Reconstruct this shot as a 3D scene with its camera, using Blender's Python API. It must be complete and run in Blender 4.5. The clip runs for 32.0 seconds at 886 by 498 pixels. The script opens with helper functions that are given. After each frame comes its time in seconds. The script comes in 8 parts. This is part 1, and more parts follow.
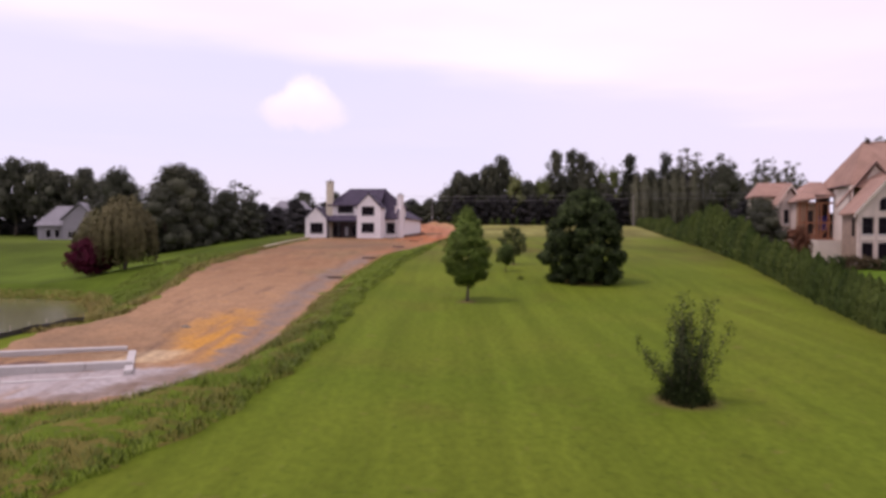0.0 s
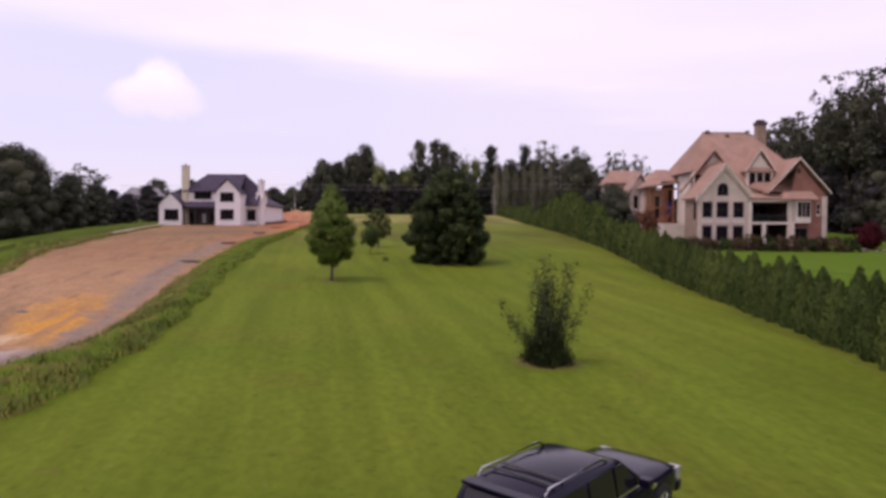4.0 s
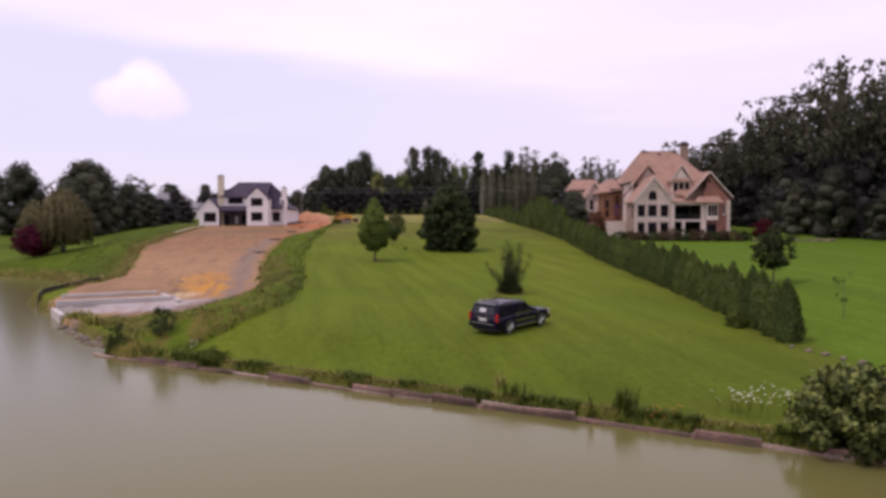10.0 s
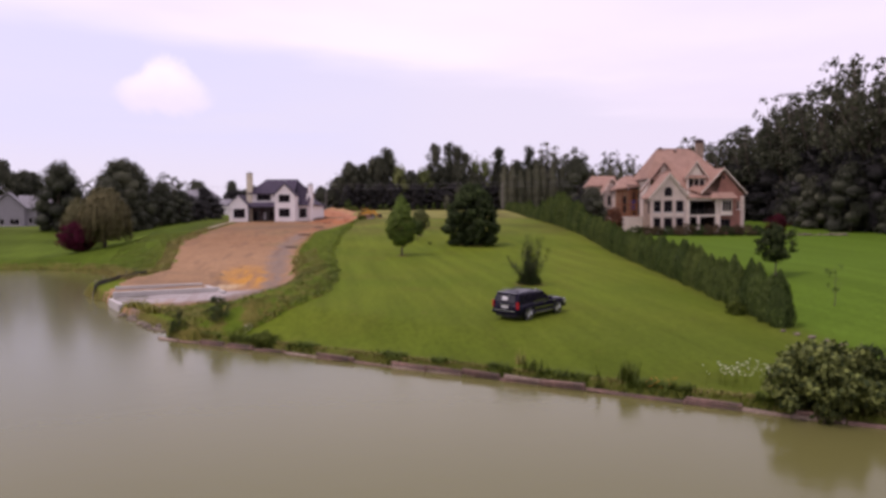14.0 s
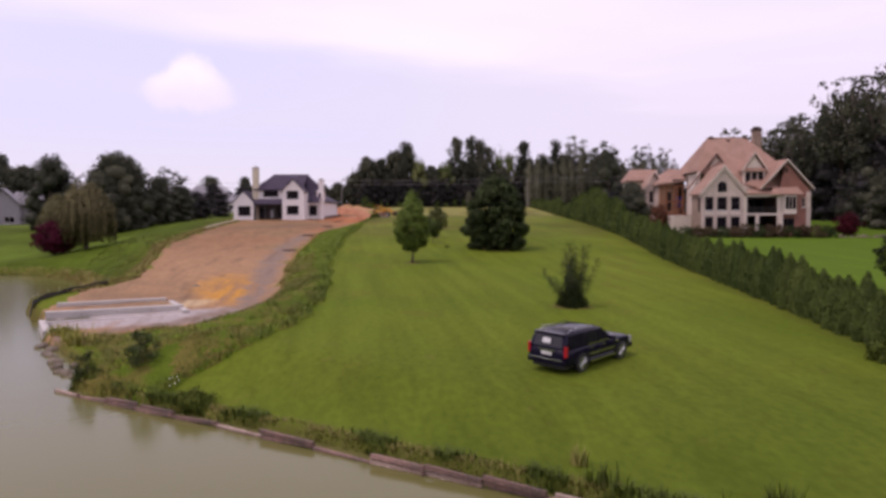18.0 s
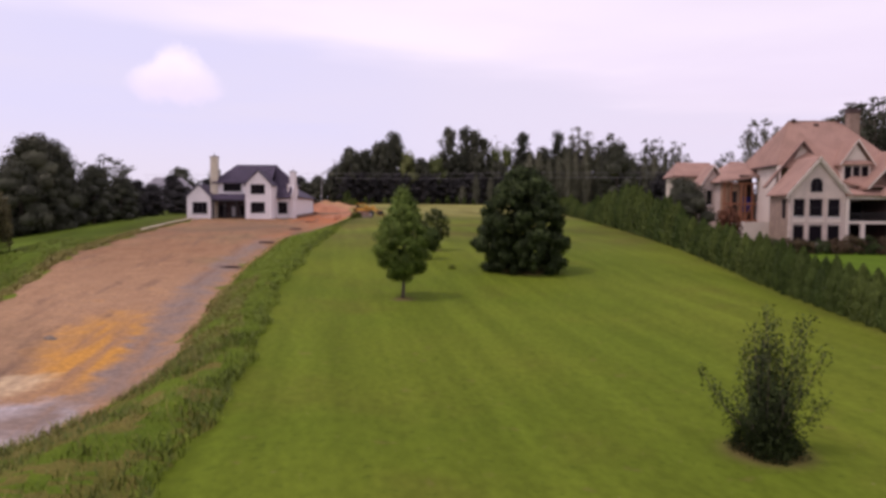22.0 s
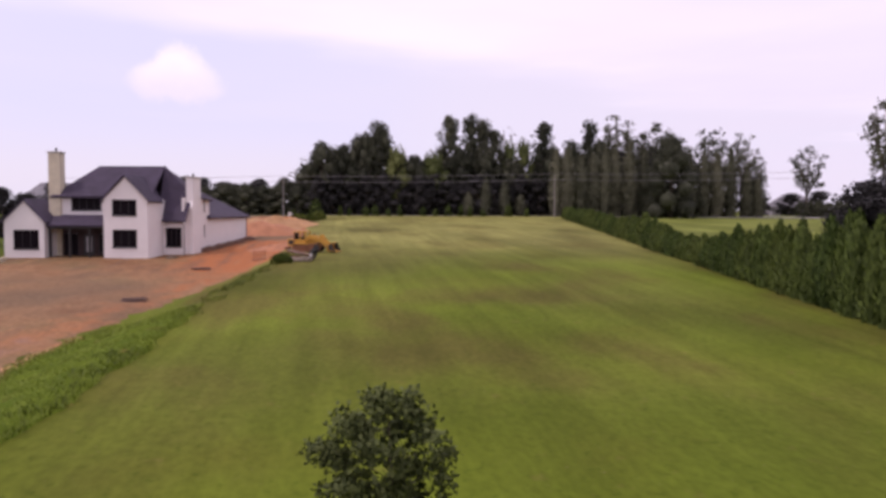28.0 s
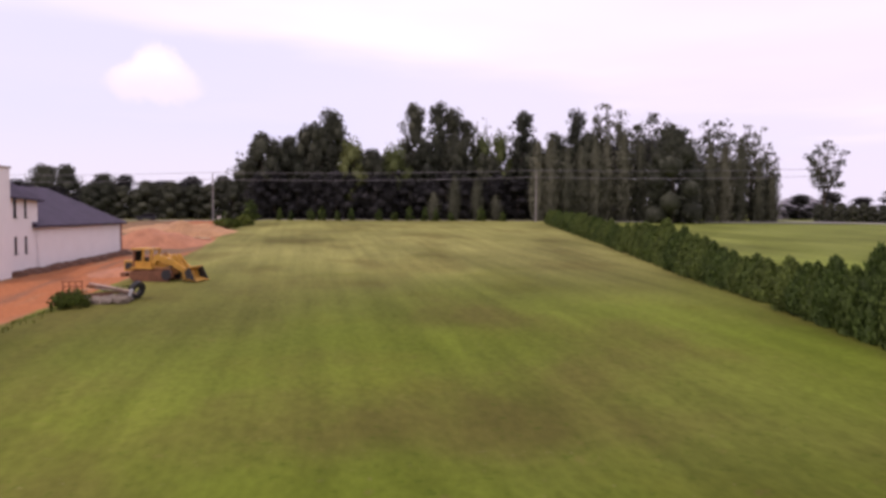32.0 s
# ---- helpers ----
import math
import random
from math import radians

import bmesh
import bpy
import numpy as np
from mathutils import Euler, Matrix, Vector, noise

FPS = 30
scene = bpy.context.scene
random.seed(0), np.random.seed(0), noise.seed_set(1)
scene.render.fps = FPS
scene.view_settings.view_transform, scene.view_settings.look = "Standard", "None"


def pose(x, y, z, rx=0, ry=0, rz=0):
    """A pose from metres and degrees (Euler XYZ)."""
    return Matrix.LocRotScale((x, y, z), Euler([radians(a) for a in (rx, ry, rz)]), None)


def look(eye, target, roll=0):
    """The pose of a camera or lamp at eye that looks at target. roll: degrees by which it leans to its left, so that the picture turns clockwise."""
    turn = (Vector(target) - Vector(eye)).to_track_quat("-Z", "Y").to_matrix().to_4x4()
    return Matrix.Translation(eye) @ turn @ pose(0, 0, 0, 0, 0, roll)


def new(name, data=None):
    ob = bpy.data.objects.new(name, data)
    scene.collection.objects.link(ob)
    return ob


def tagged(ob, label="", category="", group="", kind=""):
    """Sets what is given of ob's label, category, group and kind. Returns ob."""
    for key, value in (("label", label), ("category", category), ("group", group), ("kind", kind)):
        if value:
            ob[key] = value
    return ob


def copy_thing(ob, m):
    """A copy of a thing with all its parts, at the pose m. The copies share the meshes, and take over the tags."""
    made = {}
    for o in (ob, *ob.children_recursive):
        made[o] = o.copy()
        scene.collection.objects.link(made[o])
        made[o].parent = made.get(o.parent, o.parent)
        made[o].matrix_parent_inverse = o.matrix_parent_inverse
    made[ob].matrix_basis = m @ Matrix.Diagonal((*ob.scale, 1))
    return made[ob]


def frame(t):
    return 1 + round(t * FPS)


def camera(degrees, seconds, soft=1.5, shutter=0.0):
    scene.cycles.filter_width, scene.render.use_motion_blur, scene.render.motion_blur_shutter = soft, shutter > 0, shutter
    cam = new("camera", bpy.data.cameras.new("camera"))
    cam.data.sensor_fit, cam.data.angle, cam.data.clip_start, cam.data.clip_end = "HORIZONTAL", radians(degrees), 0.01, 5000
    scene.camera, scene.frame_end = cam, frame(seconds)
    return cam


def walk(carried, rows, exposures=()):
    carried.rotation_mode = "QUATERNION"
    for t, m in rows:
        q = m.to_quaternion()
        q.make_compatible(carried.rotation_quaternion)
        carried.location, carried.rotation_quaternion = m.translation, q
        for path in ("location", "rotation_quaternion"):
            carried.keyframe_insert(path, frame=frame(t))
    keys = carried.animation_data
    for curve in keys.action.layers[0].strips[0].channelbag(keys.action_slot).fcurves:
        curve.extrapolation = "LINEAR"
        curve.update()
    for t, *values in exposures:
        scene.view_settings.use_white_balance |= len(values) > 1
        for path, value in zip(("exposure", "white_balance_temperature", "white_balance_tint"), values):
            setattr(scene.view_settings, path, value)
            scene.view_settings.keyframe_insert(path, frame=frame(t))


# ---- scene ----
# camera and its path: seconds, x, y, z, yaw, pitch, roll
cam = camera(60, 32.0, soft=3.3)
PATH = [
    (0, 0.00, 0.00, 9.56, 0.09, -1.25, -0.39),
    (0.5, 0.39, 0.16, 9.40, -4.33, -1.23, -0.22),
    (1, 0.37, 0.27, 9.34, -6.71, -1.27, -0.21),
    (1.5, 0.24, 0.33, 9.33, -7.40, -1.37, -0.29),
    (2, 0.09, 0.42, 9.27, -8.66, -1.45, -0.35),
    (2.5, 0.11, 0.60, 8.96, -9.79, -1.58, -0.40),
    (3, 0.13, 0.94, 8.63, -9.98, -1.75, -0.33),
    (3.5, 0.09, 0.90, 8.37, -10.00, -1.77, -0.41),
    (5.5, -1.08, -3.60, 8.52, -10.17, -1.71, -0.31),
    (6, -1.85, -5.81, 8.45, -10.41, -1.70, -0.30),
    (6.5, -2.52, -8.21, 8.31, -10.57, -1.71, -0.26),
    (7, -3.25, -10.83, 8.15, -10.68, -1.70, -0.18),
    (7.5, -4.00, -13.55, 8.22, -10.83, -1.80, -0.05),
    (8, -4.76, -16.66, 8.27, -10.91, -1.86, 0.05),
    (8.5, -5.46, -20.04, 8.15, -10.91, -1.83, -0.01),
    (9, -5.95, -24.08, 7.98, -10.74, -1.76, 0.00),
    (9.5, -7.08, -27.81, 8.15, -10.90, -1.80, 0.06),
    (10, -7.97, -31.49, 8.39, -10.96, -1.85, 0.06),
    (10.5, -8.65, -34.44, 8.55, -10.91, -1.90, 0.08),
    (11, -9.09, -36.24, 8.58, -10.83, -2.03, 0.12),
    (11.5, -9.30, -36.88, 8.52, -10.69, -2.08, 0.09),
    (12, -9.44, -37.24, 8.53, -10.43, -2.13, 0.10),
    (12.5, -9.49, -37.49, 8.51, -10.17, -2.14, 0.11),
    (13, -9.61, -37.74, 8.49, -9.88, -2.16, 0.05),
    (13.5, -9.58, -37.52, 8.53, -9.65, -2.19, 0.14),
    (15.5, -8.47, -32.72, 8.73, -8.96, -2.43, 0.22),
    (16, -8.10, -30.81, 8.79, -8.78, -2.46, 0.20),
    (16.5, -7.58, -28.75, 8.74, -8.44, -2.46, 0.23),
    (17, -7.24, -26.09, 8.74, -8.23, -2.45, 0.21),
    (17.5, -6.75, -23.43, 8.80, -7.99, -2.44, 0.19),
    (18, -6.21, -20.43, 8.94, -7.75, -2.48, 0.20),
    (18.5, -5.67, -17.18, 9.08, -7.52, -2.54, 0.18),
    (19, -5.21, -13.85, 9.22, -7.33, -2.59, 0.18),
    (19.5, -4.82, -10.35, 9.17, -7.08, -2.57, 0.03),
    (20, -4.52, -6.59, 9.21, -6.86, -2.60, -0.10),
    (20.5, -4.37, -2.59, 9.42, -7.20, -2.72, -0.17),
    (21, -3.97, 1.40, 9.69, -7.04, -2.81, -0.22),
    (21.5, -3.89, 5.83, 9.88, -7.91, -2.82, -0.29),
    (22, -3.60, 10.33, 10.04, -8.74, -2.85, -0.38),
    (22.5, -3.27, 14.55, 10.35, -9.01, -2.90, -0.45),
    (23, -2.73, 19.35, 10.91, -9.47, -2.97, -0.48),
    (23.5, -2.03, 24.16, 11.56, -9.42, -2.96, -0.45),
    (24, -1.26, 29.40, 12.18, -9.32, -2.94, -0.55),
    (24.5, -0.38, 34.84, 12.74, -9.24, -2.96, -0.50),
    (25, 0.05, 40.63, 13.19, -9.46, -2.92, -0.47),
    (25.5, 1.05, 46.98, 13.66, -9.21, -2.97, -0.41),
    (26, 1.95, 53.15, 14.03, -9.14, -2.93, -0.37),
    (26.5, 2.97, 59.63, 14.40, -9.07, -3.00, -0.39),
    (28.5, 8.41, 83.25, 14.46, -8.59, -3.00, -0.22),
    (29, 9.46, 89.44, 14.60, -8.71, -2.99, -0.25),
    (29.5, 11.00, 95.60, 14.83, -8.67, -3.02, -0.24),
    (30, 12.47, 101.18, 15.02, -8.62, -3.04, -0.27),
    (30.5, 14.04, 105.94, 15.22, -8.50, -2.98, -0.21),
    (31, 15.44, 108.91, 15.24, -8.48, -2.93, -0.23),
    (31.5, 16.47, 110.12, 14.99, -8.55, -2.86, -0.29),
    (32, 17.03, 110.45, 14.68, -10.07, -2.83, -0.30),
]
EXPOSURES = [(t, stops, 6500, 36) for t, stops in ((0, 0.06), (1, -0.10), (2, -0.07), (3, 0.0), (8, 0.03), (12, 0.0), (20, -0.03), (24, -0.07), (26, 0.04), (29, 0.0), (32, 0.10))]
walk(cam, [(t, pose(x, y, z, 90 + pitch, roll, yaw)) for t, x, y, z, yaw, pitch, roll in PATH], EXPOSURES)

# ---- sky, sun ----
SUN_EL, SUN_AZ = 62.0, 262.0
# the plane through the eye on which the edge of the cloud deck lies
CLOUD_EDGE = tuple(Vector((0.1732, 0.9692, 0.1751)).cross(Vector((-0.3700, 0.9019, 0.2228))).normalized())
world = bpy.data.worlds.new("sky")
scene.world = world
world.use_nodes = True


def sky_nodes():
    nt = world.node_tree
    n, l = nt.nodes, nt.links
    n.clear()

    def feed(node, key, v):
        if isinstance(v, (int, float)):
            node.inputs[key].default_value = v
        else:
            l.new(v, node.inputs[key])

    def op(kind, a, b=0.0):
        m = n.new("ShaderNodeMath")
        m.operation = kind
        feed(m, 0, a)
        feed(m, 1, b)
        return m.outputs[0]

    def dot(v, d):
        m = n.new("ShaderNodeVectorMath")
        m.operation = "DOT_PRODUCT"
        l.new(v, m.inputs[0])
        m.inputs[1].default_value = d
        return m.outputs["Value"]

    def ramp(v, a, b, c=0.0, d=1.0):
        m = n.new("ShaderNodeMapRange")
        m.interpolation_type = "SMOOTHSTEP"
        for key, x in zip(("From Min", "From Max", "To Min", "To Max"), (a, b, c, d)):
            m.inputs[key].default_value = x
        l.new(v, m.inputs["Value"])
        return m.outputs[0]

    def mix(f, a, b):
        m = n.new("ShaderNodeMix")
        m.data_type = "RGBA"
        feed(m, "Factor", f)
        for key, c in (("A", a), ("B", b)):
            if isinstance(c, tuple):
                m.inputs[key].default_value = (*c, 1)
            else:
                l.new(c, m.inputs[key])
        return m.outputs["Result"]

    def noi(vec, scale, detail):
        t = n.new("ShaderNodeTexNoise")
        t.inputs["Scale"].default_value = scale
        t.inputs["Detail"].default_value = detail
        l.new(vec, t.inputs["Vector"])
        return t.outputs[0]

    sky = n.new("ShaderNodeTexSky")
    sky.sky_type = "NISHITA"
    sky.sun_disc = False
    sky.sun_elevation = radians(SUN_EL)
    sky.sun_rotation = radians(SUN_AZ)
    sky.air_density, sky.dust_density, sky.ozone_density = 1.0, 2.0, 1.5
    tc = n.new("ShaderNodeTexCoord")
    nv = n.new("ShaderNodeVectorMath")
    nv.operation = "NORMALIZE"
    l.new(tc.outputs["Generated"], nv.inputs[0])
    v = nv.outputs[0]
    sep = n.new("ShaderNodeSeparateXYZ")
    l.new(v, sep.inputs[0])
    z = op("MAXIMUM", sep.outputs["Z"], 0.04)
    com = n.new("ShaderNodeCombineXYZ")
    l.new(op("DIVIDE", sep.outputs["X"], z), com.inputs[0])
    l.new(op("DIVIDE", sep.outputs["Y"], z), com.inputs[1])
    deck = com.outputs[0]
    # a bright cloud deck with a straight soft edge; thin streaked cloud beyond it
    cut = op("ADD", dot(v, CLOUD_EDGE), op("MULTIPLY", op("SUBTRACT", noi(deck, 0.45, 4), 0.5), 0.09))
    over = ramp(cut, -0.015, 0.03)
    streak = ramp(noi(deck, 0.22, 4), 0.38, 0.62)
    low = ramp(sep.outputs["Z"], 0.13, 0.03)
    thin = op("MAXIMUM", op("MULTIPLY", streak, 0.55), low)
    east = ramp(sep.outputs["X"], -0.12, 0.22)
    thin = op("MAXIMUM", thin, op("MULTIPLY", east, 0.8))
    veil = mix(thin, (7.8, 8.45, 9.9), (8.45, 8.8, 9.3))
    veil = mix(0.12, veil, sky.outputs[0])
    white = mix(ramp(noi(deck, 0.3, 6), 0.36, 0.6), (8.7, 8.85, 9.6), (9.8, 9.95, 10.15))
    col = mix(over, veil, white)
    # the deck thickens and greys to the east
    grey = op("MULTIPLY", ramp(sep.outputs["X"], 0.05, 0.55), ramp(noi(deck, 0.35, 5), 0.3, 0.7, 0.35, 0.8))
    col = mix(grey, col, (7.9, 8.1, 8.75))
    # one small cumulus: flat base, billowed top
    az, ele = radians(-10.4), radians(8.7)
    c = Vector((math.sin(az) * math.cos(ele), math.cos(az) * math.cos(ele), math.sin(ele)))
    side = Vector((math.cos(az), -math.sin(az), 0))
    up = side.cross(c).normalized()
    bump1 = op("MULTIPLY", op("SUBTRACT", noi(v, 26, 5), 0.5), 0.035)
    a = op("ADD", dot(v, side), bump1)
    e = op("ADD", op("SUBTRACT", dot(v, up), 0.0), op("MULTIPLY", op("SUBTRACT", noi(v, 40, 5), 0.5), 0.026))
    aw = op("DIVIDE", a, op("SUBTRACT", 0.057, op("MULTIPLY", op("MAXIMUM", e, 0.0), 0.6)))
    hi = op("DIVIDE", op("MAXIMUM", e, 0.0), 0.046)
    lo = op("DIVIDE", op("MAXIMUM", op("MULTIPLY", e, -1.0), 0.0), 0.026)
    r2 = op("ADD", op("POWER", op("ABSOLUTE", aw), 2.0), op("ADD", op("POWER", hi, 2.0), op("POWER", lo, 2.0)))
    front = ramp(dot(v, c), 0.5, 0.8)
    puff = op("MULTIPLY", ramp(r2, 1.35, 0.3, 0.0, 0.85), front)
    col = mix(puff, col, mix(ramp(e, -0.012, 0.03), (8.8, 8.8, 9.8), (10.5, 10.55, 10.6)))
    bg = n.new("ShaderNodeBackground")
    l.new(col, bg.inputs["Color"])
    bg.inputs["Strength"].default_value = 0.1
    out = n.new("ShaderNodeOutputWorld")
    l.new(bg.outputs[0], out.inputs[0])


sky_nodes()
sun = new("sun", bpy.data.lights.new("sun", "SUN"))
sun.data.energy = 1.5
sun.data.angle = radians(8)
sun.data.color = (1.0, 0.95, 0.86)
az_, el_ = radians(SUN_AZ), radians(SUN_EL)
sun.matrix_world = look((0, 0, 80), (-math.sin(az_) * math.cos(el_) , -math.cos(az_) * math.cos(el_), 80 - math.sin(el_)))

# ---- materials ----
def mat(name, base, rough=0.7, var=0.25, scale=3.0, detail_scale=40.0, bump=0.2, metal=0.0, tint=None, rnd=0.0, spec=0.5, bump_dist=0.02):
    """Two scales of colour variation and a fine relief on one base colour. tint: a second colour for the large patches."""
    m = bpy.data.materials.new(name)
    m.use_nodes = True
    n, l = m.node_tree.nodes, m.node_tree.links
    b = n["Principled BSDF"]
    tc = n.new("ShaderNodeTexCoord")
    n1 = n.new("ShaderNodeTexNoise")
    n1.inputs["Scale"].default_value = scale
    n1.inputs["Detail"].default_value = 4
    n2 = n.new("ShaderNodeTexNoise")
    n2.inputs["Scale"].default_value = detail_scale
    n2.inputs["Detail"].default_value = 3
    l.new(tc.outputs["Object"], n1.inputs["Vector"])
    l.new(tc.outputs["Object"], n2.inputs["Vector"])
    r1 = n.new("ShaderNodeMapRange")
    r1.inputs["From Min"].default_value, r1.inputs["From Max"].default_value = 0.35, 0.65
    l.new(n1.outputs[0], r1.inputs["Value"])
    mx = n.new("ShaderNodeMix")
    mx.data_type = "RGBA"
    t = tint or tuple(c * (1 - var) for c in base)
    mx.inputs["A"].default_value = (*base, 1)
    mx.inputs["B"].default_value = (*t, 1)
    l.new(r1.outputs[0], mx.inputs["Factor"])
    hs = n.new("ShaderNodeHueSaturation")
    r2 = n.new("ShaderNodeMapRange")
    r2.inputs["From Min"].default_value, r2.inputs["From Max"].default_value = 0.3, 0.7
    r2.inputs["To Min"].default_value, r2.inputs["To Max"].default_value = 1 - var, 1 + var
    l.new(n2.outputs[0], r2.inputs["Value"])
    val = r2.outputs[0]
    if rnd:
        oi = n.new("ShaderNodeObjectInfo")
        r3 = n.new("ShaderNodeMapRange")
        r3.inputs["To Min"].default_value, r3.inputs["To Max"].default_value = 1 - rnd, 1 + rnd
        l.new(oi.outputs["Random"], r3.inputs["Value"])
        mu = n.new("ShaderNodeMath")
        mu.operation = "MULTIPLY"
        l.new(val, mu.inputs[0])
        l.new(r3.outputs[0], mu.inputs[1])
        val = mu.outputs[0]
    l.new(val, hs.inputs["Value"])
    l.new(mx.outputs["Result"], hs.inputs["Color"])
    l.new(hs.outputs[0], b.inputs["Base Color"])
    b.inputs["Roughness"].default_value = rough
    b.inputs["Metallic"].default_value = metal
    b.inputs["Specular IOR Level"].default_value = spec
    if bump:
        bp = n.new("ShaderNodeBump")
        bp.inputs["Strength"].default_value = bump
        bp.inputs["Distance"].default_value = bump_dist
        l.new(n2.outputs[0], bp.inputs["Height"])
        l.new(bp.outputs[0], b.inputs["Normal"])
    return m


def leaf_mat(name, base, tint, var=0.35):
    """Leaves: colour varies clump by clump, a little light comes through."""
    m = bpy.data.materials.new(name)
    m.use_nodes = True
    n, l = m.node_tree.nodes, m.node_tree.links
    b = n["Principled BSDF"]
    g = n.new("ShaderNodeNewGeometry")
    mx = n.new("ShaderNodeMix")
    mx.data_type = "RGBA"
    mx.inputs["A"].default_value = (*base, 1)
    mx.inputs["B"].default_value = (*tint, 1)
    l.new(g.outputs["Random Per Island"], mx.inputs["Factor"])
    tc = n.new("ShaderNodeTexCoord")
    n1 = n.new("ShaderNodeTexNoise")
    n1.inputs["Scale"].default_value = 0.8
    l.new(tc.outputs["Object"], n1.inputs["Vector"])
    r2 = n.new("ShaderNodeMapRange")
    r2.inputs["From Min"].default_value, r2.inputs["From Max"].default_value = 0.3, 0.7
    r2.inputs["To Min"].default_value, r2.inputs["To Max"].default_value = 1 - var, 1 + var
    l.new(n1.outputs[0], r2.inputs["Value"])
    hs = n.new("ShaderNodeHueSaturation")
    oi = n.new("ShaderNodeObjectInfo")
    r3 = n.new("ShaderNodeMapRange")
    r3.inputs["To Min"].default_value, r3.inputs["To Max"].default_value = 0.8, 1.25
    l.new(oi.outputs["Random"], r3.inputs["Value"])
    mu = n.new("ShaderNodeMath")
    mu.operation = "MULTIPLY"
    l.new(r2.outputs[0], mu.inputs[0])
    l.new(r3.outputs[0], mu.inputs[1])
    r4 = n.new("ShaderNodeMapRange")
    r4.inputs["To Min"].default_value, r4.inputs["To Max"].default_value = 0.51, 0.485
    l.new(oi.outputs["Random"], r4.inputs["Value"])
    l.new(r4.outputs[0], hs.inputs["Hue"])
    l.new(mu.outputs[0], hs.inputs["Value"])
    l.new(mx.outputs["Result"], hs.inputs["Color"])
    l.new(hs.outputs[0], b.inputs["Base Color"])
    b.inputs["Roughness"].default_value = 0.6
    b.inputs["Specular IOR Level"].default_value = 0.1
    tr = n.new("ShaderNodeBsdfTranslucent")
    l.new(hs.outputs[0], tr.inputs["Color"])
    ms = n.new("ShaderNodeMixShader")
    ms.inputs[0].default_value = 0.18
    l.new(b.outputs[0], ms.inputs[1])
    l.new(tr.outputs[0], ms.inputs[2])
    l.new(ms.outputs[0], n["Material Output"].inputs["Surface"])
    return m


M = {}
M["bark"] = mat("bark", (0.11, 0.085, 0.065), 0.9, 0.35, 4, 25, 0.6)
M["leaf_pear"] = leaf_mat("leaf_pear", (0.165, 0.240, 0.046), (0.036, 0.078, 0.017), 0.5)
M["leaf_oak"] = leaf_mat("leaf_oak", (0.060, 0.088, 0.030), (0.036, 0.055, 0.019))
M["leaf_wood"] = leaf_mat("leaf_wood", (0.078, 0.083, 0.053), (0.046, 0.049, 0.035), 0.35)
M["leaf_light"] = leaf_mat("leaf_light", (0.150, 0.175, 0.062), (0.105, 0.125, 0.045), 0.25)
M["leaf_bush"] = leaf_mat("leaf_bush", (0.075, 0.098, 0.030), (0.022, 0.034, 0.013), 0.4)
M["leaf_tall"] = leaf_mat("leaf_tall", (0.100, 0.107, 0.066), (0.054, 0.058, 0.039), 0.35)
M["leaf_crab"] = leaf_mat("leaf_crab", (0.115, 0.140, 0.046), (0.050, 0.066, 0.024), 0.35)
# leaves of the low rows, the wood's deep shade put into their colour
M["leaf_shaded"] = leaf_mat("leaf_shaded", (0.040, 0.038, 0.036), (0.026, 0.025, 0.026), 0.3)
M["leaf_poplar"] = leaf_mat("leaf_poplar", (0.128, 0.130, 0.082), (0.080, 0.082, 0.055), 0.3)
M["leaf_hedge"] = leaf_mat("leaf_hedge", (0.096, 0.138, 0.030), (0.038, 0.058, 0.015), 0.3)
M["leaf_willow"] = leaf_mat("leaf_willow", (0.150, 0.140, 0.062), (0.090, 0.085, 0.040), 0.35)
M["leaf_orange"] = leaf_mat("leaf_orange", (0.20, 0.085, 0.05), (0.12, 0.05, 0.03))
M["leaf_magnolia"] = leaf_mat("leaf_magnolia", (0.098, 0.130, 0.043), (0.015, 0.024, 0.011), 0.65)
M["leaf_vine"] = leaf_mat("leaf_vine", (0.165, 0.200, 0.055), (0.022, 0.036, 0.013), 0.5)
M["leaf_red"] = leaf_mat("leaf_red", (0.10, 0.012, 0.022), (0.055, 0.008, 0.016))
M["leaf_shrub"] = leaf_mat("leaf_shrub", (0.105, 0.15, 0.038), (0.05, 0.08, 0.022))
M["paint_white"] = mat("paint_white", (0.78, 0.74, 0.74), 0.75, 0.05, 0.6, 30, 0.1)
M["roof_dark"] = mat("roof_dark", (0.054, 0.039, 0.070), 0.85, 0.3, 0.8, 12, 0.3)
M["roof_tan"] = mat("roof_tan", (0.345, 0.205, 0.155), 0.85, 0.2, 0.7, 10, 0.3)
M["stone_brown"] = mat("stone_brown", (0.34, 0.235, 0.18), 0.88, 0.3, 1.6, 9, 0.5)
M["fascia_brown"] = mat("fascia_brown", (0.085, 0.048, 0.045), 0.8, 0.25, 1.0, 14, 0.2)
M["sheathing_tan"] = mat("sheathing_tan", (0.44, 0.27, 0.17), 0.85, 0.2, 1.0, 10, 0.2)
M["porch_brown"] = mat("porch_brown", (0.060, 0.034, 0.036), 0.85, 0.3, 1.0, 12, 0.2)
M["stone_tan"] = mat("stone_tan", (0.60, 0.485, 0.42), 0.85, 0.2, 0.8, 14, 0.3)
M["brick_red"] = mat("brick_red", (0.30, 0.13, 0.10), 0.85, 0.2, 1.0, 14, 0.3)
M["glass_dark"] = mat("glass_dark", (0.010, 0.007, 0.010), 0.35, 0.1, 1, 5, 0.0, spec=0.05)
# near-black colour standing for unlit depth
M["void"] = mat("void", (0.03, 0.022, 0.02), 0.9, 0.2, 1, 5, 0.0)
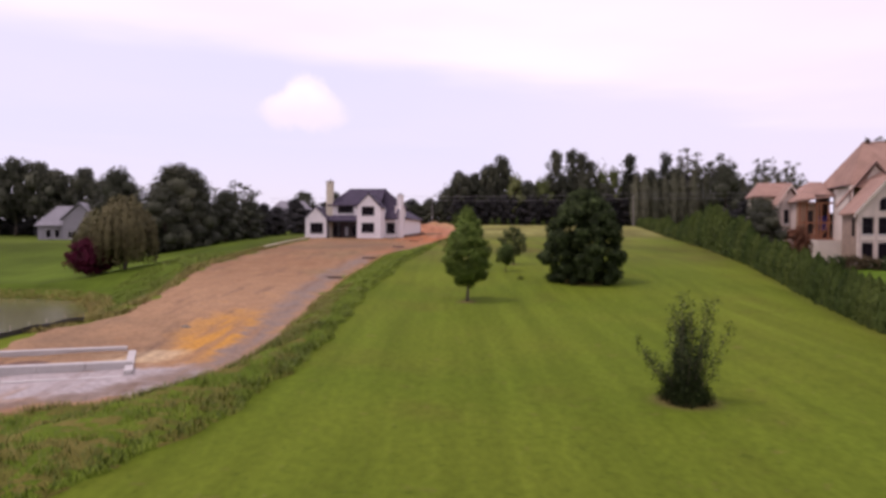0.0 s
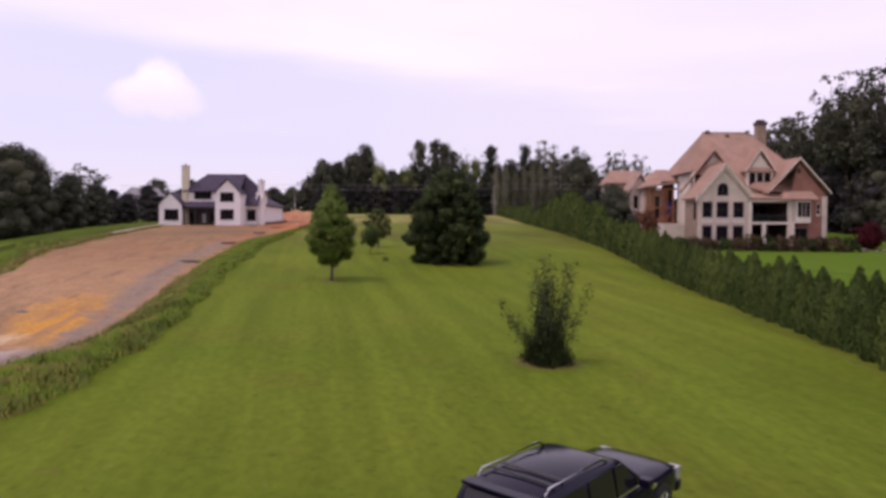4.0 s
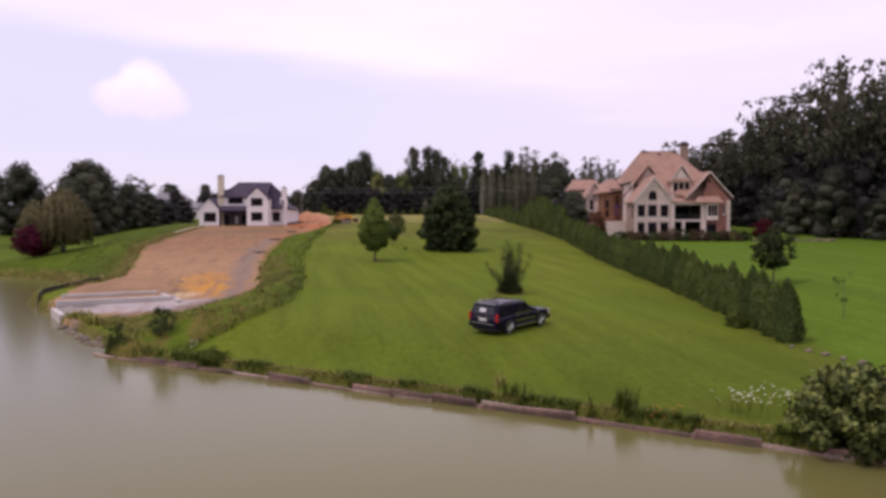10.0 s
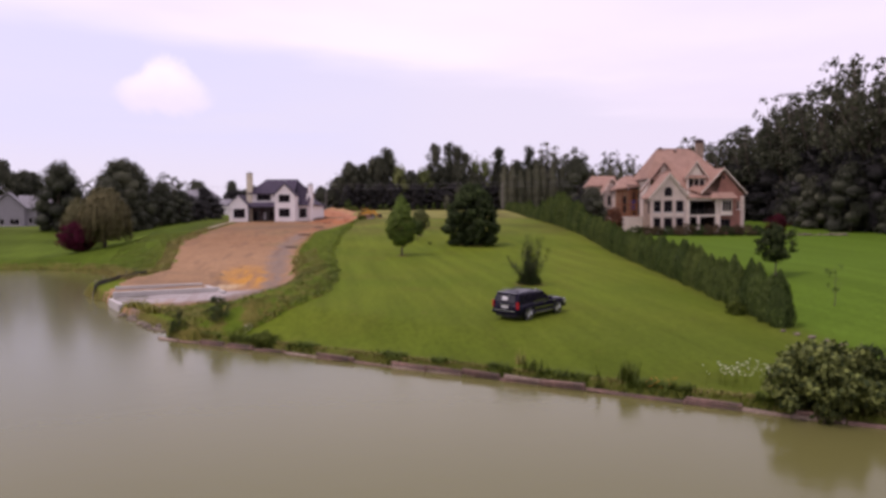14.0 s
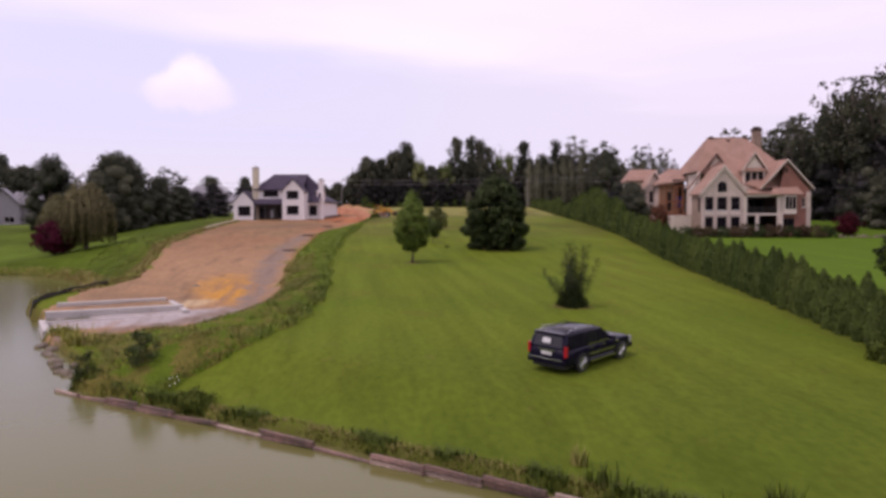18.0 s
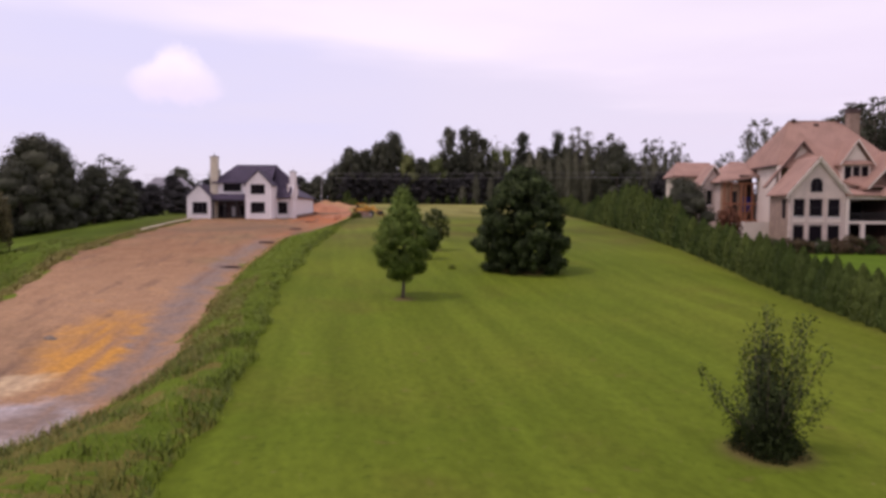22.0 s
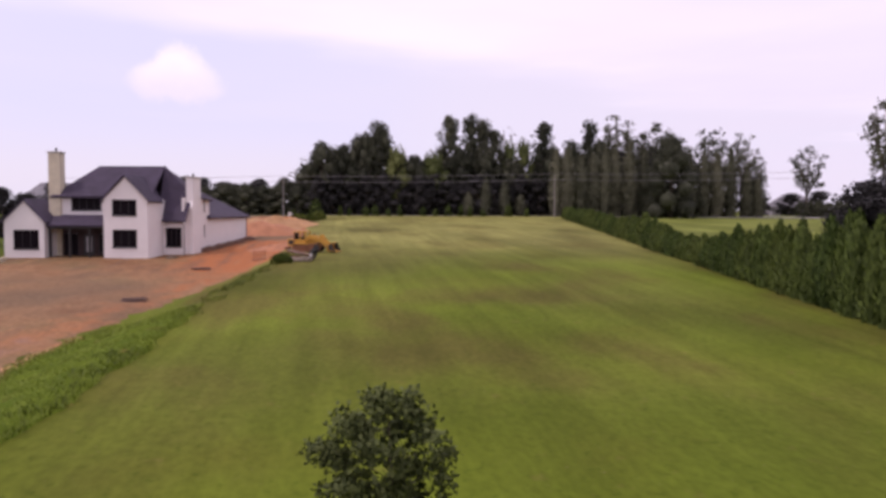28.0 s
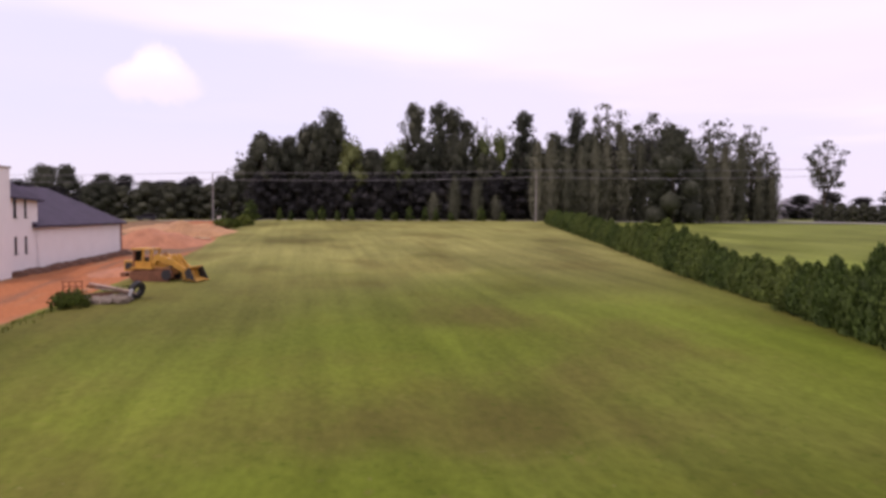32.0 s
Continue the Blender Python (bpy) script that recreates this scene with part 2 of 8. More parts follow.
M["car_paint"] = mat("car_paint", (0.006, 0.004, 0.016), 0.16, 0.1, 1, 30, 0.0, spec=0.16)
M["concrete"] = mat("concrete", (0.46, 0.43, 0.41), 0.85, 0.12, 1.2, 30, 0.3)
M["wood_pole"] = mat("wood_pole", (0.30, 0.275, 0.26), 0.9, 0.3, 2, 30, 0.4)
M["yellow"] = mat("yellow", (0.52, 0.27, 0.03), 0.55, 0.2, 2, 30, 0.1)
M["yellow_worn"] = mat("yellow_worn", (0.34, 0.15, 0.035), 0.75, 0.4, 2.5, 16, 0.3)
M["wall_grey"] = mat("wall_grey", (0.27, 0.25, 0.28), 0.8, 0.1, 1, 20, 0.1)
M["roof_grey"] = mat("roof_grey", (0.22, 0.21, 0.23), 0.85, 0.2, 1, 12, 0.2)
M["frame_dark"] = mat("frame_dark", (0.03, 0.026, 0.028), 0.5, 0.15, 2, 20, 0.0)
M["stone_pale"] = mat("stone_pale", (0.62, 0.55, 0.42), 0.85, 0.12, 1.0, 12, 0.3)
M["glass_sky"] = mat("glass_sky", (0.45, 0.43, 0.45), 0.15, 0.1, 2, 10, 0.0)
M["trim_cream"] = mat("trim_cream", (0.70, 0.60, 0.52), 0.7, 0.08, 1.0, 20, 0.1)
M["sheathing"] = mat("sheathing", (0.36, 0.15, 0.08), 0.85, 0.2, 1.0, 14, 0.2)
M["blue"] = mat("blue", (0.06, 0.06, 0.40), 0.5, 0.1, 1.0, 14, 0.1)
M["tyre"] = mat("tyre", (0.02, 0.02, 0.02), 0.85, 0.1, 3, 40, 0.2)
M["chrome"] = mat("chrome", (0.7, 0.7, 0.72), 0.18, 0.05, 3, 40, 0.0, metal=1.0)
M["lamp_red"] = mat("lamp_red", (0.45, 0.01, 0.02), 0.2, 0.1, 3, 40, 0.0)
M["lamp_clear"] = mat("lamp_clear", (0.32, 0.32, 0.34), 0.1, 0.05, 3, 40, 0.0)
M["plastic_black"] = mat("plastic_black", (0.018, 0.017, 0.019), 0.55, 0.1, 3, 40, 0.0)
M["plate"] = mat("plate", (0.6, 0.6, 0.6), 0.5, 0.05, 3, 40, 0.0)
M["timber_wall"] = mat("timber_wall", (0.22, 0.130, 0.105), 0.95, 0.5, 1.8, 11, 0.9, tint=(0.11, 0.075, 0.062), rnd=0.35, bump_dist=0.06)
M["timber_pale"] = mat("timber_pale", (0.36, 0.27, 0.22), 0.95, 0.4, 2.0, 12, 0.8, tint=(0.22, 0.15, 0.12), rnd=0.2, bump_dist=0.05)
M["rock"] = mat("rock", (0.17, 0.135, 0.10), 0.9, 0.3, 2, 14, 0.5, rnd=0.25)
M["fabric_black"] = mat("fabric_black", (0.03, 0.024, 0.022), 0.9, 0.2, 2, 30, 0.3)
M["asphalt"] = mat("asphalt", (0.16, 0.15, 0.15), 0.9, 0.15, 0.5, 20, 0.3)
M["rust"] = mat("rust", (0.22, 0.09, 0.045), 0.9, 0.35, 2, 20, 0.4)
M["plank_pale"] = mat("plank_pale", (0.55, 0.44, 0.27), 0.8, 0.2, 1.5, 25, 0.3)
M["wire"] = mat("wire", (0.22, 0.21, 0.22), 0.6, 0.1, 3, 20, 0.0)
M["grass_tall"] = leaf_mat("grass_tall", (0.116, 0.170, 0.020), (0.094, 0.144, 0.017), 0.25)
M["sward"] = mat("sward", (0.098, 0.140, 0.014), 0.95, 0.28, 0.45, 9, 0.9, tint=(0.072, 0.112, 0.011), spec=0.03, bump_dist=0.12)
M["sward_dry"] = mat("sward_dry", (0.150, 0.125, 0.034), 0.95, 0.3, 0.6, 9, 0.9, tint=(0.098, 0.100, 0.020), spec=0.03, bump_dist=0.12)
M["straw"] = leaf_mat("straw", (0.42, 0.30, 0.14), (0.34, 0.22, 0.09))
M["grass_dry"] = leaf_mat("grass_dry", (0.24, 0.20, 0.065), (0.16, 0.15, 0.04))
M["weed"] = leaf_mat("weed", (0.110, 0.140, 0.022), (0.062, 0.085, 0.015))
M["petal_white"] = mat("petal_white", (0.8, 0.8, 0.68), 0.7, 0.05, 3, 20, 0.0)
M["petal_orange"] = mat("petal_orange", (0.6, 0.22, 0.03), 0.7, 0.1, 3, 20, 0.0)
M["leaf_rust"] = leaf_mat("leaf_rust", (0.13, 0.09, 0.05), (0.075, 0.06, 0.032))
M["glass_car"] = mat("glass_car", (0.012, 0.011, 0.016), 0.05, 0.1, 1, 5, 0.0)
M["weed_yellow"] = leaf_mat("weed_yellow", (0.30, 0.27, 0.05), (0.16, 0.17, 0.04))
M["clay_red"] = mat("clay_red", (0.40, 0.17, 0.085), 0.95, 0.25, 0.8, 5, 0.6, bump_dist=0.1)
M["clay_pale"] = mat("clay_pale", (0.40, 0.215, 0.10), 0.95, 0.25, 0.8, 5, 0.6, bump_dist=0.1)
M["mud_olive"] = mat("mud_olive", (0.105, 0.090, 0.052), 0.6, 0.3, 1.5, 8, 0.4)
M["soil_dark"] = mat("soil_dark", (0.13, 0.06, 0.035), 0.95, 0.3, 1.2, 6, 0.6, bump_dist=0.1)

# ---- building blocks ----
def mesh_ob(name, bm, material, smooth_shade=False):
    me = bpy.data.meshes.new(name)
    bm.to_mesh(me)
    bm.free()
    if smooth_shade:
        me.shade_smooth()
    me.materials.append(material)
    return new(name, me)


def part(name, bm, material, parent, label="", smooth_shade=False):
    ob = mesh_ob(name, bm, material, smooth_shade)
    ob.parent = parent
    if label:
        tagged(ob, label)
    return ob


def thing(name, m, label, category, group="", kind=""):
    ob = new(name)
    ob.matrix_world = m
    ob.empty_display_size = 0.3
    return tagged(ob, label, category, group, kind)


def box(bm, x0, x1, y0, y1, z0, z1, bevel=0.0):
    r = bmesh.ops.create_cube(bm, size=1)
    vs = r["verts"]
    bmesh.ops.scale(bm, vec=(x1 - x0, y1 - y0, z1 - z0), verts=vs)
    bmesh.ops.translate(bm, vec=((x0 + x1) / 2, (y0 + y1) / 2, (z0 + z1) / 2), verts=vs)
    if bevel:
        es = list({e for v in vs for e in v.link_edges})
        bmesh.ops.bevel(bm, geom=es, offset=bevel, segments=2, affect="EDGES", profile=0.7)
    return bm


def bx(x0, x1, y0, y1, z0, z1, bevel=0.0):
    return box(bmesh.new(), x0, x1, y0, y1, z0, z1, bevel)


def prism(bm, outline, lo, hi, axis="y"):
    """An outline in the plane across the axis, pushed from lo to hi along it."""
    def p(a, b, c):
        return {"y": (a, c, b), "x": (c, a, b), "z": (a, b, c)}[axis]
    v0 = [bm.verts.new(p(a, b, lo)) for a, b in outline]
    v1 = [bm.verts.new(p(a, b, hi)) for a, b in outline]
    k = len(outline)
    bm.faces.new(v0)
    bm.faces.new(list(reversed(v1)))
    for i in range(k):
        bm.faces.new((v0[i], v1[i], v1[(i + 1) % k], v0[(i + 1) % k]))
    bmesh.ops.recalc_face_normals(bm, faces=bm.faces[:])
    return bm


def tube(bm, pts, radii, seg=8):
    """A tapered round limb along the points."""
    rings = []
    for i, (p, r) in enumerate(zip(pts, radii)):
        p = Vector(p)
        d = (Vector(pts[min(i + 1, len(pts) - 1)]) - Vector(pts[max(i - 1, 0)])).normalized()
        a = d.orthogonal().normalized()
        b = d.cross(a)
        rings.append([bm.verts.new(p + r * (a * math.cos(2 * math.pi * k / seg) + b * math.sin(2 * math.pi * k / seg))) for k in range(seg)])
    for r0, r1 in zip(rings, rings[1:]):
        # turn each ring to meet the one before
        o = min(range(seg), key=lambda s: (r1[s].co - r0[0].co).length)
        for k in range(seg):
            bm.faces.new((r0[k], r0[(k + 1) % seg], r1[(k + 1 + o) % seg], r1[(k + o) % seg]))
    bm.faces.new(list(reversed(rings[0])))
    bm.faces.new(rings[-1])
    return bm


def leaf_cloud(rng, centres, radii, per, size, droop=0.0, flat=0.0, width=0.33, clumpy=0.6):
    """Verts (with outward shading normals) and faces of many small leaf cards, folded along the middle, scattered in clumps."""
    k = len(centres) * per
    c = np.repeat(np.asarray(centres, float), per, 0)
    r = np.repeat(np.asarray(radii, float), per, 0)
    d = rng.normal(size=(k, 3))
    d /= np.linalg.norm(d, axis=1)[:, None]
    rad = rng.random(k) ** 0.45
    p = c + d * (r * rad)[:, None] * np.array([1, 1, 1 - flat])
    u = rng.normal(size=(k, 3))
    u[:, 2] -= droop
    u /= np.linalg.norm(u, axis=1)[:, None]
    w = np.cross(u, d + rng.normal(size=(k, 3)) * 0.6)
    w /= np.linalg.norm(w, axis=1)[:, None] + 1e-9
    mid = np.asarray(centres, float).mean(0)
    out = p - mid
    out /= np.linalg.norm(out, axis=1)[:, None] + 1e-9
    sn = d * clumpy + out * (1.3 - clumpy) + rng.normal(size=(k, 3)) * 0.22 + np.array([0, 0, 0.15])
    sn /= np.linalg.norm(sn, axis=1)[:, None] + 1e-9
    flip = np.sign(np.einsum("ij,ij->i", np.cross(w, u), sn) + 1e-9)
    w *= flip[:, None]
    nrm = np.cross(u, w)
    s = size * (0.6 + 0.8 * rng.random(k))[:, None]
    v = np.stack([p, p + u * s * 0.5 + w * s * width + nrm * s * 0.08, p + u * s, p + u * s * 0.5 - w * s * width + nrm * s * 0.08], 1).reshape(-1, 3)
    v = np.concatenate([v, np.repeat(sn, 4, 0)], 1)
    i = np.arange(k) * 4
    f = np.concatenate([np.stack([i, i + 1, i + 2], 1), np.stack([i, i + 2, i + 3], 1)])
    return v, f


def arr_ob(name, v, f, material, parent=None):
    me = bpy.data.meshes.new(name)
    v = np.asarray(v)
    sn = v[:, 3:] if v.shape[1] == 6 else None
    v = v[:, :3]
    me.vertices.add(len(v))
    me.vertices.foreach_set("co", np.asarray(v, np.float32).ravel())
    nf, kk = f.shape
    me.loops.add(nf * kk)
    me.loops.foreach_set("vertex_index", np.asarray(f, np.int32).ravel())
    me.polygons.add(nf)
    me.polygons.foreach_set("loop_start", np.arange(nf, dtype=np.int32) * kk)
    me.update()
    me.validate()
    if sn is not None:
        me.shade_smooth()
        me.normals_split_custom_set_from_vertices(sn.astype(np.float32))
    me.materials.append(material)
    ob = new(name, me)
    ob.parent = parent
    return ob

# ---- heights of the ground ----
def curve_y(pts):
    ys, zs = np.array([p[0] for p in pts], float), np.array([p[1] for p in pts], float)

    def at(y):
        y = np.asarray(y, float)
        r = np.zeros_like(y)
        for k in (-6.0, -2.0, 2.0, 6.0):
            r = r + np.interp(y + k, ys, zs)
        return r / 4
    return at


LAWN = curve_y([(-80, 0.5), (-6, 0.5), (6, 1.05), (14, 1.65), (32, 2.4), (65, 3.6), (92, 5.5), (147, 8.2), (180, 9.0), (273, 12.3), (330, 12.6), (900, 13)])
DIRT = curve_y([(-80, 0.3), (36, 0.5), (46, 0.7), (62, 1.5), (94, 3.8), (120, 5.4), (150, 6.9), (176, 7.9), (210, 8.7), (273, 11.8), (330, 12.4), (900, 13)])
EAST = curve_y([(-80, 0.8), (-6, 0.9), (6, 1.8), (26, 3.7), (60, 4.8), (88, 5.5), (100, 5.8), (125, 7.4), (200, 10.2), (290, 12.4), (900, 13)])
WEST = curve_y([(-200, 1.5), (20, 0.8), (94, 0.7), (104, 1.4), (117, 1.9), (132, 2.8), (180, 6.3), (260, 7.8), (900, 10)])


def smooth(a, b, x):
    t = np.clip((x - a) / (b - a), 0, 1)
    return t * t * (3 - 2 * t)


HEDGE = [(-60, 5.9), (0, 18.1), (90, 36.4), (98, 38.1), (123, 42.1), (143, 44.5), (153, 46.3), (163, 48.5), (175, 50.4), (215, 58.0), (271, 67.6), (400, 90)]


def hedge_x(y):
    return np.interp(y, [p[0] for p in HEDGE], [p[1] for p in HEDGE])


STRIP = [(-10, -25), (16, -19), (30, -14), (42, -9.5), (63, -9.3), (83, -8.2), (118, -4.8), (139, -1.8), (156, 1.0), (176, 3.0), (215, 5), (290, 7)]


def strip_x(y):
    return np.interp(y, [p[0] for p in STRIP], [p[1] for p in STRIP])


LAKE = [(150, -160), (150, -25), (60, -15), (30, -12.7), (14, -9.4), (9.6, -5.2), (2.3, 1.5), (-4.7, 7.6), (-9.0, 11.5), (-15.2, 16.9), (-20.1, 21.2), (-21.5, 27.0), (-25.5, 35.0), (-27.3, 37.5),
        (-30.0, 46.0), (-33.5, 52), (-36, 58), (-36.6, 66), (-37.2, 76), (-39.8, 86), (-45.5, 97.5), (-50.5, 103.5), (-57, 106), (-75, 107), (-110, 104), (-150, 80), (-170, 0), (-150, -120), (0, -170)]


def poly_dist(poly, x, y):
    """Signed distance to a closed outline, plus inside."""
    x, y = np.asarray(x, float), np.asarray(y, float)
    best = np.full(x.shape, 1e9)
    ins = np.zeros(x.shape, bool)
    for (x0, y0), (x1, y1) in zip(poly, poly[1:] + poly[:1]):
        dx, dy = x1 - x0, y1 - y0
        t = np.clip(((x - x0) * dx + (y - y0) * dy) / (dx * dx + dy * dy), 0, 1)
        best = np.minimum(best, np.hypot(x - x0 - t * dx, y - y0 - t * dy))
        if y0 != y1:
            c = ((y0 > y) != (y1 > y)) & (x < dx * (y - y0) / dy + x0)
            ins ^= c
    return np.where(ins, best, -best)


def height(x, y):
    x, y = np.asarray(x, float), np.asarray(y, float)
    sx, hx = strip_x(y), hedge_x(y)
    z = LAWN(y)
    w = smooth(sx + 1.5, sx - 5.0, x)
    z = z * (1 - w) + DIRT(y) * w
    w = smooth(hx - 1.0, hx + 14.0, x)
    z = z * (1 - w) + EAST(y) * w
    wx = np.interp(y, [30, 60, 90, 176, 300], [-38, -34, -34, -40, -40])
    w = smooth(wx, wx - 25, x)
    z = z * (1 - w) + WEST(y) * w
    far = smooth(250, 900, np.hypot(x, y - 100))
    z = z * (1 - far) + 10.0 * far
    d = poly_dist(LAKE, x, y)
    # the lawn eases down to the top of the timber edge
    w = smooth(7.5, 0.4, -d) * smooth(26, 20, y) * smooth(-22, -19, x) * smooth(34, 24, x)
    z = z * (1 - w) + np.minimum(z, 0.40) * w
    # the western bank shelves gently into the water
    w = smooth(56, 70, y) * smooth(-28, -30, x)
    z = z * (1 - w) + np.minimum(z, 0.12 + 0.33 * np.maximum(-d, 0)) * w
    w = smooth(-0.25, 0.35, d)
    return z * (1 - w) - 1.2 * w


def hz(x, y):
    return float(height(np.array([x]), np.array([y]))[0])

# ---- ground sheet, lake, dirt lot ----
def lawn_mat():
    m = bpy.data.materials.new("lawn")
    m.use_nodes = True
    n, l = m.node_tree.nodes, m.node_tree.links
    b = n["Principled BSDF"]
    tc = n.new("ShaderNodeTexCoord")

    def noise_tex(scale, detail=4, vec=None):
        t = n.new("ShaderNodeTexNoise")
        t.inputs["Scale"].default_value = scale
        t.inputs["Detail"].default_value = detail
        l.new(vec or tc.outputs["Object"], t.inputs["Vector"])
        return t.outputs[0]

    def rng_(v, a, b_, c, d):
        r = n.new("ShaderNodeMapRange")
        for key, x in zip(("From Min", "From Max", "To Min", "To Max"), (a, b_, c, d)):
            r.inputs[key].default_value = x
        l.new(v, r.inputs["Value"])
        return r.outputs[0]

    def mixc(f, a, b_):
        x = n.new("ShaderNodeMix")
        x.data_type = "RGBA"
        l.new(f, x.inputs["Factor"])
        for s, c in (("A", a), ("B", b_)):
            if isinstance(c, tuple):
                x.inputs[s].default_value = (*c, 1)
            else:
                l.new(c, x.inputs[s])
        return x.outputs["Result"]

    def attr(name):
        a = n.new("ShaderNodeAttribute")
        a.attribute_name = name
        return a.outputs["Fac"]

    def times(a, b_):
        x = n.new("ShaderNodeMath")
        x.operation = "MULTIPLY"
        l.new(a, x.inputs[0])
        l.new(b_, x.inputs[1])
        return x.outputs[0]

    green = mixc(rng_(noise_tex(0.06), 0.35, 0.65, 0, 1), (0.083, 0.120, 0.010), (0.107, 0.137, 0.013))
    # yellower, poorer grass up the slope, with worn brown patches
    up = attr("upper")
    mpl = n.new("ShaderNodeMapping")
    mpl.inputs["Rotation"].default_value = (0, 0, radians(8.0))
    mpl.inputs["Scale"].default_value = (0.12, 0.055, 1.0)
    l.new(tc.outputs["Object"], mpl.inputs["Vector"])
    long = mpl.outputs[0]
    green = mixc(times(up, rng_(noise_tex(0.5, 4, long), 0.35, 0.62, 0.25, 1.0)), green, (0.098, 0.106, 0.021))
    green = mixc(attr("crest"), green, (0.195, 0.188, 0.060))
    worn = times(up, rng_(noise_tex(1.0, 8, long), 0.49, 0.65, 0, 0.55))
    green = mixc(worn, green, (0.088, 0.070, 0.020))
    dry = mixc(rng_(noise_tex(0.16, 6), 0.56, 0.76, 0, 0.55), green, (0.098, 0.102, 0.015))
    dry = mixc(rng_(noise_tex(0.9, 4), 0.66, 0.74, 0, 0.6), dry, (0.130, 0.115, 0.030))
    # small tufts and dry spots
    dry = mixc(rng_(noise_tex(2.6, 5), 0.60, 0.70, 0, 0.5), dry, (0.052, 0.078, 0.008))
    dry = mixc(rng_(noise_tex(3.4, 4), 0.68, 0.75, 0, 0.6), dry, (0.150, 0.135, 0.050))
    dry = mixc(rng_(attr("bare"), 0, 1, 0, 1), dry, (0.115, 0.088, 0.035))
    # grass darkened by colour where less light seems to fall
    dry = mixc(attr("dimmed"), dry, (0.058, 0.082, 0.010))
    dry = mixc(attr("lush"), dry, (0.071, 0.130, 0.012))
    # faint wheel lines run up the slope, parallel to the hedge
    mp = n.new("ShaderNodeMapping")
    mp.inputs["Rotation"].default_value = (0, 0, radians(11.0))
    mp.inputs["Scale"].default_value = (0.75, 0.022, 1.0)
    l.new(tc.outputs["Object"], mp.inputs["Vector"])
    grain = n.new("ShaderNodeMapping")
    grain.inputs["Rotation"].default_value = (0, 0, radians(11.0))
    grain.inputs["Scale"].default_value = (3.2, 1.7, 1.0)
    l.new(tc.outputs["Object"], grain.inputs["Vector"])
    hs = n.new("ShaderNodeHueSaturation")
    l.new(dry, hs.inputs["Color"])
    stripe = rng_(noise_tex(1.0, 3, mp.outputs[0]), 0.3, 0.7, 0.87, 1.14)
    fine = rng_(noise_tex(1.0, 9, grain.outputs[0]), 0.3, 0.7, 0.87, 1.13)
    mu = n.new("ShaderNodeMath")
    mu.operation = "MULTIPLY"
    l.new(stripe, mu.inputs[0])
    l.new(fine, mu.inputs[1])
    shade = n.new("ShaderNodeMix")
    l.new(up, shade.inputs["Factor"])
    shade.inputs["A"].default_value = 1.0
    l.new(rng_(noise_tex(0.6, 6, long), 0.34, 0.66, 0.75, 1.30), shade.inputs["B"])
    l.new(times(mu.outputs[0], shade.outputs["Result"]), hs.inputs["Value"])
    l.new(hs.outputs[0], b.inputs["Base Color"])
    b.inputs["Roughness"].default_value = 0.9
    b.inputs["Specular IOR Level"].default_value = 0.03
    bp = n.new("ShaderNodeBump")
    bp.inputs["Strength"].default_value = 0.35
    bp.inputs["Distance"].default_value = 0.05
    l.new(noise_tex(7, 5), bp.inputs["Height"])
    l.new(bp.outputs[0], b.inputs["Normal"])
    return m


def axis_steps(lo, hi, step, far):
    a = list(np.arange(lo, hi + 0.01, step))
    s, x = step, hi
    while x < far:
        s *= 1.25
        x += s
        a.append(x)
    s, x = step, lo
    while x > -far:
        s *= 1.25
        x -= s
        a.insert(0, x)
    return np.array(a)


def fine_axis(a, lo, hi):
    """The same steps, halved between lo and hi."""
    m = (a[:-1] + a[1:]) / 2
    return np.sort(np.concatenate([a, m[(m > lo) & (m < hi)]]))


def grid_sheet(name, xs, ys, zfun, material):
    X, Y = np.meshgrid(xs, ys)
    Z = zfun(X, Y)
    v = np.stack([X.ravel(), Y.ravel(), Z.ravel()], 1)
    nx, ny = len(xs), len(ys)
    i = (np.arange(ny - 1)[:, None] * nx + np.arange(nx - 1)[None]).ravel()
    f = np.stack([i, i + 1, i + nx + 1, i + nx], 1)
    ob = arr_ob(name, v, f, material)
    ob.data.shade_smooth()
    return ob


M["lawn"] = lawn_mat()
ground = grid_sheet("ground", fine_axis(axis_steps(-60, 80, 0.8, 2600), -26, 18), fine_axis(axis_steps(-16, 200, 0.8, 2600), -14, 40), height, M["lawn"])


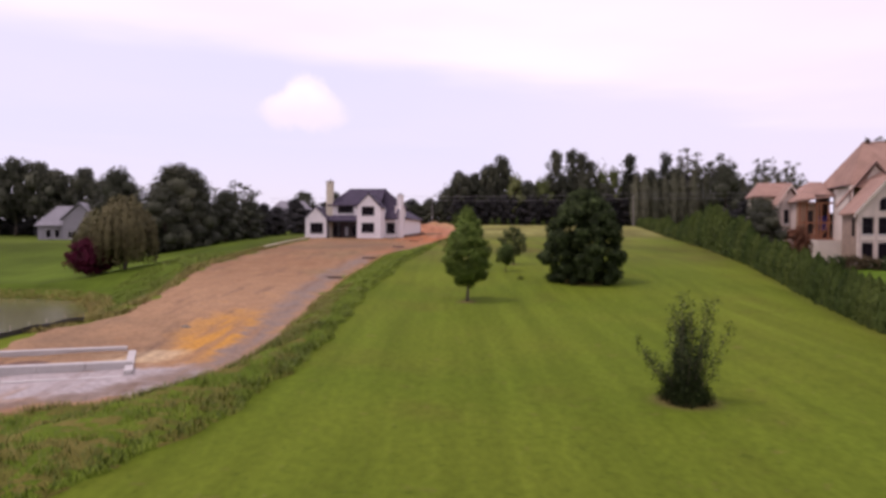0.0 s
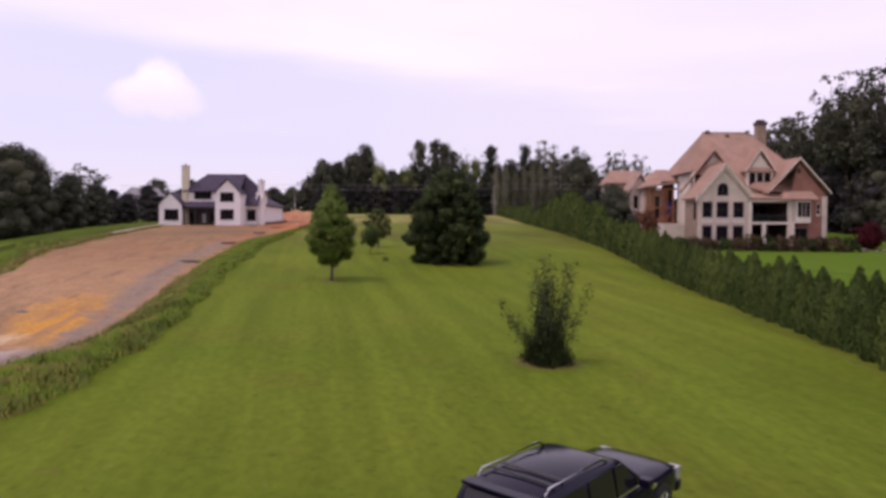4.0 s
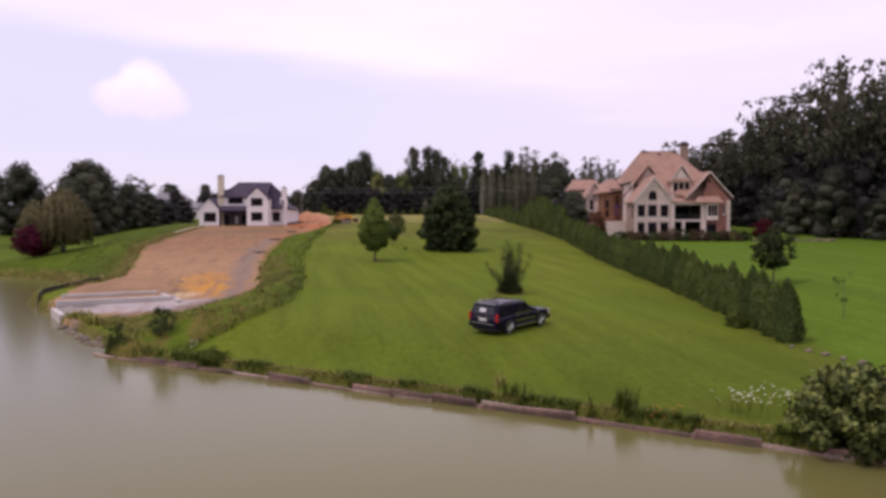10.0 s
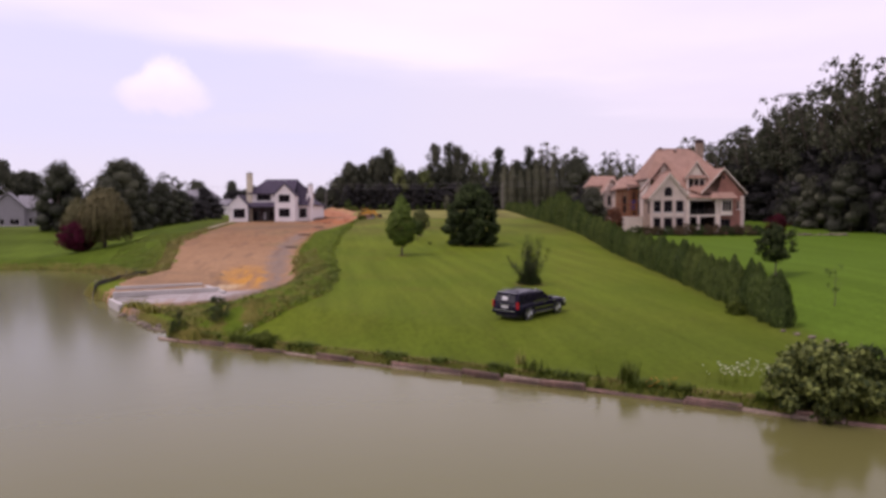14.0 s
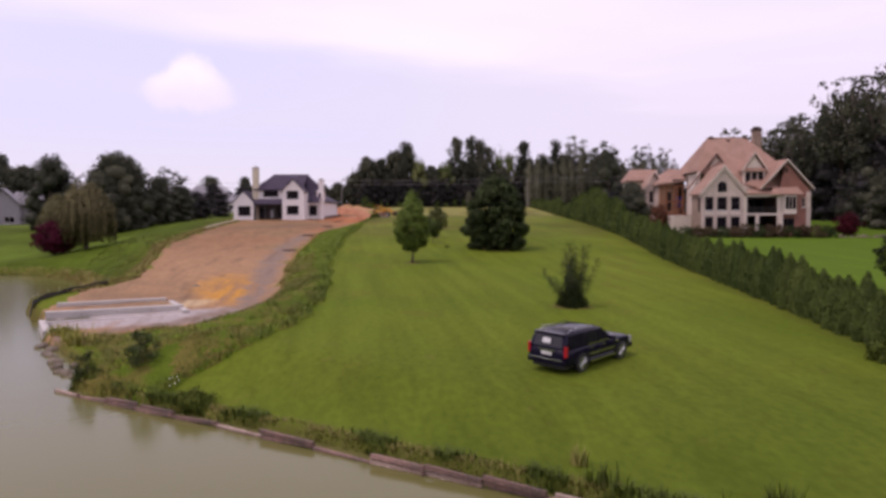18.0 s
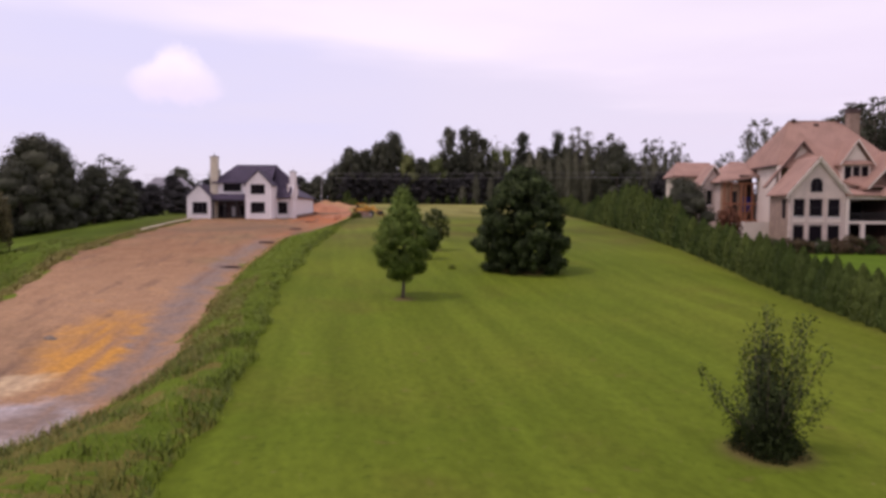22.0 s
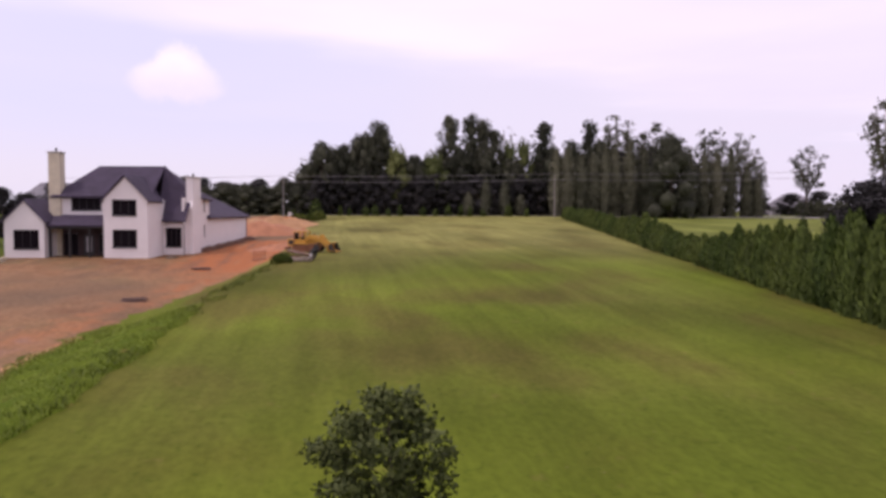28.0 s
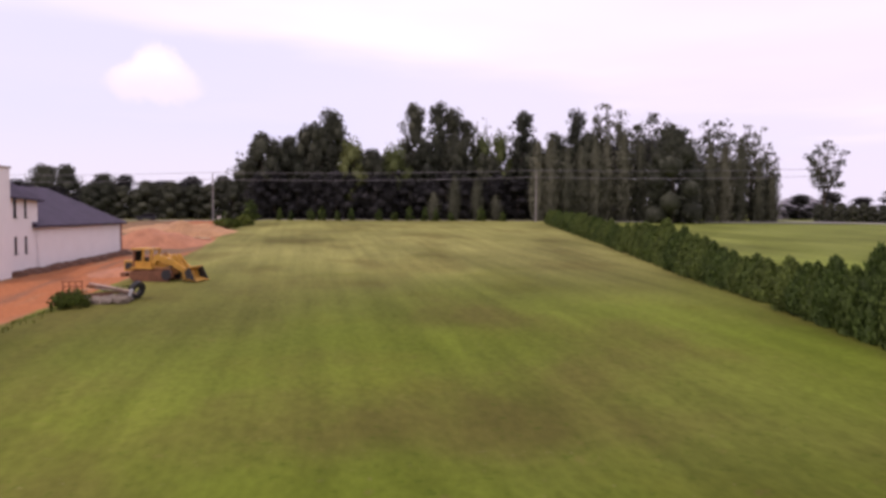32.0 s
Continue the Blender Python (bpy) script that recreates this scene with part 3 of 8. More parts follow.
def ground_wear():
    """Lush neighbouring lawns, the poorer upper slope, bare litter under the bush and trees."""
    k = len(ground.data.vertices)
    co = np.empty(k * 3, np.float32)
    ground.data.vertices.foreach_get("co", co)
    x, y = co[0::3].astype(float), co[1::3].astype(float)
    lush = np.maximum(smooth(hedge_x(y) + 0.5, hedge_x(y) + 3.0, x), 0.35 * smooth(-35, -40, x)) * 0.9
    crest = 0.9 * smooth(145, 205, y)
    lush = lush * (1 - 0.55 * smooth(130, 190, y))
    upper = smooth(84, 122, y) * (1 - smooth(235, 290, y) * 0.5)
    # weaker light towards the lake, put into the grass colour
    dimmed = 0.6 * smooth(34, -4, y) * (1 - np.minimum(lush, 1))
    # rough dark western grass, tree shade put into its colour too
    dimmed = np.maximum(dimmed, 0.9 * smooth(-31, -37, x) * smooth(62, 85, y))
    bare = x * 0
    for bx0, by0, r in ((10.35, 32.6, 1.9), (2.0, 65.1, 1.1), (14.5, 78.7, 3.6), (8.6, 95.0, 1.0)):
        bare = np.maximum(bare, smooth(r, r * 0.4, np.hypot(x - bx0, y - by0)))
    # thin grass on the bank just behind the timber edge
    d = -poly_dist(LAKE, x, y)
    bare = np.maximum(bare, smooth(0.7, 0.1, d) * 0.8)
    bare = np.maximum(bare, 0.2 * smooth(hedge_x(y) - 0.9, hedge_x(y) + 0.1, x) * smooth(hedge_x(y) + 2.6, hedge_x(y) + 1.8, x))
    for name, vals in (("lush", lush), ("upper", upper), ("crest", crest), ("bare", bare), ("dimmed", dimmed)):
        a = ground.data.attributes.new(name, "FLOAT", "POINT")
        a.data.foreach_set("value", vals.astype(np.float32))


ground_wear()
tagged(ground, "mown green lawn sloping down to a lake, patchy with dry grass", "lawn", kind="structure")


def water_mat():
    m = bpy.data.materials.new("water")
    m.use_nodes = True
    n, l = m.node_tree.nodes, m.node_tree.links
    b = n["Principled BSDF"]
    b.inputs["Base Color"].default_value = (0.116, 0.111, 0.036, 1)
    b.inputs["Specular IOR Level"].default_value = 0.28
    b.inputs["Roughness"].default_value = 0.15
    b.inputs["IOR"].default_value = 1.33
    tc = n.new("ShaderNodeTexCoord")
    t = n.new("ShaderNodeTexNoise")
    t.inputs["Scale"].default_value = 0.9
    t.inputs["Detail"].default_value = 3
    l.new(tc.outputs["Object"], t.inputs["Vector"])
    bp = n.new("ShaderNodeBump")
    bp.inputs["Strength"].default_value = 0.2
    bp.inputs["Distance"].default_value = 0.05
    l.new(t.outputs[0], bp.inputs["Height"])
    l.new(bp.outputs[0], b.inputs["Normal"])
    return m


M["water"] = water_mat()
water = grid_sheet("water", np.linspace(-200, 180, 20), np.linspace(-200, 130, 18), lambda x, y: x * 0, M["water"])
tagged(water, "still murky green-brown lake water", "lake", kind="structure")


def dirt_mat():
    m = bpy.data.materials.new("bare_earth")
    m.use_nodes = True
    n, l = m.node_tree.nodes, m.node_tree.links
    b = n["Principled BSDF"]
    tc = n.new("ShaderNodeTexCoord")

    def noise_tex(scale, detail=5):
        t = n.new("ShaderNodeTexNoise")
        t.inputs["Scale"].default_value = scale
        t.inputs["Detail"].default_value = detail
        l.new(tc.outputs["Object"], t.inputs["Vector"])
        return t.outputs[0]

    def mixc(f, a, b_, lo, hi):
        r = n.new("ShaderNodeMapRange")
        r.inputs["From Min"].default_value, r.inputs["From Max"].default_value = lo, hi
        l.new(f, r.inputs["Value"])
        x = n.new("ShaderNodeMix")
        x.data_type = "RGBA"
        l.new(r.outputs[0], x.inputs["Factor"])
        for s, c in (("A", a), ("B", b_)):
            if isinstance(c, tuple):
                x.inputs[s].default_value = (*c, 1)
            else:
                l.new(c, x.inputs[s])
        return x.outputs["Result"]

    def attr(name):
        a = n.new("ShaderNodeAttribute")
        a.attribute_name = name
        ad = n.new("ShaderNodeMath")
        ad.operation = "ADD"
        l.new(a.outputs["Fac"], ad.inputs[0])
        l.new(noise_tex(0.55, 6), ad.inputs[1])
        return ad.outputs[0]

    soil = mixc(noise_tex(0.12), (0.185, 0.090, 0.045), (0.225, 0.122, 0.060), 0.35, 0.65)
    soil = mixc(noise_tex(0.10, 6), soil, (0.150, 0.108, 0.052), 0.50, 0.68)
    soil = mixc(noise_tex(0.5, 8), soil, (0.245, 0.140, 0.070), 0.55, 0.75)
    soil = mixc(attr("dust"), soil, (0.315, 0.190, 0.105), 0.45, 1.25)
    soil = mixc(attr("clay"), soil, (0.44, 0.215, 0.042), 0.62, 1.15)
    soil = mixc(attr("red"), soil, (0.34, 0.125, 0.05), 0.7, 1.15)
    soil = mixc(attr("pad"), soil, (0.34, 0.30, 0.29), 0.85, 1.10)
    soil = mixc(attr("sand"), soil, (0.46, 0.34, 0.20), 0.85, 1.15)
    soil = mixc(attr("gravel"), soil, (0.205, 0.152, 0.122), 0.85, 1.25)
    mp = n.new("ShaderNodeMapping")
    mp.inputs["Rotation"].default_value = (0, 0, radians(-9.0))
    mp.inputs["Scale"].default_value = (0.55, 0.035, 1.0)
    l.new(tc.outputs["Object"], mp.inputs["Vector"])
    tr = n.new("ShaderNodeTexNoise")
    tr.inputs["Scale"].default_value = 1.0
    tr.inputs["Detail"].default_value = 5
    l.new(mp.outputs[0], tr.inputs["Vector"])
    soil = mixc(tr.outputs[0], soil, (0.260, 0.150, 0.082), 0.54, 0.72)
    soil = mixc(tr.outputs[0], soil, (0.150, 0.090, 0.060), 0.44, 0.22)
    soil = mixc(noise_tex(0.045, 4), soil, (0.150, 0.100, 0.062), 0.56, 0.72)
    hs = n.new("ShaderNodeHueSaturation")
    r = n.new("ShaderNodeMapRange")
    r.inputs["From Min"].default_value, r.inputs["From Max"].default_value = 0.3, 0.7
    r.inputs["To Min"].default_value, r.inputs["To Max"].default_value = 0.78, 1.22
    l.new(noise_tex(3.0, 8), r.inputs["Value"])
    l.new(r.outputs[0], hs.inputs["Value"])
    l.new(soil, hs.inputs["Color"])
    l.new(hs.outputs[0], b.inputs["Base Color"])
    b.inputs["Roughness"].default_value = 0.95
    b.inputs["Specular IOR Level"].default_value = 0.1
    bp = n.new("ShaderNodeBump")
    bp.inputs["Strength"].default_value = 0.7
    bp.inputs["Distance"].default_value = 0.12
    l.new(noise_tex(2.5, 8), bp.inputs["Height"])
    l.new(bp.outputs[0], b.inputs["Normal"])
    return m


M["dirt"] = dirt_mat()
# the building lot: west and east edges along y
DIRT_W = [(33, -23.2), (36, -26.3), (44, -30.0), (52, -32.5), (62, -32.0), (70, -29.0), (80, -30.5), (92, -32), (105, -33.6), (130, -32.8), (150, -31.9), (172, -30.9), (178, -34), (215, -36), (240, -34), (292, -20)]
DIRT_E = [(33, -22.9), (36, -22.4), (38, -19.6), (40, -16.4), (43, -14.9), (46, -13.4), (49, -11.8), (55, -11.0), (60, -11.7), (75, -12.0), (89, -12.0), (98, -11.6), (104, -10.9), (118, -10.0), (124, -9.7), (133, -7.9), (150, -3.0), (164, 0.0), (176, 2.0), (190, 3.0), (215, 4.5), (250, 4), (292, 1)]


def dirt_lot():
    rows, cols = 420, 44
    v, clay, red, gravel, padv, sand, dust = [], [], [], [], [], [], []
    rng = np.random.default_rng(3)
    ys = np.linspace(33, 292, rows)
    for y in ys:
        w = np.interp(y, [p[0] for p in DIRT_W], [p[1] for p in DIRT_W]) + 0.6 * math.sin(y * 0.5) + 0.25 * math.sin(y * 1.3)
        e = np.interp(y, [p[0] for p in DIRT_E], [p[1] for p in DIRT_E]) + 0.3 * math.sin(y * 0.9) + 0.25 * math.sin(y * 2.9)
        for k in range(cols):
            u = k / (cols - 1)
            x = w + (e - w) * u
            edge = min(1.0, min(u, 1 - u) * 12)
            z = hz_fast(x, y) + 0.10 * edge - 0.05 * (1 - edge) + 0.10 * edge * noise.noise((x * 0.35, y * 0.35, 1.0)) + 0.05 * edge * noise.noise((x * 1.1, y * 1.1, 4.0))
            v.append((x, y, z))
            # raw clay near the foundation, a gravel track along the east edge, red spoil by the house
            clay.append(max(0.0, 1.05 - math.hypot((x + 17.0 + (y - 58) * 0.10) / 5.0, (y - 60) / 14.0)) * 0.95)
            red.append(max(float(smooth(140, 185, y) * smooth(-16, -4, x)), 0.4 * float(smooth(95, 135, y)) * math.exp(-((e - x - 3.0) / 3.0) ** 2)))
            track = math.exp(-((e - x - 2.8) / 2.2) ** 2) * float(smooth(150, 110, y))
            pad = 1.25 * math.exp(-((y - 43.5 - (x + 22) * 0.25) / 4.5) ** 2) * float(smooth(-12.5, -16, x))
            gravel.append(track * 0.75)
            padv.append(pad * 0.75)
            dust.append(0.42 * float(smooth(112, 78, y)) + 0.2 * float(smooth(178, 160, y)))
            sand.append(0.85 * max(0.0, 1.1 - math.hypot((x + 20.0) / 5.0, (y - 51.5) / 4.0)))
    f = [(r * cols + k, r * cols + k + 1, (r + 1) * cols + k + 1, (r + 1) * cols + k) for r in range(rows - 1) for k in range(cols - 1)]
    ob = arr_ob("dirt_lot", np.array(v), np.array(f), M["dirt"])
    ob.data.shade_smooth()
    for name, vals in (("clay", clay), ("red", red), ("gravel", gravel), ("pad", padv), ("sand", sand), ("dust", dust)):
        a = ob.data.attributes.new(name, "FLOAT", "POINT")
        a.data.foreach_set("value", np.array(vals, np.float32))
    return tagged(ob, "graded bare brown earth of a building lot with orange clay and a grey gravel track", "bare earth", kind="structure")


HX, HY = np.arange(-90, 100, 0.5), np.arange(-20, 320, 0.5)
HGRID = height(*np.meshgrid(HX, HY))


def hz_fast(x, y):
    i, j = (x + 90) / 0.5, (y + 20) / 0.5
    i0, j0 = min(max(int(i), 0), len(HX) - 2), min(max(int(j), 0), len(HY) - 2)
    a, b = i - i0, j - j0
    g = HGRID
    return float((g[j0, i0] * (1 - a) + g[j0, i0 + 1] * a) * (1 - b) + (g[j0 + 1, i0] * (1 - a) + g[j0 + 1, i0 + 1] * a) * b)


dirt_lot()

# ---- trees and shrubs ----
def profile(pts):
    hs, rs = [p[0] for p in pts], [p[1] for p in pts]
    return lambda h: float(np.interp(h, hs, rs))


def crown_clumps(rng, n, z0, z1, prof, clump, ragged=0.25, hollow=0.35):
    """Clump centres that fill a crown between two heights, denser to its outside, with a ragged outline."""
    c, r = [], []
    lob = [(rng.random() * 6.28, rng.random() * 6.28, 2 + k) for k in range(3)]
    while len(c) < n:
        h = rng.random()
        rr = prof(h)
        if rng.random() > (rr / 1.0) * 0.9 + 0.12:
            continue
        a = rng.random() * 2 * math.pi
        lobe = 1 + ragged * 0.5 * sum(math.sin(a * f + p + h * 4 * q) for p, q, f in lob) / 1.5
        q = hollow + (1 - hollow) * rng.random() ** 0.55
        rad = rr * lobe * q
        c.append((rad * math.cos(a), rad * math.sin(a), z0 + (z1 - z0) * h))
        r.append(clump * (0.6 + 0.8 * rng.random()))
    return np.array(c), np.array(r)


def with_core(rng, v, f, z0, z1, prof, n, clump, leaf, ragged):
    """Adds the shaded inner leaves that close a crown."""
    c, r = crown_clumps(rng, n, z0 + (z1 - z0) * 0.03, z1 - (z1 - z0) * 0.08, lambda h: prof(h) * 0.6, clump * 0.8, ragged, 0.0)
    v2, f2 = leaf_cloud(rng, c, r, 18, leaf, width=0.4, clumpy=0.3)
    return np.concatenate([v, v2]), np.concatenate([f, f2 + len(v)])


def limbs(rng, height, base_r, spread, count, lean=0.02, start=0.3, top=0.9):
    bm = bmesh.new()
    pts, rad = [], []
    for k in range(7):
        f = k / 6
        pts.append((lean * height * math.sin(f * 3), lean * height * f, -0.25 + (height * top + 0.25) * f))
        rad.append(base_r * (1.25 if k == 0 else 1.0) * (1 - 0.85 * f))
    tube(bm, pts, rad, 8)
    for k in range(count):
        f = start + (top - 0.1 - start) * (k + 0.5) / count
        i = min(int(f * 6), 5)
        p0 = Vector(pts[i]).lerp(Vector(pts[i + 1]), f * 6 - i)
        a = k * 2.4 + rng.random()
        ln = spread * (1.1 - 0.5 * f) * (0.7 + 0.4 * rng.random())
        up = 0.35 + 0.5 * rng.random()
        p1 = p0 + Vector((math.cos(a), math.sin(a), up)) * ln * 0.5
        p2 = p0 + Vector((math.cos(a + 0.2), math.sin(a + 0.2), up * 1.1)) * ln
        r0 = base_r * (1 - 0.8 * f) * 0.5
        tube(bm, [p0, p1, p2], [r0, r0 * 0.6, r0 * 0.15], 5)
    return bm


def tree(name, at, height, prof, z0, clumps, clump, per, leaf, leaf_m, label, seed, trunk_r=0.12, spread=1.5, nlimb=9, category="tree", ragged=0.25, hollow=0.35,
         droop=0.0, group="", sink=0.1, flat=0.0, trunk_top=0.9, clumpy=0.6, core=0.5):
    rng = np.random.default_rng(seed)
    x, y = at
    t = thing(name, pose(x, y, hz(x, y) - sink), label, category, group)
    part("trunk", limbs(rng, height, trunk_r, spread, nlimb, start=max(0.12, z0 / height), top=trunk_top), M["bark"], t, smooth_shade=True)
    c, r = crown_clumps(rng, clumps, z0, height, prof, clump, ragged, hollow)
    v, f = leaf_cloud(rng, c, r, per, leaf, droop, flat, clumpy=clumpy)
    if clumps > 60:
        v, f = with_core(rng, v, f, z0, height, prof, int(clumps * core), clump, leaf * 1.5, ragged)
    arr_ob("crown", v, f, leaf_m, t)
    return t


OVAL = profile([(0, 0.35), (0.12, 0.85), (0.3, 1.0), (0.55, 0.85), (0.8, 0.45), (1, 0.08)])


def scaled(p, r):
    return lambda h: p(h) * r


# the young pear on the lawn: an egg-shaped crown on a bare stem
tree("pear_tree", (2.0, 65.9), 7.9, scaled(OVAL, 1.98), 1.5, 340, 0.32, 170, 0.11, M["leaf_pear"],
     "young tree with a dense egg-shaped green crown on the lawn", 11, 0.13, 1.6, 14, ragged=0.22, hollow=0.6, clumpy=0.7)
# the big dark tree, branched to the ground
DOME = profile([(0, 0.78), (0.06, 0.94), (0.2, 1.0), (0.4, 0.98), (0.6, 0.86), (0.78, 0.66), (0.9, 0.46), (1, 0.2)])
tree("magnolia_tree", (14.4, 78.9), 9.1, scaled(DOME, 3.95), 0.1, 300, 0.52, 270, 0.19, M["leaf_magnolia"],
     "large dark broad tree with glossy leaves, branched down to the lawn", 12, 0.3, 2.3, 22, ragged=0.17, hollow=0.74, clumpy=0.95, core=1.7)
ROUND = profile([(0, 0.4), (0.2, 0.9), (0.5, 1.0), (0.8, 0.75), (1, 0.2)])
tree("crab_apple_tree", (8.6, 95.0), 4.7, scaled(ROUND, 1.6), 1.3, 70, 0.34, 100, 0.13, M["leaf_crab"],
     "small round-headed dark green tree on the lawn, shadow beside it", 13, 0.1, 1.2, 10, ragged=0.55, hollow=0.3, clumpy=0.8)
tree("crab_apple_tree", (7.0, 87.2), 3.2, scaled(ROUND, 1.05), 1.0, 70, 0.26, 60, 0.13, M["leaf_shrub"],
     "small thin young tree with a light green crown on the lawn", 14, 0.06, 0.7, 7, ragged=0.3)


def lone_bush(at, seed):
    """A sparse shrub: upright stems with thin outer twigs and a dense dark foot."""
    rng = np.random.default_rng(seed)
    x, y = at
    t = thing("bush", pose(x, y, hz(x, y) - 0.05), "sparse dark upright bush with long bare shoots on the lawn", "bush")
    cs, rs = [], []
    for k in range(30):
        bm = bmesh.new()
        a, tilt = rng.random() * 6.28, rng.random() ** 1.4 * 0.72
        ln = 4.5 * (0.55 + 0.5 * rng.random()) * (1.05 - 0.45 * tilt)
        d = Vector((math.cos(a) * math.sin(tilt), math.sin(a) * math.sin(tilt), math.cos(tilt)))
        b = Vector((math.cos(a + 1), math.sin(a + 1), 0)) * 0.25
        pts = [Vector((0.2 * math.cos(a), 0.2 * math.sin(a), 0)), d * ln * 0.35 + b * 0.3, d * ln * 0.7 + b, d * ln + b * 0.4 + Vector((0, 0, 0.2))]
        tube(bm, pts, [0.03, 0.022, 0.012, 0.004], 5)
        part("stem", bm, M["bark"], t, smooth_shade=True)
        for q in np.linspace(0.25, 1.0, 9):
            i = min(int(q * 3), 2)
            cs.append(pts[i].lerp(pts[i + 1], q * 3 - i))
            rs.append(0.48 * (1.1 - 0.5 * q))
    for k in range(260):
        a, rr = rng.random() * 6.28, 1.05 * rng.random() ** 0.7
        cs.append(Vector((rr * math.cos(a), rr * math.sin(a), 0.1 + 3.3 * rng.random() ** 1.2 * max(0.10, 1.0 - rr * 0.95))))
        rs.append(0.3)
    v, f = leaf_cloud(rng, np.array([tuple(c) for c in cs]), np.array(rs), 34, 0.085)
    arr_ob("leaves", v, f, M["leaf_bush"], t)


lone_bush((10.35, 32.6), 15)

# ---- the hedge of columnar evergreens ----
CONE = profile([(0, 0.9), (0.08, 1.0), (0.35, 0.86), (0.6, 0.6), (0.8, 0.33), (0.93, 0.13), (1, 0.02)])
COLUMN = profile([(0, 0.72), (0.08, 0.92), (0.28, 1.0), (0.5, 0.9), (0.7, 0.66), (0.86, 0.36), (0.95, 0.16), (1, 0.02)])


def spray_column(rng, prof, height, n, size, loose=0.3, core=0.84):
    """A closed fluted column and the upright flat sprays that cover it: verts with shading normals, and faces."""
    ph = rng.random(3) * 6.28

    def radius(a, h):
        base = np.interp(h, np.linspace(0, 1, 41), [prof(q) for q in np.linspace(0, 1, 41)])
        return base * (1 + 0.10 * np.sin(5 * a + ph[0] + 3 * h) + 0.08 * np.sin(9 * a + ph[1] - 4 * h) + 0.08 * np.sin(2 * a + ph[2] + 11 * h))
    seg, rows = 16, 14
    A, Hh = np.meshgrid(np.linspace(0, 2 * math.pi, seg, endpoint=False), np.linspace(0, 1, rows))
    R = radius(A, Hh) * core * (0.9 + 0.2 * rng.random(A.shape))
    v = np.stack([R * np.cos(A), R * np.sin(A), Hh * height * 0.97], -1).reshape(-1, 3)
    nr = np.stack([np.cos(A), np.sin(A), A * 0 + 0.25], -1).reshape(-1, 3)
    f = []
    for i in range(rows - 1):
        for k in range(seg):
            a, b = i * seg + k, i * seg + (k + 1) % seg
            f += [(a, b, b + seg), (a, b + seg, a + seg)]
    h = rng.random(n * 2)
    keep = rng.random(n * 2) < np.interp(h, [0, 0.3, 1], [0.9, 1.0, 0.22])
    h = h[keep][:n]
    k = len(h)
    a = rng.random(k) * 6.283
    r = radius(a, h) * (1.08 - loose * rng.random(k))
    out = np.stack([np.cos(a), np.sin(a), a * 0], 1)
    p = out * r[:, None] + np.stack([a * 0, a * 0, h * height * 0.98], 1)
    u = np.array([0, 0, 1.0]) + out * 0.28 + rng.normal(size=(k, 3)) * 0.22
    u /= np.linalg.norm(u, axis=1)[:, None]
    sn = out + rng.normal(size=(k, 3)) * 0.45 + np.array([0, 0, 0.2])
    sn /= np.linalg.norm(sn, axis=1)[:, None]
    w = np.cross(u, sn)
    w /= np.linalg.norm(w, axis=1)[:, None]
    s = (size * (0.6 + 0.8 * rng.random(k)))[:, None]
    q = np.stack([p, p + u * s * 0.45 + w * s * 0.22, p + u * s, p + u * s * 0.45 - w * s * 0.22], 1).reshape(-1, 3)
    i = np.arange(k) * 4 + len(v)
    f2 = np.concatenate([np.stack([i, i + 1, i + 2], 1), np.stack([i, i + 2, i + 3], 1)])
    nr /= np.linalg.norm(nr, axis=1)[:, None]
    return np.concatenate([np.concatenate([v, nr], 1), np.concatenate([q, np.repeat(sn, 4, 0)], 1)]), np.concatenate([np.array(f), f2])


def hedge():
    protos = []
    for s in range(8):
        rng = np.random.default_rng(40 + s)
        t = thing("hedge_tree", pose(0, 0, -50), "columnar dark green evergreen in a long row along the lawn", "hedge tree", "evergreen row along the lawn")
        part("trunk", tube(bmesh.new(), [(0, 0, -0.3), (0, 0, 1.0), (0, 0, 3.4)], [0.08, 0.07, 0.02], 6), M["bark"], t)
        v, f = spray_column(rng, scaled(COLUMN, 0.77 + 0.04 * (s % 4)), 3.85, *((3600, 0.17) if s < 4 else (2200, 0.26)))
        arr_ob("foliage", v, f, M["leaf_hedge"], t)
        protos.append(t)
    rng = np.random.default_rng(5)
    y, k = 9.4, 0
    used = [False] * 8
    while y < 268:
        x = float(hedge_x(y)) + 1.0 + rng.normal() * 0.06
        h = float(np.interp(y, [0, 55, 80, 95.5, 97, 110, 124, 130, 140, 150, 160, 172, 185, 200, 225, 268], [0.92, 1.0, 1.02, 0.95, 1.32, 1.5, 1.78, 1.5, 1.4, 0.95, 0.75, 1.0, 1.15, 0.85, 0.9, 0.75])) * (0.88 + 0.24 * rng.random())
        w = (0.92 + 0.2 * rng.random()) * (1.0 if y < 96 else 1.3)
        m = pose(x, y, hz(x, y) - 0.08, rng.normal() * 1.2, rng.normal() * 1.2, rng.random() * 360) @ Matrix.Diagonal((w, w, h, 1))
        j = k % 4 + (0 if y < 75 else 4)
        if not used[j]:
            protos[j].matrix_world = m
            used[j] = True
        else:
            copy_thing(protos[j], m @ Matrix.Diagonal([1 / c for c in protos[j].scale] + [1]))
        y += (1.8 if y < 96 else 2.0) * (0.92 + 0.16 * rng.random())
        if 157 < y < 160 or 196 < y < 199:
            y += 2.0
        k += 1


hedge()

# ---- woods ----
SPIRE = profile([(0, 0.6), (0.2, 0.9), (0.5, 1.0), (0.8, 0.75), (0.95, 0.35), (1, 0.1)])


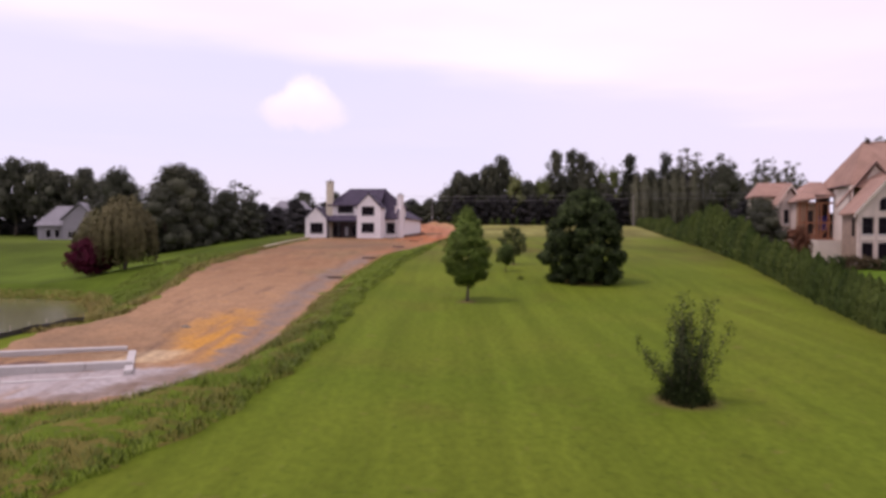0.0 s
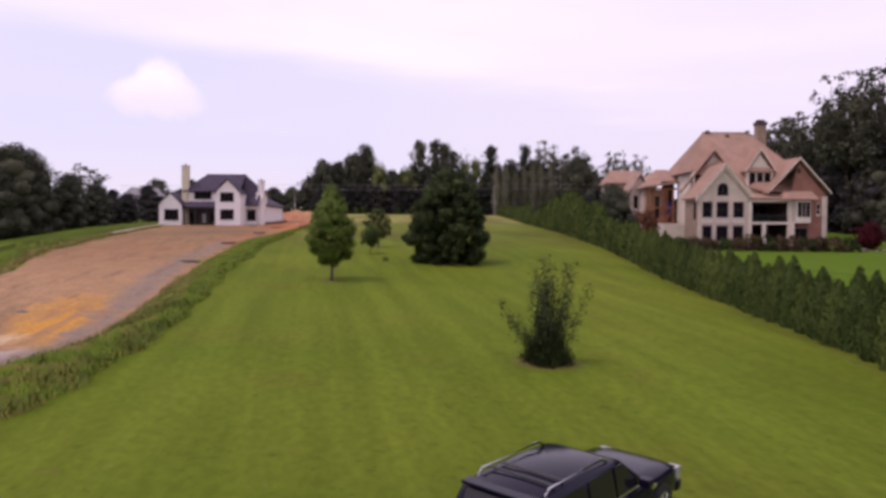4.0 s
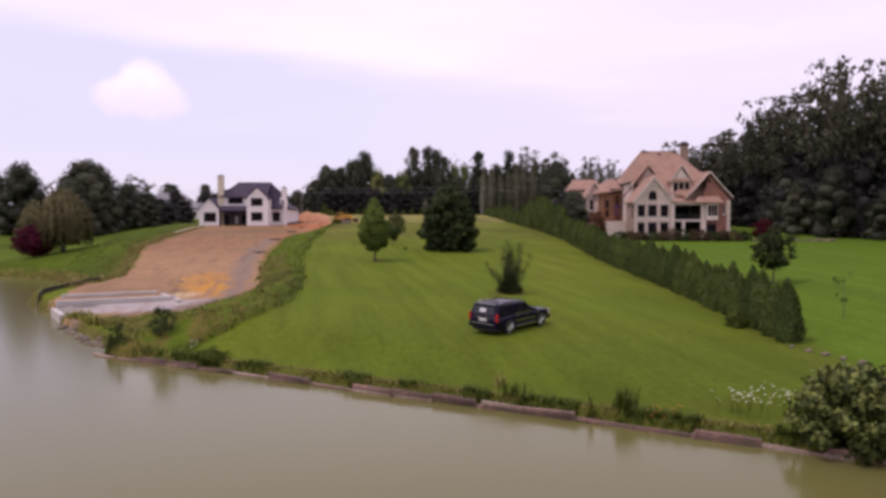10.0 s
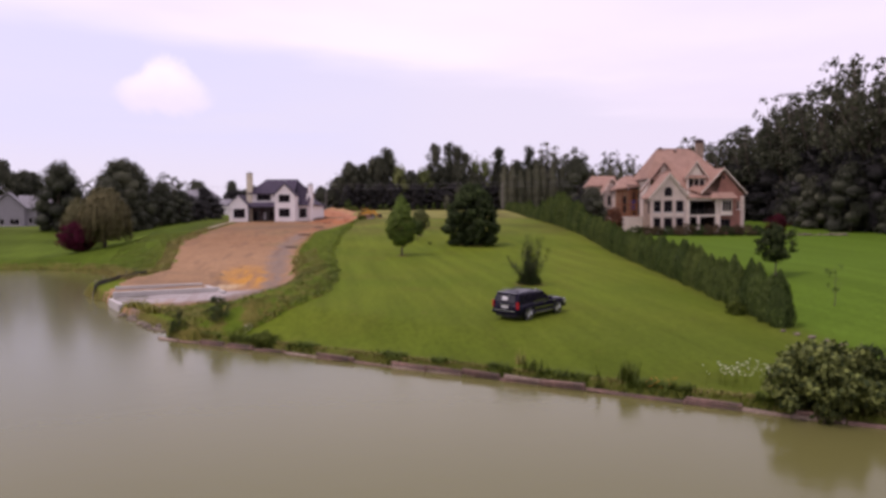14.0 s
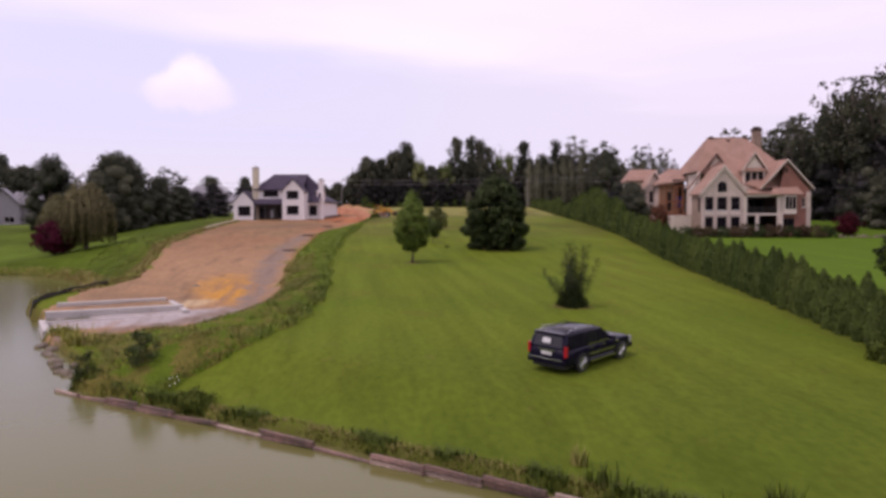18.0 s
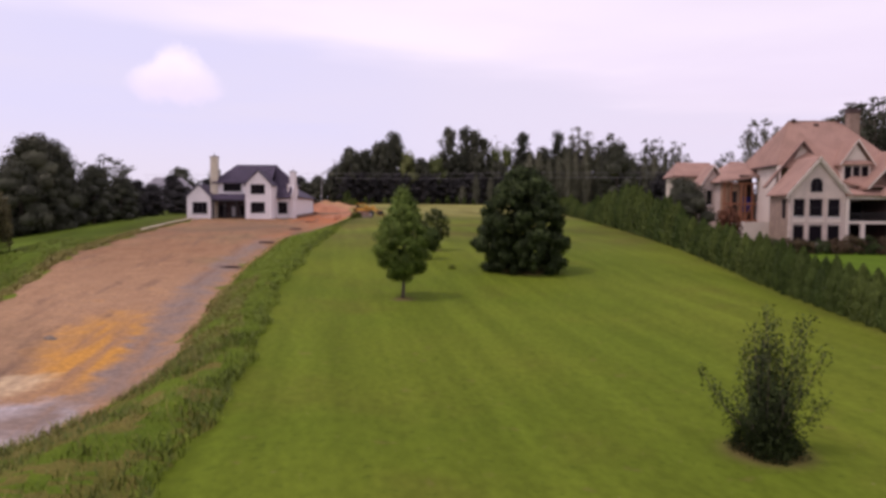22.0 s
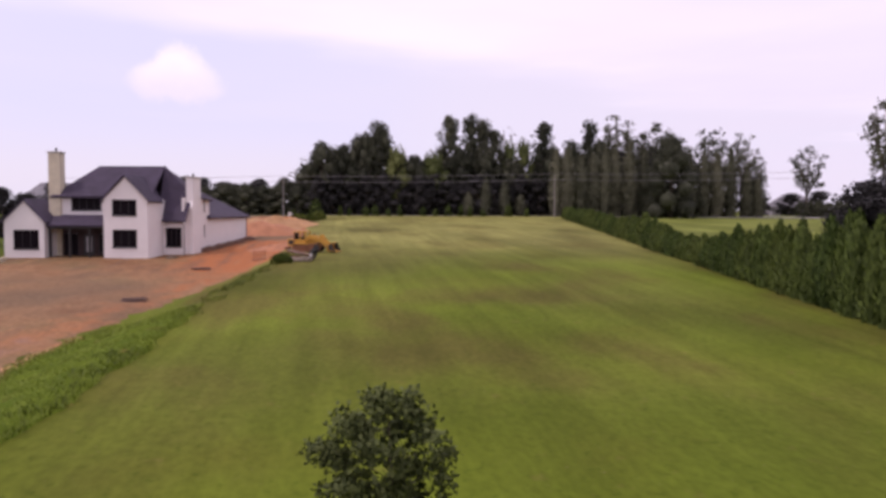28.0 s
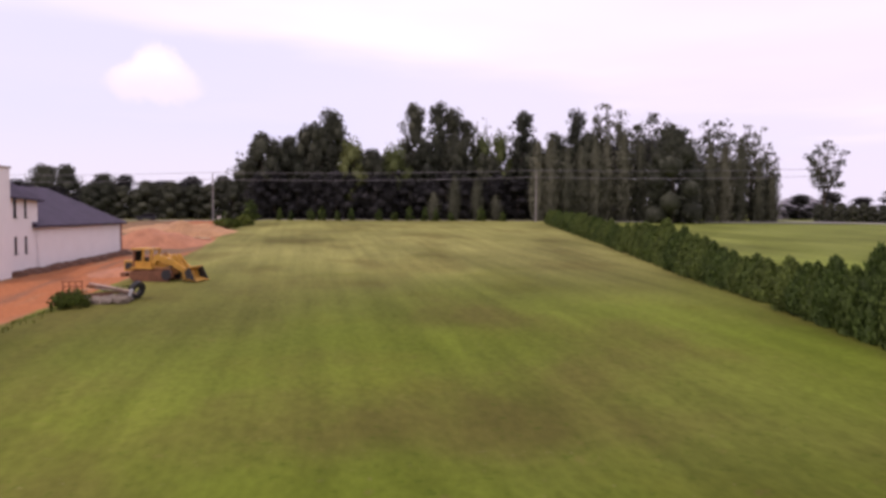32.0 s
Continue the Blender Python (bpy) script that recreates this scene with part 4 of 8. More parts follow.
def billow(rng, lobes, leaves, size, loose=0.25, core=0.8, bunches=8):
    """A crown of rounded billows: leaf cards on the outer shell of each lobe (x, y, z, r), over a dark closed core."""
    main = np.array(lobes, float)
    mid = np.average(main[:, :3], axis=0, weights=main[:, 3] ** 2)
    # each lobe breaks up into smaller bunches that stand out from it unevenly
    subs = []
    for x, y, z, r in lobes:
        q = Vector((x, y, z))
        for j in range(bunches):
            d = Vector(rng.normal(size=3)).normalized()
            d = (d + (q - Vector(mid)).normalized() * 0.5 + Vector((0, 0, 0.25))).normalized()
            rr = r * (0.30 + 0.28 * rng.random())
            e = q + d * (r * (0.62 + 0.40 * rng.random()))
            subs.append((e.x, e.y, e.z, rr))
    c = np.array(subs)
    area = c[:, 3] ** 1.7
    pick = rng.choice(len(c), leaves, p=area / area.sum())
    d = rng.normal(size=(leaves, 3))
    d /= np.linalg.norm(d, axis=1)[:, None]
    rad = c[pick, 3] * (1 - loose + 1.5 * loose * rng.random(leaves))
    p = c[pick, :3] + d * rad[:, None] * np.array([1.1, 1.1, 0.85])
    keep = np.ones(leaves, bool)
    for x, y, z, r in lobes:
        keep &= np.linalg.norm(p - np.array([x, y, z]), axis=1) > r * 0.6
    p, d = p[keep], d[keep]
    k = len(p)
    u = rng.normal(size=(k, 3)) + np.array([0, 0, -0.2])
    u /= np.linalg.norm(u, axis=1)[:, None]
    sn = d + rng.normal(size=(k, 3)) * 0.42 + np.array([0, 0, 0.12])
    sn /= np.linalg.norm(sn, axis=1)[:, None]
    w = np.cross(u, sn)
    w /= np.linalg.norm(w, axis=1)[:, None] + 1e-9
    s = (size * (0.6 + 0.8 * rng.random(k)))[:, None]
    v = np.stack([p - u * s * 0.5, p + w * s * 0.36, p + u * s * 0.5, p - w * s * 0.36], 1).reshape(-1, 3)
    v = np.concatenate([v, np.repeat(sn, 4, 0)], 1)
    i = np.arange(k) * 4
    f = np.concatenate([np.stack([i, i + 1, i + 2], 1), np.stack([i, i + 2, i + 3], 1)])
    if core:
        bm = bmesh.new()
        bmesh.ops.create_icosphere(bm, subdivisions=1, radius=1)
        bm.verts.ensure_lookup_table()
        sv = np.array([tuple(q.co) for q in bm.verts])
        sf = np.array([[q.index for q in fc.verts] for fc in bm.faces])
        bm.free()
        for x, y, z, r in lobes:
            q = sv * r * core * 0.86 * (0.9 + 0.2 * rng.random((len(sv), 1))) + np.array([x, y, z])
            f = np.concatenate([f, sf + len(v)])
            v = np.concatenate([v, np.concatenate([q, sv], 1)])
    return v, f


def dome_lobes(rng, n, z0, z1, radius, prof, r0):
    """Lobes spread over a crown of the given outline; r0: their size against the crown's radius."""
    out = []
    for k in range(n):
        h = (k + 0.5) / n
        a = k * 2.4 + rng.random() * 0.8
        rr = r0 * radius * (0.8 + 0.45 * rng.random())
        off = max(0.0, prof(h) * radius * (0.85 + 0.25 * rng.random()) - rr)
        z = z0 + (z1 - z0) * h
        out.append((off * math.cos(a), off * math.sin(a), min(max(z, z0 + rr * 0.5), z1 - rr * 0.9), rr))
    return out


def billow_proto(name, label, lobes, leaves, size, m, seed, trunk_r, loose=0.25, core=0.8, nlimb=8, start=0.2, radius=3.0):
    rng = np.random.default_rng(seed)
    t = thing(name, pose(0, 0, -90), label, "tree", "wood")
    part("trunk", limbs(rng, 10, trunk_r, radius * 0.8, nlimb, start=start), M["bark"], t, smooth_shade=True)
    v, f = billow(rng, lobes, leaves, size, loose, core)
    arr_ob("crown", v, f, m, t)
    return t


def fan_proto(seed, label, m, count, lean, tuft, leaves, size):
    """A thin-crowned tree: long limbs that rise and spread like a fan, each with tufts of leaves, sky between them."""
    rng = np.random.default_rng(seed)
    t = thing("tall_tree", pose(0, 0, -90), label, "tree", "wood")
    bm = bmesh.new()
    tube(bm, [(0, 0, -0.3), (0.05, 0, 2.5), (0, 0.05, 5.5)], [0.2, 0.16, 0.09], 7)
    lobes = [(0, 0, 4.2, 0.75), (0.2, 0.1, 5.6, 0.8)]
    for k in range(count):
        a = k * 2.4 + rng.random() * 0.7
        z0 = 2.2 + 2.6 * rng.random()
        reach = lean * (0.35 + 0.65 * rng.random())
        top = 10 - 2.6 * (reach / lean) ** 2 - 0.9 * rng.random()
        p0, p2 = Vector((0, 0, z0)), Vector((reach * math.cos(a), reach * math.sin(a), top))
        p1 = p0.lerp(p2, 0.5) + Vector((math.cos(a), math.sin(a), -0.6)) * 0.35
        tube(bm, [p0, p1, p2], [0.08, 0.05, 0.015], 5)
        for q in np.linspace(0.35, 1.0, 5):
            c = p0.lerp(p1, q * 2) if q < 0.5 else p1.lerp(p2, q * 2 - 1)
            c = c + Vector(rng.normal(size=3)) * 0.22
            lobes.append((c.x, c.y, c.z - 0.1, tuft * (1.15 - 0.5 * q) * (0.75 + 0.5 * rng.random())))
    part("trunk", bm, M["bark"], t, smooth_shade=True)
    v, f = billow(rng, lobes, leaves, size, 0.6, 0.3, 4)
    arr_ob("crown", v, f, m, t)
    return t


CANOPY = profile([(0, 0.62), (0.2, 0.95), (0.45, 1.0), (0.7, 0.85), (0.9, 0.5), (1, 0.25)])
DOMED = profile([(0, 0.85), (0.15, 0.98), (0.4, 1.0), (0.65, 0.85), (0.85, 0.55), (1, 0.2)])
r_ = np.random.default_rng(600)
BROAD = [billow_proto("broadleaf_tree", "dark broadleaf tree of the wood with a billowing crown", dome_lobes(r_, 15, 2.9, 10, 3.4, CANOPY, 0.42), 3400, 0.34, M["leaf_wood"], 60 + k, 0.26) for k in range(5)]
UNDER = [billow_proto("broadleaf_tree", "broadleaf tree at a wood's edge, leafed to the ground, coloured dark for deep shade", dome_lobes(r_, 17, 0.2, 10, 3.4, CANOPY, 0.4), 3400, 0.34, M["leaf_shaded"], 65 + k, 0.26) for k in range(3)]
UPRIGHT = [billow_proto("tall_tree", "tall narrow dark tree rising over the wood", dome_lobes(r_, 15, 1.5, 10, 2.0, profile([(0, 0.6), (0.3, 1.0), (0.6, 0.95), (0.85, 0.62), (1, 0.3)]), 0.5), 3200, 0.28, M["leaf_wood"], 70 + k, 0.2, 0.4, 0.7, radius=2.0) for k in range(3)]
TALL = [fan_proto(74 + k, "tall thin-crowned tree with sky between its limbs", M["leaf_tall"], 13, 2.2, 0.7, 4200, 0.2) for k in range(4)]
WISP = [fan_proto(79, "half-bare thin tree rising over the wood", M["leaf_poplar"], 9, 1.5, 0.3, 900, 0.16)]
LIGHT = [billow_proto("broadleaf_tree", "lighter yellow-green broadleaf tree of the wood", dome_lobes(r_, 14, 2.0, 10, 3.4, CANOPY, 0.4), 3200, 0.32, M["leaf_light"], 76 + k, 0.26) for k in range(2)]
ROUNDED = [billow_proto("round_tree", "big dark broadleaf tree with a solid domed crown near the ground", dome_lobes(r_, 22, 0.15, 10, 3.4, DOMED, 0.4), 5600, 0.24, M["leaf_wood"], 90 + k, 0.3, 0.25, 0.9) for k in range(3)]


def poplar_proto(seed):
    rng = np.random.default_rng(seed)
    t = thing("poplar_tree", pose(0, 0, -90), "narrow upright grey-green poplar in a row", "tree", "wood")
    part("trunk", limbs(rng, 10, 0.14, 0.8, 12, start=0.15), M["bark"], t, smooth_shade=True)
    v, f = spray_column(rng, scaled(SPIRE, 1.0), 10, 3400, 0.32, 0.95, 0.45)
    arr_ob("crown", v, f, M["leaf_poplar"], t)
    return t


POPLAR = [poplar_proto(80 + k) for k in range(3)]
SEEN = set()


def plant(protos, x, y, h, w, seed):
    """Sets a tree of the given height and crown radius at x, y."""
    r = random.Random(seed)
    p = protos[seed % len(protos)]
    base = p.get("unit_r", 3.4)
    m = pose(x, y, hz(x, y) - 0.2, 0, 0, r.random() * 360) @ Matrix.Diagonal((w / base, w / base, h / 10, 1))
    if p.name in SEEN:
        return copy_thing(p, m @ Matrix.Diagonal([1 / c for c in p.scale] + [1]))
    SEEN.add(p.name)
    p.matrix_world = m
    return p


for p in UPRIGHT + TALL:
    p["unit_r"] = 2.1
for p in WISP:
    p["unit_r"] = 1.6
for p in POPLAR:
    p["unit_r"] = 1.0


def wood_row(protos, a, b, n, h, w, seed, jitter=3.0, hvar=0.2):
    r = random.Random(seed)
    h0, h1 = h if isinstance(h, tuple) else (h, h)
    for k in range(n):
        f = (k + 0.5) / n
        h = h0 + (h1 - h0) * f
        x, y = a[0] + (b[0] - a[0]) * f + r.uniform(-1, 1) * jitter, a[1] + (b[1] - a[1]) * f + r.uniform(-1, 1) * jitter
        plant(protos, x, y, h * (1 + hvar * r.uniform(-1, 1)), w * (0.85 + 0.4 * r.random()), r.randrange(1000))

# the wood across the road: the trees that stand out, x, y, top and radius
for k, (kind, x, y, top, w) in enumerate([
        (BROAD, 5.9, 312, 34.3, 5.6), (BROAD, 12.5, 316, 33.6, 5.0), (BROAD, 17.0, 318, 36.6, 4.4), (BROAD, 24.0, 318, 40.6, 5.6), (BROAD, 20.5, 316, 37.5, 4.5),
        (LIGHT, 28.8, 311, 32.6, 4.6), (BROAD, 34.0, 312, 30.5, 4.8), (LIGHT, 39.8, 312, 31.2, 5.0), (BROAD, 30.0, 322, 31.5, 5.0),
        (UPRIGHT, 45.9, 318, 43.4, 4.8), (UPRIGHT, 53.0, 320, 44.0, 4.3), (UPRIGHT, 57.3, 320, 42.4, 4.8), (UPRIGHT, 61.0, 321, 39.5, 4.4), (BROAD, 48.5, 314, 33.0, 4.8), (BROAD, 57.0, 313, 33.5, 5.0),
        (LIGHT, 66.0, 322, 35.5, 4.2), (WISP, 66.7, 326, 43.2, 3.4), (LIGHT, 70.5, 320, 36.0, 3.6), (WISP, 70.2, 324, 39.5, 2.6), (BROAD, 65.0, 313, 30.0, 4.5),
        (UPRIGHT, 75.6, 316, 41.5, 4.8), (BROAD, 78.0, 312, 33.5, 4.6), (UPRIGHT, 88.9, 310, 41.9, 4.0), (BROAD, 84.0, 312, 35.5, 4.8), (BROAD, 92.5, 308, 36.0, 4.6)]):
    plant(kind, x, y, top - 12.5, w, 100 + k)
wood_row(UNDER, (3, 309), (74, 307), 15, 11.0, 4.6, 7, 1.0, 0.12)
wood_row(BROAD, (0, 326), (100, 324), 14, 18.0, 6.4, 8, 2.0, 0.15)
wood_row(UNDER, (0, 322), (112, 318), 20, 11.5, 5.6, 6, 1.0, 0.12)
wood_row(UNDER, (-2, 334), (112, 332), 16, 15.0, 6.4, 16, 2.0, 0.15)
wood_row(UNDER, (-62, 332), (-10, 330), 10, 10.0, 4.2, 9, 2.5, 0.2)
wood_row(ROUNDED, (-40, 322), (0, 316), 9, 9.5, 4.2, 19, 1.5, 0.2)
for k, (x, top) in enumerate([(-48, 28), (-38.5, 24.8), (-16, 22.6), (-6.5, 24.5)]):
    plant(ROUNDED, x, 338, top - 12.4, 5.5, 140 + k)
plant(ROUNDED, 43.6, 105, 8.0, 3.6, 320)
plant(ROUNDED, 46.5, 113, 8.5, 3.4, 321)
# poplars in a row east of the pole, a broad dark tree before them, taller trees behind
r_ = random.Random(77)
for k, (x, top) in enumerate([(72.4, 31.6), (75.4, 32.6), (79.4, 30.2), (83.1, 30.9), (86.7, 32.3), (89.8, 32.0), (94.0, 33.6), (98.4, 32.4), (112.5, 31.0), (117.0, 32.0), (121.1, 31.4), (125.7, 32.8), (130.5, 27.5), (134.0, 24.0)]):
    plant(POPLAR, x, 290 + r_.uniform(-0.8, 0.8), top - 12.2, 2.2 + r_.uniform(-0.3, 0.5), 160 + k)
for k, (x, y, top, w) in enumerate([(98.0, 310, 45.3, 6.2), (104.0, 312, 43.0, 5.0), (111.0, 310, 44.0, 6.2), (125.4, 302, 41.0, 5.8), (134.9, 300, 39.2, 4.4), (138.7, 298, 33.1, 3.0), (157.8, 301, 36.2, 4.6), (124.2, 223, 39.0, 6.0)]):
    plant(TALL, x, y, top - (12.5 if y > 250 else 10.5), w, 180 + k)
plant(ROUNDED, 102.2, 280, 23.0, 8.2, 201)
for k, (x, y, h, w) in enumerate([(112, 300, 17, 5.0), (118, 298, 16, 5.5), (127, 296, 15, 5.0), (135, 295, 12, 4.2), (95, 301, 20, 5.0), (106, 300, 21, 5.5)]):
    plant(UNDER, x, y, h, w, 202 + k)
wood_row(ROUNDED, (148, 292), (186, 279), 15, 4.8, 2.2, 10, 0.6, 0.1)
wood_row(UNDER, (140, 345), (260, 335), 9, 9, 6, 11, 5, 0.2)
wood_row(UNDER, (190, 290), (300, 260), 9, 9, 6, 12, 6, 0.3)
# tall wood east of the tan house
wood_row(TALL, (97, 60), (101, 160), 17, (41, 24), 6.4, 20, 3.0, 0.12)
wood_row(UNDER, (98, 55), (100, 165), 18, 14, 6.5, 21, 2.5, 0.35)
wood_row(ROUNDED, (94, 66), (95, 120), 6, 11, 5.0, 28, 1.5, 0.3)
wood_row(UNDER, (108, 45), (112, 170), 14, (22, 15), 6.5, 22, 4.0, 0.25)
wood_row(TALL, (116, 40), (118, 180), 14, (44, 24), 6.6, 23, 4.0, 0.1)
wood_row(UNDER, (52, 128), (62, 150), 4, 8, 4.0, 26, 1.5, 0.2)
wood_row(UNDER, (125, 20), (130, 45), 4, 22, 7.0, 27, 4.0, 0.2)
# trees west of the building lot and behind the grey house
plant(ROUNDED, -56, 160, 18.0, 7.4, 300)
for k, (x, y, h, w) in enumerate([(-59.4, 163, 15.0, 5.6), (-52.6, 162, 14.2, 5.4), (-57.0, 157, 14.0, 6.0), (-55.0, 166, 16.8, 6.0), (-61.0, 168, 12.5, 5.0)]):
    plant(ROUNDED, x, y, h, w, 330 + k)
plant(ROUNDED, -74, 174, 17.2, 6.4, 301)
plant(UNDER, -74, 178, 14.5, 6.0, 307)
plant(ROUNDED, -48.5, 170, 11.5, 4.6, 305)
plant(ROUNDED, -45, 178, 9.0, 4.0, 306)
wood_row(BROAD, (-152, 246), (-98, 237), 9, (24, 17.5), 6.6, 30, 2.0, 0.12)
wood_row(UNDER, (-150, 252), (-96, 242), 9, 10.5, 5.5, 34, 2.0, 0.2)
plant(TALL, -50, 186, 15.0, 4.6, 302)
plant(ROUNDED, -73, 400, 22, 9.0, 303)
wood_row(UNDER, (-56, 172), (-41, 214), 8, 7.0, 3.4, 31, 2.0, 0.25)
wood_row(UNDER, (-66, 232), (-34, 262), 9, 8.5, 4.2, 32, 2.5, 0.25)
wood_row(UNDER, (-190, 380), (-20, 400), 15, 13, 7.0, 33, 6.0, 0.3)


# ---- willow and red maple on the west bank ----
def willow(at, height, radius, seed):
    rng = np.random.default_rng(seed)
    x, y = at
    t = thing("willow_tree", pose(x, y, hz(x, y) - 0.1), "weeping willow with pale olive hanging curtains of leaves on the bank", "tree")
    part("trunk", limbs(rng, height, 0.32, radius * 0.8, 10, start=0.25, top=0.85), M["bark"], t, smooth_shade=True)
    cs, rs = [], []
    for k in range(150):
        a, rr = rng.random() * 6.28, radius * (0.15 + 0.85 * rng.random() ** 0.6)
        top = height * (1.0 - 0.42 * (rr / radius) ** 2) * (0.9 + 0.1 * rng.random())
        low = height * (0.12 + 0.2 * rng.random())
        for q in np.linspace(0, 1, 10):
            cs.append((rr * math.cos(a) * (1 + 0.06 * q), rr * math.sin(a) * (1 + 0.06 * q), top + (low - top) * q))
            rs.append(0.45)
    v, f = leaf_cloud(rng, np.array(cs), np.array(rs), 16, 0.36, droop=2.6, width=0.2, clumpy=0.25)
    arr_ob("crown", v, f, M["leaf_willow"], t)


willow((-48.7, 116.8), 11.8, 4.6, 51)
willow((-53.2, 118.5), 10.6, 3.6, 52)
tree("red_maple", (-53.0, 115.0), 5.6, scaled(ROUND, 3.3), 0.7, 170, 0.55, 60, 0.26, M["leaf_red"],
     "low round ornamental maple with dark red leaves beside the willow", 53, 0.16, 2.0, 10, ragged=0.15)

# ---- white house under construction ----
def wall_with_openings(x0, x1, z0, z1, y, th, holes):
    """An upright wall across the x axis with rectangular openings cut through it, as one mesh of blocks that share the plane."""
    bm = bmesh.new()
    xs = sorted({x0, x1, *[h[0] for h in holes], *[h[1] for h in holes]})
    zs = sorted({z0, z1, *[h[2] for h in holes], *[h[3] for h in holes]})
    for a, b in zip(xs, xs[1:]):
        run = None
        for c, d in zip(zs, zs[1:]):
            mx, mz = (a + b) / 2, (c + d) / 2
            open_ = any(h[0] < mx < h[1] and h[2] < mz < h[3] for h in holes)
            if not open_:
                run = [c, d] if run is None else [run[0], d]
            if (open_ or d == zs[-1]) and run:
                box(bm, a, b, y, y + th, run[0], run[1])
                run = None
    bmesh.ops.remove_doubles(bm, verts=bm.verts[:], dist=0.0005)
    return bm


def turned(bm, deg, at=(0, 0, 0)):
    bmesh.ops.transform(bm, matrix=Matrix.Translation(at) @ Matrix.Rotation(radians(deg), 4, "Z"), verts=bm.verts[:])
    return bm


def window(parent, x0, x1, z0, z1, y, cols, rows, frame_m, glass_m, facing=0, at=(0, 0, 0), depth=0.12, bar=0.06, name="window", label=""):
    """A window of frame, sill and panes in the opening, its face at y, looking towards -y before it is turned."""
    w = bmesh.new()
    f = bar
    for a, b, c, d in ((x0, x1, z0, z0 + f), (x0, x1, z1 - f, z1), (x0, x0 + f, z0 + f, z1 - f), (x1 - f, x1, z0 + f, z1 - f)):
        box(w, a, b, y + 0.03, y + 0.03 + depth, c, d)
    fr = part(name, turned(w, facing, at), frame_m, parent, label)
    pw, ph = (x1 - x0 - 2 * f) / cols, (z1 - z0 - 2 * f) / rows
    for i in range(cols):
        for j in range(rows):
            a, c = x0 + f + i * pw, z0 + f + j * ph
            part("pane", turned(bx(a + 0.025, a + pw - 0.025, y + 0.09, y + 0.10, c + 0.025, c + ph - 0.025), facing, at), glass_m, fr)
    for i in range(1, cols):
        part("mullion", turned(bx(x0 + f + i * pw - 0.027, x0 + f + i * pw + 0.027, y + 0.05, y + 0.125, z0 + f, z1 - f), facing, at), frame_m, fr)
    for j in range(1, rows):
        part("glazing_bar", turned(bx(x0 + f, x1 - f, y + 0.055, y + 0.12, z0 + f + j * ph - 0.025, z0 + f + j * ph + 0.025), facing, at), frame_m, fr)
    part("sill", turned(bx(x0 - 0.08, x1 + 0.08, y - 0.07, y + 0.05, z0 - 0.09, z0 - 0.005), facing, at), frame_m if name == "dark_window" else M["paint_white"], fr)
    return fr


def slab_roof(verts, faces, thick=0.18):
    """A roof of flat slopes given by corner points, thickened downwards."""
    bm = bmesh.new()
    vs = [bm.verts.new(v) for v in verts]
    for f in faces:
        bm.faces.new([vs[i] for i in f])
    bmesh.ops.recalc_face_normals(bm, faces=bm.faces[:])
    up = sum(f.normal.z * f.calc_area() for f in bm.faces)
    if up < 0:
        bmesh.ops.reverse_faces(bm, faces=bm.faces[:])
    r = bmesh.ops.extrude_face_region(bm, geom=bm.faces[:])
    bmesh.ops.translate(bm, vec=(0, 0, thick), verts=[g for g in r["geom"] if isinstance(g, bmesh.types.BMVert)])
    bmesh.ops.recalc_face_normals(bm, faces=bm.faces[:])
    return bm


def shingle_rows(a, b, c, d, course, thick=0.025):
    """Courses of shingles on a slope a-b (eave) to d-c (top): thin overlapping strips."""
    bm = bmesh.new()
    a, b, c, d = map(Vector, (a, b, c, d))
    n = max(1, int((d - a).length / course))
    nr = (b - a).cross(d - a).normalized()
    if nr.z < 0:
        nr = -nr
    for k in range(n):
        f0, f1 = k / n, min(1.0, (k + 1.15) / n)
        p = [a.lerp(d, f0), b.lerp(c, f0), b.lerp(c, f1), a.lerp(d, f1)]
        lo = [p[0] + nr * thick, p[1] + nr * thick, p[2] + nr * 0.004, p[3] + nr * 0.004]
        v = [bm.verts.new(q) for q in (*lo, p[0] - nr * 0.01, p[1] - nr * 0.01)]
        bm.faces.new(v[:4])
        bm.faces.new((v[4], v[5], v[1], v[0]))
    return bm


def gable_wall(x0, x1, zb, ze, apex, za, y, th, holes, bm=None):
    bm = wall_with_openings(x0, x1, zb, ze, y, th, holes)
    prism(bm, [(x0, ze), (x1, ze), (apex, za)], y, y + th, "y")
    return bm


